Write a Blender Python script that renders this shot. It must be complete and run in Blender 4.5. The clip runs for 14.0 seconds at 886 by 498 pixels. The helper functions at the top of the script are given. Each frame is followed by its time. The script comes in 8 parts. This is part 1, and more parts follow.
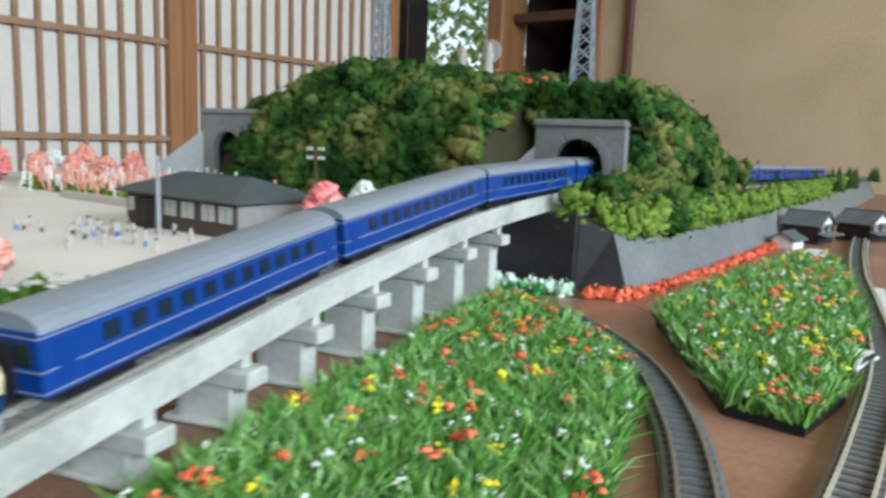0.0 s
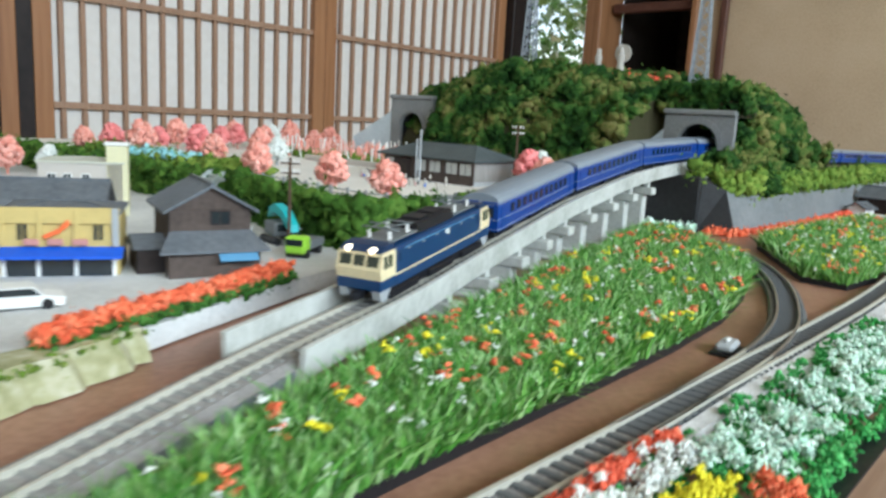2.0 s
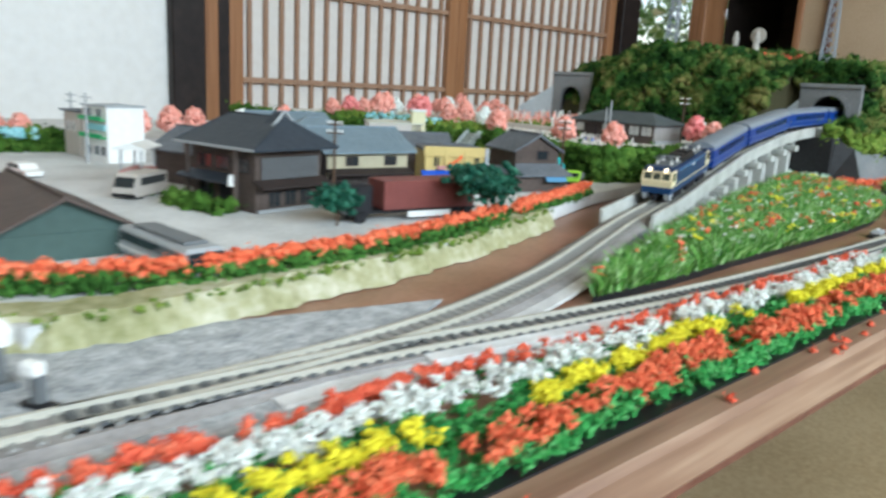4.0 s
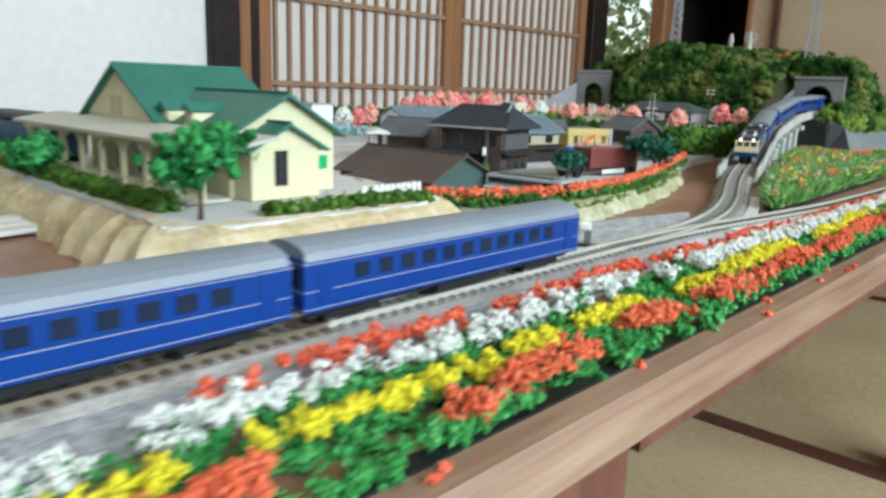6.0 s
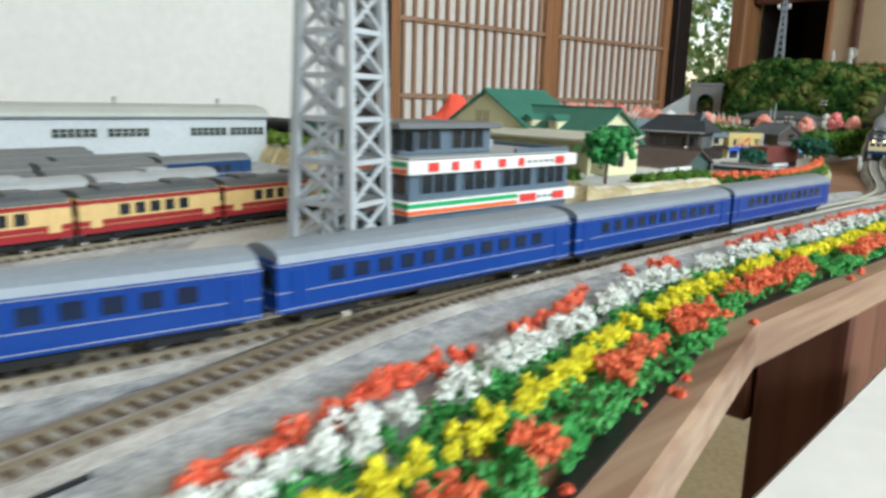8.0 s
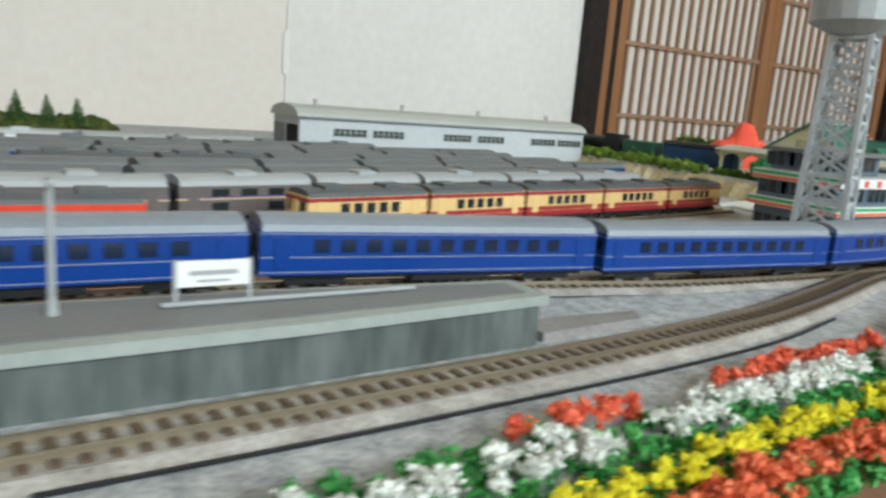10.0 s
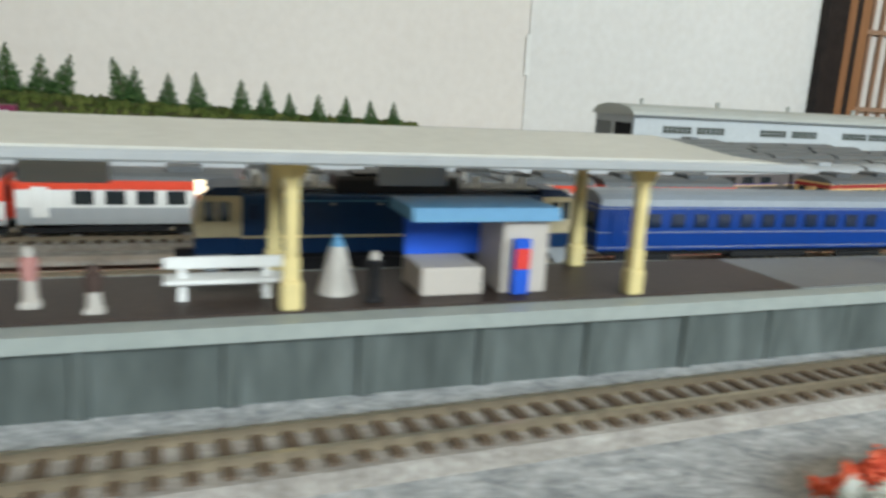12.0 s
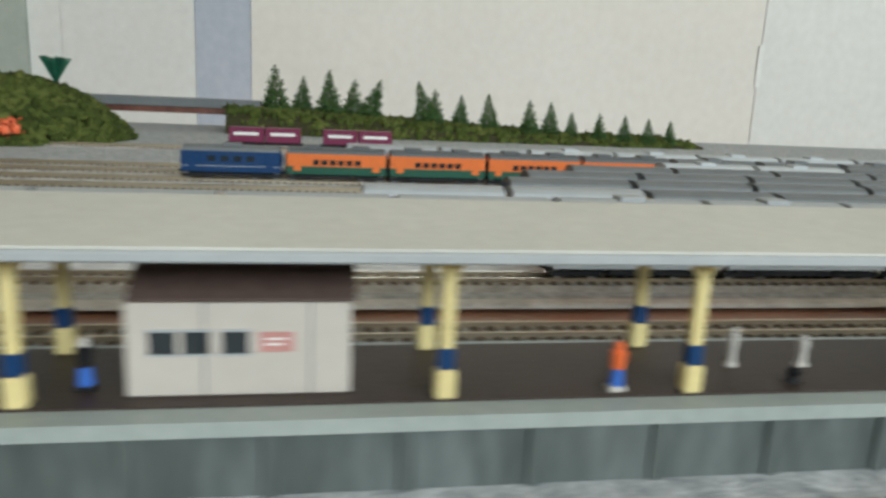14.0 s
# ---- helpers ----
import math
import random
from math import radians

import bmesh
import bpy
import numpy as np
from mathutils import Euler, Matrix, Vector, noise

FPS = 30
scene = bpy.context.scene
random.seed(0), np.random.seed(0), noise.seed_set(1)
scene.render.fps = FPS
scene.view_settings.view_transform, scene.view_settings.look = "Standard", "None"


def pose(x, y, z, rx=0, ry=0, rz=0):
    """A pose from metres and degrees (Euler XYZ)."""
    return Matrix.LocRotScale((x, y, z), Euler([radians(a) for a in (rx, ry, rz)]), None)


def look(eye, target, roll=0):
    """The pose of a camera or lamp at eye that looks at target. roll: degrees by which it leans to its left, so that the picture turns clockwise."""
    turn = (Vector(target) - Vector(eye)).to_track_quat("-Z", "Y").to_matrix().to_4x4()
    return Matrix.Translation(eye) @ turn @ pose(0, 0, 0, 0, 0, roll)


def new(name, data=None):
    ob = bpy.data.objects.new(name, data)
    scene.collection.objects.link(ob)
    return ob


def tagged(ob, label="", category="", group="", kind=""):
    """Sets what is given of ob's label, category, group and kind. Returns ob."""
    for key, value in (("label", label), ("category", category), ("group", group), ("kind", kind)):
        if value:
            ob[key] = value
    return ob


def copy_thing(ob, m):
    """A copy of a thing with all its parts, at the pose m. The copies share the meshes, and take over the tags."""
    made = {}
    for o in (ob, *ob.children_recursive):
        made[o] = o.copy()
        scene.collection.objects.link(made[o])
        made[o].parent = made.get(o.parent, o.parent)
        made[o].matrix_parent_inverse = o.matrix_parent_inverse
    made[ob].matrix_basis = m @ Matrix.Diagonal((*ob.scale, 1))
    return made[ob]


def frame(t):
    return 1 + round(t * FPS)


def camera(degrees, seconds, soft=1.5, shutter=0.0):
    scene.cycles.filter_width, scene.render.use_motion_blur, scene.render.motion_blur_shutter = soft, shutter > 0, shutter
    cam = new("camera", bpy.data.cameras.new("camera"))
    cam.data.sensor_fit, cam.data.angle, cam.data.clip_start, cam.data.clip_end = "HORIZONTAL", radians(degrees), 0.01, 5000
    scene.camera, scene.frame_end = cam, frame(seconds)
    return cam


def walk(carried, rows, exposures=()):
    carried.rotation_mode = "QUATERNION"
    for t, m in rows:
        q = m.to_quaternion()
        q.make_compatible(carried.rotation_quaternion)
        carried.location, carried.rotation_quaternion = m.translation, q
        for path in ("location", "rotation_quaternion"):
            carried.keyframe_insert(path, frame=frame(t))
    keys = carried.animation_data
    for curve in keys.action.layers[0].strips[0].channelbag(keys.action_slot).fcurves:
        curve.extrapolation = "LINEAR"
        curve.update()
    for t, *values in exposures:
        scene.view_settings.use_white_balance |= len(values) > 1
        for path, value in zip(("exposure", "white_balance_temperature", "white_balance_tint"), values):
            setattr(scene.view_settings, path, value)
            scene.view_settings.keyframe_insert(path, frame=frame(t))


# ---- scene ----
cam = camera(62.0, 14.0, 2.8, 0.5)
PATH = [
    (0, (0.313, 0.07, 0.088), (-0.855, 1.667, -0.204), 2.1),
    (0.5, (0.319, 0.024, 0.091), (-0.956, 1.535, -0.212), 1.8),
    (1, (0.339, -0.037, 0.086), (-1.047, 1.37, -0.227), 2.0),
    (1.5, (0.365, -0.097, 0.083), (-0.996, 1.331, -0.243), 2.2),
    (2, (0.377, -0.145, 0.084), (-0.932, 1.326, -0.264), 3.2),
    (2.5, (0.385, -0.206, 0.083), (-0.917, 1.269, -0.279), 2.7),
    (3, (0.403, -0.259, 0.085), (-0.878, 1.227, -0.3), 3.3),
    (3.5, (0.429, -0.321, 0.08), (-0.927, 1.093, -0.322), 3.6),
    (4, (0.432, -0.381, 0.08), (-1.006, 0.941, -0.352), 3.1),
    (4.2, (0.434, -0.402, 0.076), (-1.017, 0.904, -0.358), 2.9),
    (6.3, (0.4295, -0.6721, 0.0709), (-0.8481, 0.7778, -0.3607), 2.91),
    (6.5, (0.4314, -0.6987, 0.0718), (-0.8381, 0.7553, -0.3696), 3.95),
    (7, (0.4313, -0.7602, 0.0775), (-0.8617, 0.6753, -0.3559), 4.96),
    (7.2, (0.4329, -0.7857, 0.0746), (-0.8863, 0.6275, -0.3531), 3.04),
    (9.3, (0.4674, -1.0535, 0.0689), (-1.1029, 0.1246, -0.313), 4.38),
    (9.5, (0.4651, -1.0775, 0.0659), (-1.1445, 0.0447, -0.3215), 4.15),
    (10, (0.467, -1.124, 0.0723), (-1.1932, -0.0813, -0.323), 4.6),
    (10.5, (0.463, -1.17, 0.072), (-1.246, -0.212, -0.329), 4.0),
    (11, (0.459, -1.22, 0.072), (-1.293, -0.345, -0.336), 3.8),
    (11.5, (0.45, -1.261, 0.068), (-1.347, -0.488, -0.348), 3.5),
    (12, (0.441, -1.309, 0.061), (-1.396, -0.641, -0.362), 3.2),
    (12.5, (0.435, -1.35, 0.061), (-1.435, -0.787, -0.37), 2.9),
    (13, (0.436, -1.386, 0.0645), (-1.458, -0.912, -0.3655), 2.8),
    (13.3, (0.438, -1.422, 0.068), (-1.469, -0.999, -0.363), 2.7),
    (13.5, (0.4376, -1.448, 0.0685), (-1.477, -1.062, -0.3625), 2.9),
    (13.7, (0.4345, -1.476, 0.0744), (-1.486, -1.125, -0.3566), 3.0),
    (14, (0.4348, -1.519, 0.0774), (-1.489, -1.19, -0.3616), 2.7),
]
walk(cam, [(t, look(eye, target, roll)) for t, eye, target, roll in PATH],
     [(0, 0.25, 6050, 10), (4.2, 0.15, 6000, 10), (7.2, 0.15, 6250, 10), (9.3, 0.0, 6550, 10), (12.5, -0.08, 6500, 10), (14, -0.15, 6550, 10)])

# ---- world and light ----
world = bpy.data.worlds.new("sky")
scene.world = world
world.use_nodes = True
_nt = world.node_tree
_sky = _nt.nodes.new("ShaderNodeTexSky")
_sky.sky_type, _sky.sun_disc = "NISHITA", False
_sky.sun_elevation, _sky.sun_rotation = radians(46), radians(333)
_nt.links.new(_sky.outputs[0], _nt.nodes["Background"].inputs[0])
_nt.nodes["Background"].inputs[1].default_value = 0.12


def sun_lamp():
    d = bpy.data.lights.new("sun", "SUN")
    d.energy, d.angle, d.color = 3.0, radians(1.5), (1.0, 0.96, 0.9)
    ob = new("sun", d)
    ob.matrix_world = look((-3, 6, 7), (0, 0, 0))
    return ob


def window_light(name, centre, target, w, h, power, colour):
    d = bpy.data.lights.new(name, "AREA")
    d.shape, d.size, d.size_y, d.energy, d.color = "RECTANGLE", w, h, power, colour
    ob = new(name, d)
    ob.matrix_world = look(centre, target)
    return ob


sun_lamp()
# daylight through the wide veranda openings of the room
window_light("veranda_daylight", (2.5, -0.2, 1.1), (0, -0.2, 0.0), 3.6, 0.7, 112, (0.87, 0.985, 1.01))
window_light("garden_daylight", (-1.36, 2.4, 0.6), (-0.6, 0.9, 0.0), 0.5, 1.0, 7, (0.95, 1.0, 0.93))

# ---- materials ----


def mat(name, cols, rough=0.6, metal=0.0, scale=300.0, bump=0.15, island=0.0, random_ob=0.0, big=25.0, clear=0.0, spec=0.3, patch=0.0, grain=None):
    """A surface mixed from two or three colours by fine and coarse noise, with relief."""
    m = bpy.data.materials.new(name)
    m.use_nodes = True
    nt, lk = m.node_tree, m.node_tree.links
    bs = nt.nodes["Principled BSDF"]
    bs.inputs["Roughness"].default_value, bs.inputs["Metallic"].default_value = rough, metal
    bs.inputs["Specular IOR Level"].default_value = spec
    bs.inputs["Coat Weight"].default_value = clear
    tc = nt.nodes.new("ShaderNodeTexCoord")
    fine, coarse = nt.nodes.new("ShaderNodeTexNoise"), nt.nodes.new("ShaderNodeTexNoise")
    fine.inputs["Scale"].default_value, coarse.inputs["Scale"].default_value = scale, big
    fine.inputs["Detail"].default_value, coarse.inputs["Detail"].default_value = 4, 3
    where = tc.outputs["Object"]
    if grain:
        mp = nt.nodes.new("ShaderNodeMapping")
        mp.inputs["Scale"].default_value = grain
        lk.new(where, mp.inputs["Vector"])
        where = mp.outputs[0]
    lk.new(where, fine.inputs["Vector"])
    lk.new(where, coarse.inputs["Vector"])
    add = nt.nodes.new("ShaderNodeMath")
    add.operation = "MULTIPLY_ADD"
    add.inputs[1].default_value = 0.5
    lk.new(fine.outputs["Fac"], add.inputs[0])
    half = nt.nodes.new("ShaderNodeMath")
    half.operation = "MULTIPLY"
    half.inputs[1].default_value = 0.5
    tone = coarse.outputs["Fac"]
    if patch:
        mr = nt.nodes.new("ShaderNodeMapRange")
        mr.inputs[1].default_value, mr.inputs[2].default_value = 0.5 - 0.5 / patch, 0.5 + 0.5 / patch
        lk.new(tone, mr.inputs[0])
        tone = mr.outputs[0]
    lk.new(tone, half.inputs[0])
    lk.new(half.outputs[0], add.inputs[2])
    fac = add.outputs[0]
    if island or random_ob:
        src = nt.nodes.new("ShaderNodeNewGeometry").outputs["Random Per Island"] if island else nt.nodes.new("ShaderNodeObjectInfo").outputs["Random"]
        mx = nt.nodes.new("ShaderNodeMix")
        mx.inputs[0].default_value = island or random_ob
        lk.new(fac, mx.inputs[2])
        lk.new(src, mx.inputs[3])
        fac = mx.outputs[0]
    ramp = nt.nodes.new("ShaderNodeValToRGB")
    n = len(cols)
    lo, hi = (0.08, 0.95) if island or random_ob else (0.3, 0.7)
    el = ramp.color_ramp.elements
    while len(el) < n:
        el.new(0.5)
    for i, c in enumerate(cols):
        el[i].position = lo + (hi - lo) * i / max(1, n - 1)
        el[i].color = (*c, 1)
    lk.new(fac, ramp.inputs[0])
    lk.new(ramp.outputs[0], bs.inputs["Base Color"])
    if bump:
        bp = nt.nodes.new("ShaderNodeBump")
        bp.inputs["Strength"].default_value = bump
        bp.inputs["Distance"].default_value = 0.3 / scale
        lk.new(fine.outputs["Fac"], bp.inputs["Height"])
        lk.new(bp.outputs[0], bs.inputs["Normal"])
    return m


def plain(name, c, d=0.12, **kw):
    """One paint colour with a slight unevenness of tone."""
    return mat(name, [tuple(v * (1 - d) for v in c), tuple(min(1, v * (1 + d)) for v in c)], **kw)


def glow(name, c, strength):
    m = bpy.data.materials.new(name)
    m.use_nodes = True
    bs = m.node_tree.nodes["Principled BSDF"]
    bs.inputs["Base Color"].default_value = (*c, 1)
    bs.inputs["Emission Color"].default_value = (*c, 1)
    bs.inputs["Emission Strength"].default_value = strength
    return m


BOARD = mat("brown_board", [(0.2, 0.1, 0.064), (0.29, 0.15, 0.1), (0.39, 0.215, 0.15)], 0.36, scale=350, bump=0.08, big=14, patch=2.0)
EDGE_WOOD = mat("edge_wood", [(0.15, 0.078, 0.052), (0.27, 0.165, 0.112), (0.42, 0.29, 0.205)], 0.45, scale=260, bump=0.12, big=40, patch=2.0, grain=(1, 0.06, 1))
DARK_WOOD = mat("dark_wood", [(0.075, 0.03, 0.02), (0.13, 0.055, 0.037)], 0.5, scale=120, bump=0.1)
LEG_WOOD = mat("leg_wood", [(0.11, 0.04, 0.03), (0.2, 0.085, 0.06)], 0.42, scale=160, bump=0.1, big=30, patch=1.8, grain=(1, 1, 0.06))
BLACK_POST = mat("black_lacquer", [(0.012, 0.009, 0.009), (0.03, 0.022, 0.02)], 0.5, scale=60, bump=0.05, spec=0.2)
SHOJI_WOOD = mat("shoji_wood", [(0.25, 0.145, 0.09), (0.33, 0.2, 0.13), (0.4, 0.255, 0.175)], 0.55, scale=160, bump=0.08, big=20, patch=1.5, grain=(1, 1, 0.05))
POST_WOOD = mat("post_wood", [(0.22, 0.095, 0.04), (0.31, 0.145, 0.065), (0.37, 0.185, 0.09)], 0.5, scale=120, bump=0.08, big=16, patch=1.8, grain=(1, 1, 0.05))
PAPER = mat("shoji_paper", [(0.66, 0.62, 0.58), (0.76, 0.73, 0.7)], 0.9, scale=60, bump=0.05, big=4)
TAN = mat("tan_plaster", [(0.4, 0.3, 0.195), (0.49, 0.375, 0.25), (0.55, 0.43, 0.3)], 0.95, scale=180, bump=0.3, big=5)
WHITE_SHEET = mat("white_sheet", [(0.72, 0.71, 0.69), (0.82, 0.82, 0.81)], 0.55, scale=50, bump=0.03, big=2.5)
CREAM_SHEET = mat("cream_sheet", [(0.75, 0.705, 0.66), (0.83, 0.79, 0.75)], 0.6, scale=50, bump=0.03, big=2.5)
CURTAIN = mat("blue_curtain", [(0.42, 0.46, 0.56), (0.56, 0.58, 0.66)], 0.7, scale=60, big=4, bump=0.05)
CURTAIN_G = mat("grey_curtain", [(0.36, 0.41, 0.37), (0.46, 0.5, 0.46)], 0.7, scale=60, big=4, bump=0.05)
TATAMI = mat("tatami_straw", [(0.31, 0.225, 0.115), (0.42, 0.32, 0.18), (0.48, 0.38, 0.23)], 0.75, scale=160, bump=0.2, big=3)
CEIL = mat("ceiling_boards", [(0.55, 0.47, 0.36), (0.66, 0.58, 0.46)], 0.7, scale=40, bump=0.1)
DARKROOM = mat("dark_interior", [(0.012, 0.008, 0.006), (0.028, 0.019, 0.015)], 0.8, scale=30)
LEAF_OUT = mat("garden_leaves", [(0.2, 0.38, 0.09), (0.46, 0.64, 0.27), (0.82, 0.88, 0.7)], 0.6, island=0.9, scale=60, bump=0)
GRAVEL = mat("grey_gravel", [(0.18, 0.195, 0.21), (0.4, 0.42, 0.44), (0.66, 0.68, 0.7)], 0.9, scale=620, bump=0.9, big=170)
GRAVEL_DK = mat("dark_gravel", [(0.16, 0.15, 0.145), (0.27, 0.255, 0.25), (0.36, 0.345, 0.33)], 0.9, scale=700, bump=0.8, big=40)
ROAD = mat("pale_ground", [(0.46, 0.465, 0.46), (0.58, 0.585, 0.58), (0.68, 0.685, 0.68)], 0.9, scale=500, bump=0.35, big=22, patch=1.8)
SAND = mat("school_sand", [(0.66, 0.63, 0.58), (0.8, 0.77, 0.73)], 0.95, scale=600, bump=0.35, big=20)
CREAM_BANK = mat("cream_bank", [(0.2, 0.21, 0.08), (0.37, 0.36, 0.21), (0.57, 0.55, 0.43)], 0.9, scale=220, bump=0.6, big=45)
SAND_BANK = mat("ochre_bank", [(0.36, 0.28, 0.13), (0.55, 0.45, 0.27), (0.7, 0.62, 0.46)], 0.9, scale=220, bump=0.6, big=45)
CONCRETE = mat("viaduct_concrete", [(0.38, 0.39, 0.36), (0.5, 0.51, 0.48), (0.58, 0.59, 0.56)], 0.5, scale=300, bump=0.08, big=40, patch=1.8)
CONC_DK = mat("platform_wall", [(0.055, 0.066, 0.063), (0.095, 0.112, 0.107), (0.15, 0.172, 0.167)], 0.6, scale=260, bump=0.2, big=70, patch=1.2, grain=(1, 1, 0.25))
PLAT_TOP = mat("platform_asphalt", [(0.03, 0.02, 0.016), (0.062, 0.042, 0.034)], 0.5, scale=500, bump=0.12, big=25, spec=0.35)
PLAT_GREY = mat("platform_grey", [(0.13, 0.135, 0.135), (0.19, 0.195, 0.195)], 0.35, scale=500, bump=0.12, big=25)
PLAT_EDGE = mat("platform_edge", [(0.28, 0.315, 0.3), (0.37, 0.405, 0.385)], 0.4, scale=300, bump=0.1, big=30)
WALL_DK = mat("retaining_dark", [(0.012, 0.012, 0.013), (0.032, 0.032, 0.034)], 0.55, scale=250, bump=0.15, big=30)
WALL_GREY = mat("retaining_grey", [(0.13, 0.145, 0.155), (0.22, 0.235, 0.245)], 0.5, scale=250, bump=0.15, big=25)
PORTAL = mat("portal_stone", [(0.17, 0.175, 0.18), (0.26, 0.265, 0.27)], 0.7, scale=350, bump=0.25, big=40)
PORTAL_BLUE = mat("wing_wall", [(0.42, 0.48, 0.52), (0.56, 0.62, 0.66)], 0.7, scale=300, bump=0.15, big=40)
# black that stands for the darkness inside tunnels and doorways
PAINTED_DARK = plain("tunnel_lining", (0.01, 0.01, 0.012), rough=0.9)
RAIL = plain("rail_steel", (0.58, 0.5, 0.37), rough=0.3, metal=0.9, scale=400, bump=0.03)
SLEEPER = mat("brown_sleeper", [(0.085, 0.06, 0.042), (0.16, 0.12, 0.085)], 0.8, scale=500, bump=0.3)
ROADBED_LT = mat("pale_ballast_bed", [(0.4, 0.4, 0.4), (0.6, 0.6, 0.6), (0.8, 0.8, 0.8)], 0.85, scale=900, bump=0.7, big=80)
SLEEPER_DK = mat("grey_sleeper", [(0.24, 0.24, 0.23), (0.38, 0.38, 0.36)], 0.6, scale=500, bump=0.3)
RAIL_BRIGHT = plain("bright_rail", (0.6, 0.58, 0.5), rough=0.4, metal=0.35, scale=400, bump=0.03)
ROADBED = mat("ballast_bed", [(0.17, 0.155, 0.14), (0.33, 0.31, 0.29), (0.5, 0.49, 0.47)], 0.9, scale=900, bump=0.8, big=80)
FOREST = mat("forest_foam", [(0.004, 0.014, 0.003), (0.012, 0.042, 0.008), (0.036, 0.095, 0.016), (0.14, 0.155, 0.042), (0.3, 0.24, 0.105)], 0.95, island=0.2, scale=300, bump=0.6, big=26, patch=4.8, spec=0.15)
HEDGE = mat("hedge_foam", [(0.018, 0.05, 0.007), (0.06, 0.14, 0.02), (0.15, 0.25, 0.045)], 0.95, spec=0.15, island=0.6, big=45, patch=2.0, scale=500, bump=0.6)
BUSH_LT = mat("light_bush_foam", [(0.06, 0.13, 0.015), (0.14, 0.23, 0.03), (0.26, 0.33, 0.06)], 0.9, patch=2.5, island=0.55, scale=500, bump=0.6)
OLIVE = mat("olive_foam", [(0.025, 0.04, 0.008), (0.07, 0.095, 0.018), (0.15, 0.165, 0.045)], 0.9, island=0.5, scale=500, bump=0.6, big=30, patch=2.5)
LEAF_GREEN = mat("leaf_foam", [(0.015, 0.05, 0.008), (0.05, 0.15, 0.025), (0.13, 0.27, 0.06)], 0.9, spec=0.15, island=0.6, big=45, patch=2.0, scale=500, bump=0.6)
SOIL = mat("soil", [(0.03, 0.035, 0.012), (0.06, 0.05, 0.025)], 0.95, scale=300, bump=0.5)
GRASS = mat("nylon_grass", [(0.03, 0.125, 0.016), (0.095, 0.3, 0.042), (0.22, 0.45, 0.1), (0.5, 0.7, 0.36)], 0.4, island=0.8, scale=300, bump=0, big=60, patch=2.5)
FOAM_GREEN = mat("green_foam", [(0.015, 0.15, 0.03), (0.055, 0.36, 0.08), (0.2, 0.58, 0.2)], 0.8, island=0.7, scale=500, bump=0.5)
RED = mat("red_foam", [(0.62, 0.07, 0.035), (0.86, 0.15, 0.075), (0.92, 0.28, 0.16)], 0.75, island=0.7, scale=500, bump=0.5)
ORANGE_RED = mat("orange_red_foam", [(0.6, 0.085, 0.035), (0.86, 0.18, 0.075), (0.92, 0.3, 0.16)], 0.75, island=0.7, scale=500, bump=0.5)
YELLOW = mat("yellow_foam", [(0.74, 0.64, 0.02), (0.92, 0.84, 0.05)], 0.75, island=0.7, scale=500, bump=0.5)
WHITE_FOAM = mat("white_foam", [(0.72, 0.75, 0.7), (0.9, 0.91, 0.88)], 0.8, island=0.7, scale=500, bump=0.5)
MINT = mat("mint_foam", [(0.45, 0.72, 0.55), (0.8, 0.88, 0.8)], 0.8, island=0.8, scale=500, bump=0.5)
PINK = mat("blossom_foam", [(0.74, 0.25, 0.19), (0.88, 0.4, 0.32), (0.95, 0.58, 0.5)], 0.85, island=0.6, scale=500, bump=0.5, random_ob=0)
PINK_HOT = mat("hot_blossom_foam", [(0.8, 0.2, 0.2), (0.92, 0.38, 0.36)], 0.85, island=0.6, scale=500, bump=0.5)
CYAN_FOAM = mat("cyan_foam", [(0.18, 0.5, 0.55), (0.45, 0.72, 0.75)], 0.85, island=0.6, scale=500, bump=0.5)
FIR = mat("fir_needles", [(0.018, 0.055, 0.014), (0.05, 0.115, 0.03), (0.11, 0.19, 0.06)], 0.7, island=0.8, scale=500, bump=0.4)
TREE_DK = mat("dark_tree_leaf", [(0.004, 0.05, 0.03), (0.012, 0.1, 0.06), (0.03, 0.15, 0.09)], 0.6, island=0.8, scale=500, bump=0.4)
TREE_GR = mat("bright_tree_leaf", [(0.01, 0.12, 0.03), (0.03, 0.24, 0.06), (0.07, 0.36, 0.1)], 0.6, island=0.8, scale=500, bump=0.4)
BARK = mat("bark", [(0.06, 0.035, 0.02), (0.12, 0.075, 0.05)], 0.85, scale=500, bump=0.4)
STEM = mat("pink_stem", [(0.5, 0.2, 0.15), (0.62, 0.3, 0.24)], 0.8, scale=500, bump=0.2)
LOCO_BLUE = plain("loco_blue", (0.008, 0.042, 0.125), spec=0.35, rough=0.32, scale=500, bump=0.02)
LOCO_TOP = plain("loco_roof_blue", (0.012, 0.032, 0.085), rough=0.45, scale=500, bump=0.05)
LOCO_CREAM = plain("loco_cream", (0.74, 0.63, 0.4), rough=0.35, scale=500, bump=0.02)
LOCO_BLACK = plain("loco_black", (0.012, 0.012, 0.015), rough=0.5, scale=500, bump=0.05)
COACH_BLUE = plain("coach_blue", (0.005, 0.045, 0.245), spec=0.4, rough=0.3, scale=500, bump=0.02)
COACH_ROOF = plain("coach_roof", (0.22, 0.255, 0.3), rough=0.38, scale=500, bump=0.05)
CARGREY = plain("undercarriage", (0.012, 0.012, 0.013), rough=0.6, scale=500)
WHITE = plain("white_paint", (0.76, 0.76, 0.74), d=0.06, rough=0.45, scale=200, bump=0.03)
LIGHTGREY = plain("light_grey_paint", (0.36, 0.38, 0.395), d=0.08, rough=0.5, scale=200, bump=0.05)
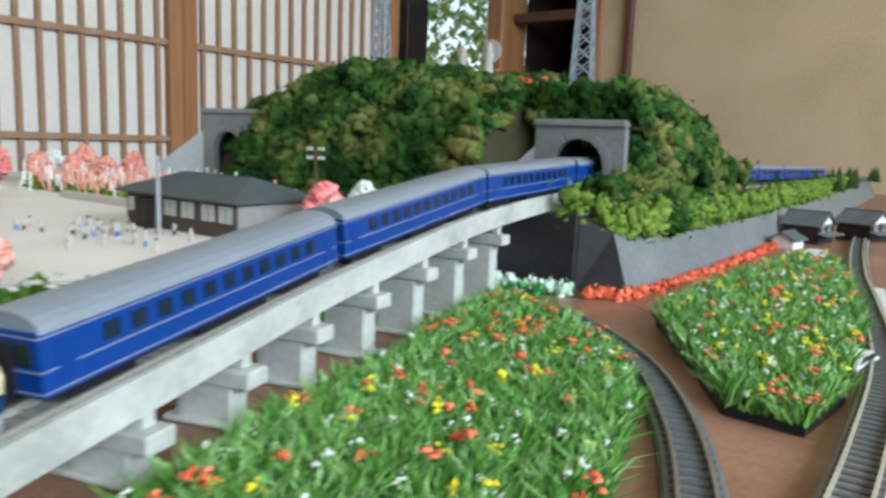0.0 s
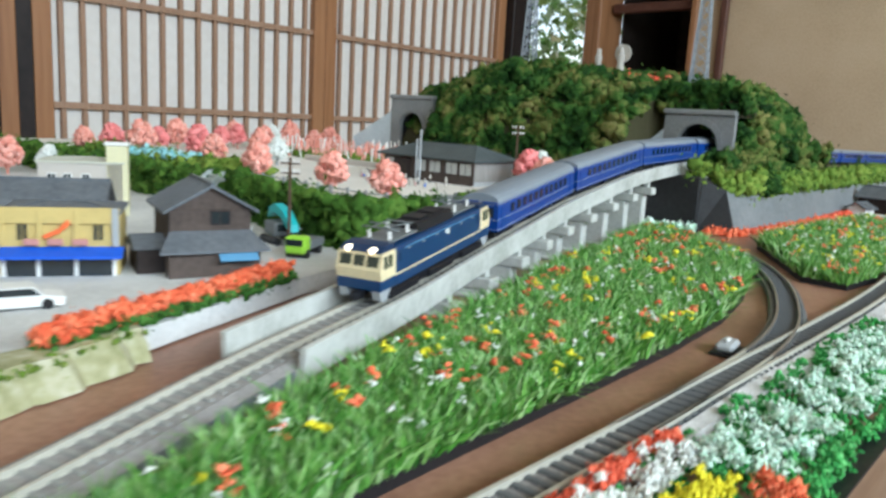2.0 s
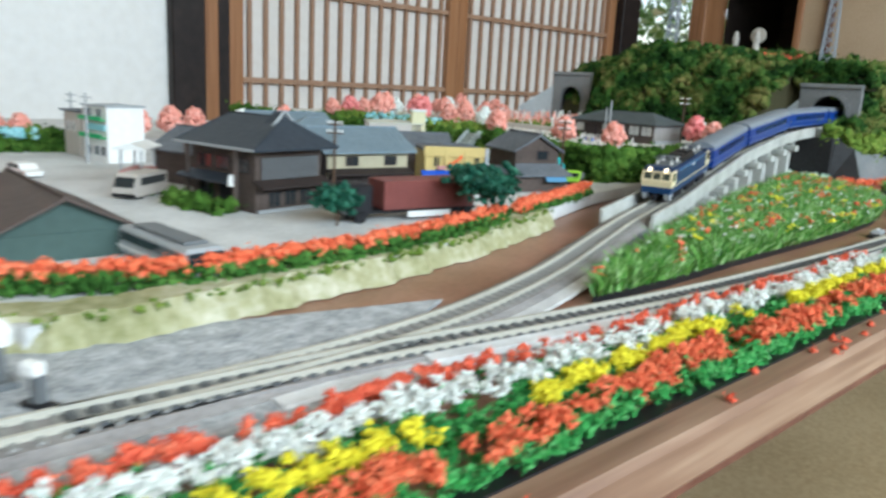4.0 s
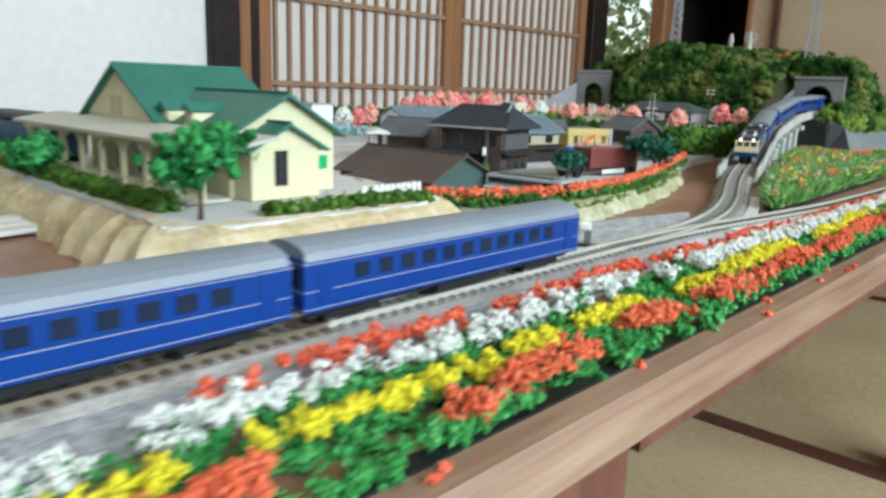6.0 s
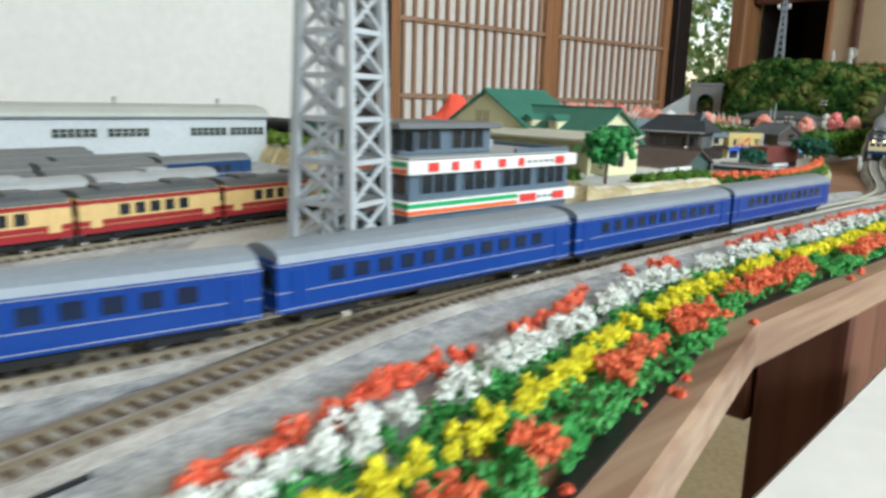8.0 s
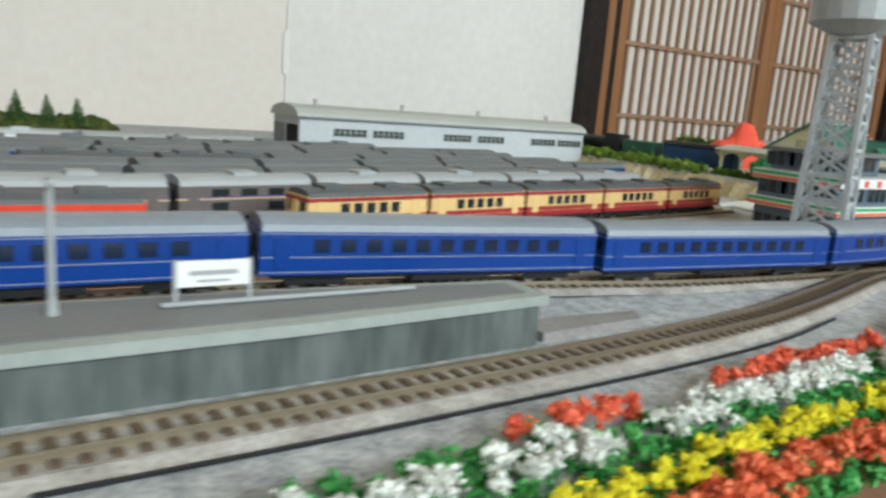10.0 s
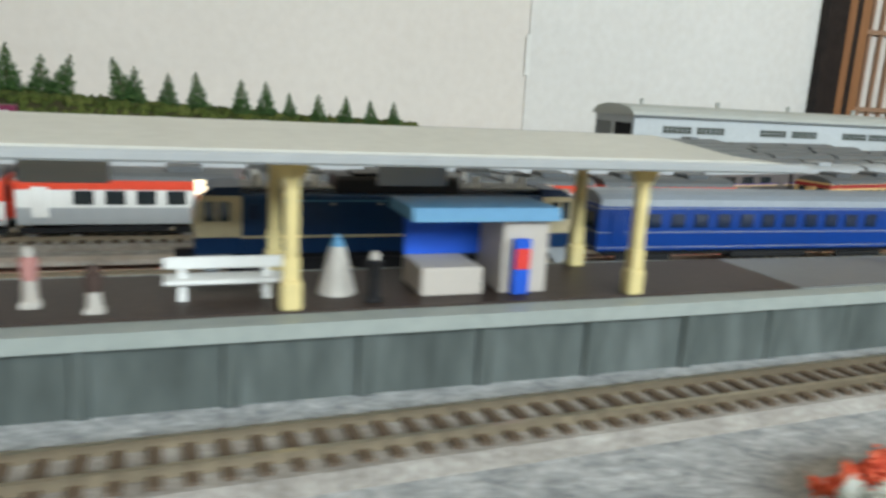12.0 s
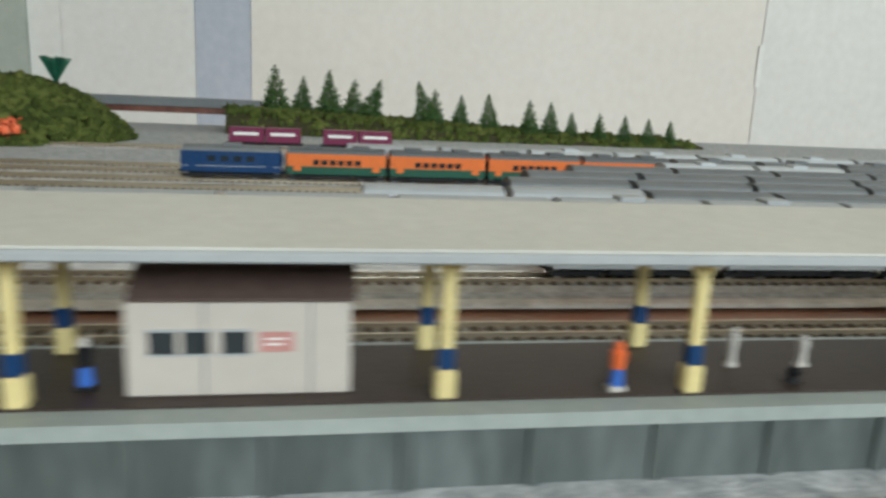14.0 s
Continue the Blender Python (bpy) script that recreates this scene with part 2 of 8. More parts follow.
SCREEN_GREY = plain("pale_window_screen", (0.5, 0.5, 0.48), d=0.08, rough=0.5, scale=200, bump=0.03)
SCHOOL_END = mat("pale_boards", [(0.2, 0.185, 0.175), (0.3, 0.285, 0.27)], 0.7, scale=300, bump=0.2, grain=(1, 1, 0.2))
MIDGREY = plain("mid_grey_paint", (0.15, 0.162, 0.17), rough=0.5, scale=200, bump=0.08)
CAR_ROOF_DK = plain("dark_grey_roof", (0.1, 0.108, 0.115), rough=0.5, scale=300, bump=0.08)
BLACK = plain("black_paint", (0.012, 0.012, 0.014), rough=0.45, scale=300)
SILVER = plain("bare_steel", (0.55, 0.55, 0.56), rough=0.3, metal=0.9, scale=300, bump=0.03)
TRAIN_RED = plain("train_red", (0.32, 0.025, 0.03), rough=0.35, scale=300, bump=0.02)
TRAIN_CREAM = plain("train_cream", (0.72, 0.5, 0.22), rough=0.35, scale=300, bump=0.02)
TRAIN_ORANGE = plain("train_orange_red", (0.68, 0.07, 0.035), rough=0.35, scale=300, bump=0.02)
TRAIN_TANG = plain("train_tangerine", (0.7, 0.17, 0.045), rough=0.35, scale=300, bump=0.02)
TRAIN_GREEN = plain("train_green", (0.02, 0.09, 0.06), rough=0.35, scale=300, bump=0.02)
TRAIN_BRONZE = plain("train_bronze_grey", (0.16, 0.14, 0.135), rough=0.35, metal=0.3, scale=300, bump=0.02)
PURPLE = plain("purple_stripe", (0.12, 0.09, 0.3), rough=0.4, scale=300)
MAROON = plain("maroon_wagon", (0.16, 0.02, 0.06), rough=0.4, scale=300)
CONTAINER = plain("container_brown", (0.2, 0.06, 0.052), rough=0.45, scale=300, bump=0.05)
GLASS_DK = plain("dark_glass", (0.02, 0.026, 0.03), rough=0.1, scale=200, bump=0.0, spec=0.7)
COACH_GLASS = plain("coach_glass", (0.012, 0.022, 0.05), rough=0.15, scale=200, bump=0.0, spec=0.6)
GLASS_WARM = plain("lit_glass", (0.045, 0.055, 0.045), rough=0.12, scale=200, bump=0.0, spec=0.7)
TIMBER = mat("weathered_timber", [(0.05, 0.036, 0.03), (0.11, 0.082, 0.07)], 0.75, scale=400, bump=0.25, big=60)
TIMBER_BK = mat("black_timber", [(0.016, 0.011, 0.01), (0.04, 0.028, 0.025)], 0.7, scale=400, bump=0.25, big=60)
TILE_ROOF = mat("slate_tiles", [(0.085, 0.095, 0.108), (0.165, 0.18, 0.2)], 0.55, scale=350, bump=0.3, big=50)
TILE_BLUE = mat("blue_grey_tiles", [(0.14, 0.19, 0.225), (0.2, 0.26, 0.3)], 0.55, scale=350, bump=0.3, big=50)
TILE_DK = mat("dark_tiles", [(0.019, 0.026, 0.036), (0.039, 0.049, 0.062)], 0.5, scale=350, bump=0.3, big=50)
ROOF_TEAL = mat("school_roof", [(0.05, 0.065, 0.07), (0.09, 0.11, 0.115)], 0.6, scale=350, bump=0.25, big=40)
ROOF_GREEN = mat("green_house_roof", [(0.025, 0.13, 0.095), (0.05, 0.19, 0.145)], 0.45, scale=350, bump=0.15, big=40)
ROOF_BROWN = mat("brown_hall_roof", [(0.075, 0.055, 0.048), (0.12, 0.09, 0.08)], 0.7, scale=350, bump=0.25, big=40)
HALL_GREEN = plain("hall_green", (0.06, 0.1, 0.09), rough=0.6, scale=300, bump=0.1)
HOUSE_CREAM = plain("house_cream", (0.66, 0.62, 0.4), rough=0.6, d=0.07, scale=300, bump=0.06)
PORCH_ROOF = plain("porch_roof", (0.52, 0.52, 0.44), rough=0.6, d=0.07, scale=300, bump=0.1)
SHOP_YELLOW = plain("shop_yellow", (0.55, 0.42, 0.16), rough=0.6, scale=300, bump=0.08)
WALL_BEIGE = plain("beige_wall", (0.4, 0.36, 0.25), rough=0.7, scale=300, bump=0.1)
AWNING = plain("blue_awning", (0.015, 0.1, 0.6), rough=0.5, scale=300)
AWNING_LT = plain("light_blue_awning", (0.1, 0.27, 0.45), rough=0.5, scale=300)
STORE_GREY = plain("store_blue_grey", (0.1, 0.14, 0.185), rough=0.5, scale=300, bump=0.05)
SIGN_GREEN = plain("sign_green", (0.02, 0.38, 0.13), rough=0.4, scale=300)
SIGN_ORANGE = plain("sign_orange", (0.8, 0.16, 0.05), rough=0.4, scale=300)
SIGN_RED = plain("sign_red", (0.72, 0.06, 0.05), rough=0.4, scale=300)
SHED = mat("shed_grey", [(0.42, 0.45, 0.47), (0.52, 0.55, 0.57)], 0.55, scale=300, bump=0.06, big=20)
SHED_ROOF = mat("shed_roof", [(0.37, 0.39, 0.37), (0.46, 0.48, 0.46)], 0.6, scale=300, bump=0.1, big=20)
TOWER = plain("tower_grey", (0.42, 0.45, 0.48), rough=0.5, scale=300, bump=0.05)
PYLON = plain("pylon_steel", (0.33, 0.37, 0.42), rough=0.45, metal=0.2, scale=300)
PILLAR = plain("cream_pillar", (0.7, 0.58, 0.28), rough=0.4, scale=300, bump=0.04)
CANOPY = mat("canopy_grey", [(0.5, 0.495, 0.45), (0.6, 0.595, 0.545)], 0.55, scale=300, bump=0.08, big=20)
HUT = plain("hut_beige", (0.5, 0.455, 0.41), rough=0.5, d=0.06, scale=300, bump=0.05)
HUT_ROOF = mat("hut_roof", [(0.06, 0.038, 0.032), (0.1, 0.066, 0.056)], 0.6, scale=400, bump=0.2)
CLOTH_RED = plain("red_cloth", (0.82, 0.1, 0.06), rough=0.8, d=0.08, scale=200, bump=0.1)
TEAL = plain("excavator_teal", (0.02, 0.4, 0.42), rough=0.4, scale=300)
LIME = plain("lime_paint", (0.32, 0.62, 0.05), rough=0.4, scale=300)
PLASTIC_BLUE = plain("figure_blue", (0.04, 0.14, 0.5), rough=0.6, scale=400)
PLASTIC_PINK = plain("figure_pink", (0.5, 0.24, 0.22), rough=0.6, scale=400)
STATUE_WHITE = plain("figure_white", (0.5, 0.47, 0.43), rough=0.6, scale=400, bump=0.1)
BENCH_YEL = plain("bench_yellow", (0.72, 0.5, 0.04), rough=0.5, scale=300)
PAPER_WHITE = plain("box_white", (0.82, 0.82, 0.8), d=0.04, rough=0.7, scale=100, bump=0.03)
LAMP_WARM = glow("headlamp", (1.0, 0.85, 0.6), 2.5)

# ---- mesh helpers ----


class MB:
    """Collects vertices and faces of one mesh."""

    def __init__(self):
        self.v, self.f = [], []

    def add(self, vs, fs):
        o = len(self.v)
        self.v.extend(tuple(p) for p in vs)
        self.f.extend(tuple(i + o for i in f) for f in fs)
        return self

    def box(self, x0, y0, z0, x1, y1, z1, ch=0.0):
        if ch <= 0:
            return self.add([(x, y, z) for x in (x0, x1) for y in (y0, y1) for z in (z0, z1)],
                            [(0, 1, 3, 2), (4, 6, 7, 5), (0, 4, 5, 1), (2, 3, 7, 6), (0, 2, 6, 4), (1, 5, 7, 3)])
        lo, hi = (x0, y0, z0), (x1, y1, z1)
        vs, ix = [], {}
        for s in [(a, b, c) for a in (0, 1) for b in (0, 1) for c in (0, 1)]:
            for ax in range(3):
                p = []
                for k in range(3):
                    e = (hi if s[k] else lo)[k]
                    p.append(e if k == ax else e + (-ch if s[k] else ch))
                ix[s, ax] = len(vs)
                vs.append(p)
        fs = []
        for ax in range(3):
            o1, o2 = [k for k in range(3) if k != ax]
            for e in (0, 1):
                q = []
                for a, b in ((0, 0), (1, 0), (1, 1), (0, 1)):
                    s = [0, 0, 0]
                    s[ax], s[o1], s[o2] = e, a, b
                    q.append(ix[tuple(s), ax])
                fs.append(tuple(q))
            for a in (0, 1):
                for b in (0, 1):
                    s0, s1 = [0, 0, 0], [0, 0, 0]
                    s0[ax], s1[ax] = 0, 1
                    s0[o1] = s1[o1] = a
                    s0[o2] = s1[o2] = b
                    s0, s1 = tuple(s0), tuple(s1)
                    fs.append((ix[s0, o1], ix[s1, o1], ix[s1, o2], ix[s0, o2]))
        for s in [(a, b, c) for a in (0, 1) for b in (0, 1) for c in (0, 1)]:
            fs.append((ix[s, 0], ix[s, 1], ix[s, 2]))
        return self.add(vs, fs)

    def prism(self, poly, a, b, axis="y"):
        n = len(poly)
        put = {"x": lambda p, t: (t, p[0], p[1]), "y": lambda p, t: (p[0], t, p[1]), "z": lambda p, t: (p[0], p[1], t)}[axis]
        vs = [put(p, a) for p in poly] + [put(p, b) for p in poly]
        fs = [tuple(range(n)), tuple(range(2 * n - 1, n - 1, -1))] + [(i, (i + 1) % n, n + (i + 1) % n, n + i) for i in range(n)]
        return self.add(vs, fs)

    def cyl(self, p0, p1, r0, r1=None, n=10):
        r1 = r0 if r1 is None else r1
        a, b = Vector(p0), Vector(p1)
        w = (b - a).normalized()
        u = w.orthogonal().normalized()
        v = w.cross(u)
        ring = lambda c, r: [c + (u * math.cos(t) + v * math.sin(t)) * r for t in (2 * math.pi * i / n for i in range(n))]
        return self.add(ring(a, r0) + ring(b, r1), [tuple(range(n - 1, -1, -1)), tuple(range(n, 2 * n))] + [(i, (i + 1) % n, n + (i + 1) % n, n + i) for i in range(n)])

    def bar(self, p0, p1, w, h=None):
        """A square bar between two points."""
        return self.cyl(p0, p1, w * 0.707, w * 0.707, 4)

    def sweep(self, path, profile):
        """An open profile (offset to the right, height) swept along a path of points."""
        vs, n = [], len(profile)
        for i, p in enumerate(path):
            a, b = path[max(0, i - 1)], path[min(len(path) - 1, i + 1)]
            d = Vector((b[0] - a[0], b[1] - a[1], 0)).normalized()
            r = Vector((d.y, -d.x, 0))
            vs += [Vector(p) + r * o + Vector((0, 0, hh)) for o, hh in profile]
        fs = []
        for i in range(len(path) - 1):
            for k in range(n):
                k2 = (k + 1) % n
                fs.append((i * n + k, i * n + k2, (i + 1) * n + k2, (i + 1) * n + k))
        fs += [tuple(range(n)), tuple(range(len(path) * n - 1, len(path) * n - n - 1, -1))]
        return self.add(vs, fs)

    def turned(self, m):
        self.v = [tuple(m @ Vector(p)) for p in self.v]
        return self


def part(name, mb, material, parent=None, label="", smooth=False, fix=True):
    me = bpy.data.meshes.new(name)
    me.from_pydata(mb.v, [], mb.f)
    if fix:
        bm = bmesh.new()
        bm.from_mesh(me)
        bmesh.ops.recalc_face_normals(bm, faces=bm.faces)
        bm.to_mesh(me)
        bm.free()
    if smooth:
        me.polygons.foreach_set("use_smooth", [True] * len(me.polygons))
    me.materials.append(material)
    ob = new(name, me)
    if parent:
        ob.parent = parent
    if label:
        tagged(ob, label)
    return ob


def thing(name, label, category, x=0, y=0, z=0, rz=0, group="", kind=""):
    ob = new(name)
    ob.empty_display_size = 0.01
    ob.matrix_basis = pose(x, y, z, 0, 0, rz)
    return tagged(ob, label, category, group, kind)


def solid(name, mb, material, label, category, kind="", group="", smooth=False):
    return tagged(part(name, mb, material, None, "", smooth), label, category, group, kind)


# jittered crumbs for foam foliage
def _ico():
    bm = bmesh.new()
    bmesh.ops.create_icosphere(bm, subdivisions=2, radius=1)
    v = np.array([p.co for p in bm.verts])
    f = np.array([[q.index for q in p.verts] for p in bm.faces])
    bm.free()
    return v, f


ICO_V, ICO_F = _ico()
OCT_V = np.array([(1, 0, 0), (-1, 0, 0), (0, 1, 0), (0, -1, 0), (0, 0, 1), (0, 0, -1)], float)
OCT_F = np.array([(0, 2, 4), (2, 1, 4), (1, 3, 4), (3, 0, 4), (2, 0, 5), (1, 2, 5), (3, 1, 5), (0, 3, 5)])


def trimesh(name, v, f, material, parent=None):
    me = bpy.data.meshes.new(name)
    me.vertices.add(len(v))
    me.vertices.foreach_set("co", np.ascontiguousarray(v, np.float32).ravel())
    me.loops.add(len(f) * 3)
    me.loops.foreach_set("vertex_index", np.ascontiguousarray(f, np.int32).ravel())
    me.polygons.add(len(f))
    me.polygons.foreach_set("loop_start", np.arange(0, len(f) * 3, 3, dtype=np.int32))
    me.update(calc_edges=True)
    me.materials.append(material)
    ob = new(name, me)
    if parent:
        ob.parent = parent
    return ob


def crumbs(centres, radii, rng, jit=0.35, flat=1.0, coarse=False):
    """Vertices and faces of irregular crumbs at the given centres."""
    tv, tf = (OCT_V, OCT_F) if coarse else (ICO_V, ICO_F)
    c, r = np.asarray(centres, float), np.asarray(radii, float)
    n, k = len(c), len(tv)
    j = 1 + rng.normal(0, jit, (n, k, 1))
    v = tv[None] * j * r[:, None, None] * np.array([1, 1, flat]) * (1 + rng.uniform(-0.25, 0.25, (n, 1, 3))) + c[:, None]
    f = tf[None] + (np.arange(n) * k)[:, None, None]
    return v.reshape(-1, 3), f.reshape(-1, 3)


def leaves(centres, size, rng, per=1):
    """Small random triangles at the centres, for leaf and needle tufts."""
    c = np.repeat(np.asarray(centres, float), per, 0)
    n = len(c)
    d = rng.normal(0, 1, (n, 3, 3))
    v = c[:, None] + d / np.linalg.norm(d, axis=2, keepdims=True) * size * rng.uniform(0.6, 1.3, (n, 1, 1))
    return v.reshape(-1, 3), np.arange(n * 3).reshape(-1, 3)


def joined(*vf):
    vs, fs, o = [], [], 0
    for v, f in vf:
        vs.append(v)
        fs.append(f + o)
        o += len(v)
    return np.concatenate(vs), np.concatenate(fs)


def spline(pts, step=0.008):
    """A smooth path through the points, in even steps."""
    p = [Vector(q) for q in pts]
    out = []
    for i in range(len(p) - 1):
        a, b, c, d = p[max(0, i - 1)], p[i], p[i + 1], p[min(len(p) - 1, i + 2)]
        span = (c - b).length
        mb, mc = (c - a) * (span / (span + (b - a).length)), (d - b) * (span / (span + (d - c).length))
        n = max(2, int(span / step))
        for k in range(n):
            t = k / n
            out.append(b * (2 * t ** 3 - 3 * t * t + 1) + mb * (t ** 3 - 2 * t * t + t) + c * (3 * t * t - 2 * t ** 3) + mc * (t ** 3 - t * t))
    out.append(p[-1])
    return out


def along(path, s):
    """Place and heading at the length s of a path."""
    for a, b in zip(path, path[1:]):
        l = (b - a).length
        if s <= l:
            return a + (b - a) * (s / l), (b - a).normalized()
        s -= l
    return path[-1], (path[-1] - path[-2]).normalized()

# ---- the room ----
FLOOR_Z, CEIL_Z, WX, WY = -0.36, 1.75, -1.10, 2.15


def structure(name, mb, material, label, category):
    return solid(name, mb, material, label, category, "structure")


structure("floor", MB().box(-1.4, -3.6, FLOOR_Z - 0.05, 2.8, 2.5, FLOOR_Z), TATAMI, "pale straw tatami mat floor of the room", "floor")
for i, yy in enumerate((-2.4, -1.5, -0.6, 0.3, 1.2, 2.05)):
    structure("tatami_border_%d" % (i + 1), MB().box(-1.08, yy, FLOOR_Z, 2.5, yy + 0.03, FLOOR_Z + 0.003), DARK_WOOD, "dark cloth border between two tatami mats", "mat border")
structure("ceiling", MB().box(-1.4, -3.6, CEIL_Z, 2.8, 2.5, CEIL_Z + 0.05), CEIL, "wooden board ceiling above the model railway", "ceiling")
# east wall with a wide veranda opening
structure("wall_east_low", MB().box(2.6, -3.5, FLOOR_Z, 2.75, 2.3, 0.05), TAN, "low plastered wall under the veranda opening", "wall")
structure("wall_east_high", MB().box(2.6, -3.5, 1.45, 2.75, 2.3, CEIL_Z), TAN, "plastered wall above the veranda opening", "wall")
structure("wall_east_side", MB().box(2.6, 1.6, 0.05, 2.75, 2.3, 1.45), TAN, "plastered wall beside the veranda opening", "wall")
structure("wall_east_end", MB().box(2.6, -3.5, 0.05, 2.75, -2.2, 1.45), TAN, "plastered wall at the veranda's far end", "wall")
# unseen south wall, added without an opening to cut fill light on south faces
structure("wall_south", MB().box(-1.4, -3.5, FLOOR_Z, 2.6, -3.35, CEIL_Z), TAN, "plastered wall at the room's south end", "wall")
# north wall: tan plaster, a dark doorway and the garden opening
structure("wall_north", MB().box(-0.655, WY, FLOOR_Z, 2.6, WY + 0.12, CEIL_Z), TAN, "rough tan plastered wall behind the hill", "wall")
structure("wall_north_lintel", MB().box(-1.9, WY, 0.95, -0.655, WY + 0.12, CEIL_Z), TAN, "tan plastered wall above the doorway", "wall")
structure("trim_wall_post", MB().box(-0.578, WY - 0.022, FLOOR_Z, -0.556, WY - 0.002, CEIL_Z, 0.003), DARK_WOOD, "slim dark wooden post on the tan wall", "post")
structure("trim_door_post", MB().box(-1.045, WY - 0.03, FLOOR_Z, -0.985, WY + 0.12, 0.95, 0.004), POST_WOOD, "light wooden post between garden opening and doorway", "post")
structure("trim_door_jamb", MB().box(-0.675, WY - 0.012, FLOOR_Z, -0.655, WY + 0.1, 0.95, 0.003), POST_WOOD, "wooden jamb of the dark doorway", "post")
# the dark of the room behind is put into the recess walls' near-black colour
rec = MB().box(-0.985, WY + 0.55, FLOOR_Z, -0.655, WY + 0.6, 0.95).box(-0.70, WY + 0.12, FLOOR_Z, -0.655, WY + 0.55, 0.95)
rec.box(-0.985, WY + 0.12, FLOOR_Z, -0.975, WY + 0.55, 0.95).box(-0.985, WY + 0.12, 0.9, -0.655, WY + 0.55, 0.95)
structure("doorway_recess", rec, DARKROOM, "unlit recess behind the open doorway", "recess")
structure("trim_door_rail", MB().box(-0.975, WY + 0.03, 0.47, -0.68, WY + 0.07, 0.5, 0.003).box(-0.975, WY + 0.03, 0.6, -0.68, WY + 0.07, 0.63, 0.003), DARK_WOOD, "dark wooden rails across the doorway", "rail")
structure("trim_garden_lintel", MB().box(-1.9, WY - 0.01, 0.62, -1.045, WY + 0.1, 0.7, 0.004), POST_WOOD, "wooden lintel of the garden opening", "lintel")
structure("wall_garden_high", MB().box(-1.9, WY + 0.02, 0.7, -1.045, WY + 0.1, 0.95), TAN, "plaster above the garden opening", "wall")
structure("wall_garden_low", MB().box(-1.9, WY, FLOOR_Z, -1.045, WY + 0.1, -0.1), TAN, "low wall below the garden opening", "wall")
# shoji wall along the table
structure("wall_west_core", MB().box(WX - 0.12, -3.5, FLOOR_Z, WX - 0.045, 1.84, CEIL_Z), TAN, "wall core behind paper screens and sheets", "wall")
structure("post_black", MB().box(WX - 0.04, 0.236, FLOOR_Z, WX + 0.03, 0.306, CEIL_Z, 0.003), BLACK_POST, "black lacquered post beside the paper screens", "post")
structure("post_corner_black", MB().box(WX - 0.04, 1.745, FLOOR_Z, WX + 0.035, 1.84, CEIL_Z, 0.003), BLACK_POST, "black lacquered corner post", "post")
structure("post_wood_strip", MB().box(WX - 0.04, 0.3065, FLOOR_Z, WX + 0.022, 0.338, CEIL_Z, 0.002), POST_WOOD, "light wooden strip beside the black post", "post")
structure("post_black_stile", MB().box(WX - 0.04, 0.3385, FLOOR_Z, WX + 0.012, 0.368, CEIL_Z, 0.002), BLACK_POST, "dark stile at the edge of the screens", "post")


def shoji(y0, y1):
    s = thing("shoji_screen", "sliding screen of white paper on a brown wooden lattice", "screen", WX, y0, FLOOR_Z, 0, "shoji screens", "structure")
    w, h = y1 - y0, 1.75
    st = 0.034
    part("paper", MB().box(-0.02, 0.01, 0.02, -0.014, w - 0.01, h - 0.02), PAPER, s, "white translucent paper")
    part("stile", MB().box(-0.03, 0, 0, 0.006, st, h, 0.002), POST_WOOD, s)
    part("stile", MB().box(-0.03, w - st, 0, 0.006, w, h, 0.002), POST_WOOD, s)
    part("bottom_rail", MB().box(-0.03, st, 0, 0.004, w - st, 0.06, 0.002), POST_WOOD, s)
    part("top_rail", MB().box(-0.03, st, h - 0.05, 0.004, w - st, h, 0.002), POST_WOOD, s)
    n = 15
    base = MB().box(-0.0135, -0.0045, 0.06, -0.002, 0.0045, h - 0.05, 0.0012)
    first = part("slat", base, SHOJI_WOOD, s)
    for i in range(n):
        yy = st + (w - 2 * st) * (i + 0.5) / n
        ob = first if i == 0 else new("slat", first.data)
        ob.parent = s
        ob.location = (0, yy, 0)
    bar = None
    for k in range(8):
        zz = 0.03 + 0.2 * k
        if zz < 0.1:
            continue
        if bar is None:
            bar = part("crossbar", MB().box(-0.0015, st, -0.006, 0.001, w - st, 0.006), SHOJI_WOOD, s)
            ob = bar
        else:
            ob = new("crossbar", bar.data)
            ob.parent = s
        ob.location = (0, 0, zz)
    return s


shoji(0.369, 1.035)
shoji(1.036, 1.744)
# white sheets that cover the rest of the long wall
structure("wall_sheet_white", MB().box(WX - 0.04, -0.575, FLOOR_Z, WX + 0.004, 0.2355, CEIL_Z), WHITE_SHEET, "smooth white sheet hung on the wall", "sheet")
structure("wall_sheet_cream", MB().box(WX - 0.04, -1.655, FLOOR_Z, WX + 0.001, -0.5755, CEIL_Z), CREAM_SHEET, "cream white sheet hung on the wall", "sheet")
structure("wall_sheet_blue", MB().box(WX - 0.04, -1.76, FLOOR_Z, WX + 0.003, -1.656, CEIL_Z), CURTAIN, "pale blue fold of the wall sheet", "sheet")
structure("wall_sheet_end", MB().box(WX - 0.04, -2.0, FLOOR_Z, WX + 0.001, -1.761, CEIL_Z), WHITE_SHEET, "white sheet at the end of the wall", "sheet")
structure("wall_sheet_grey", MB().box(WX - 0.04, -3.35, FLOOR_Z, WX + 0.006, -2.06, CEIL_Z), CURTAIN_G, "grey green curtain beyond the sheets", "curtain")
structure("wall_sheet_gap", MB().box(WX - 0.04, -2.06, FLOOR_Z, WX - 0.004, -2.001, CEIL_Z), WHITE_SHEET, "white wall strip beside the curtain", "wall")
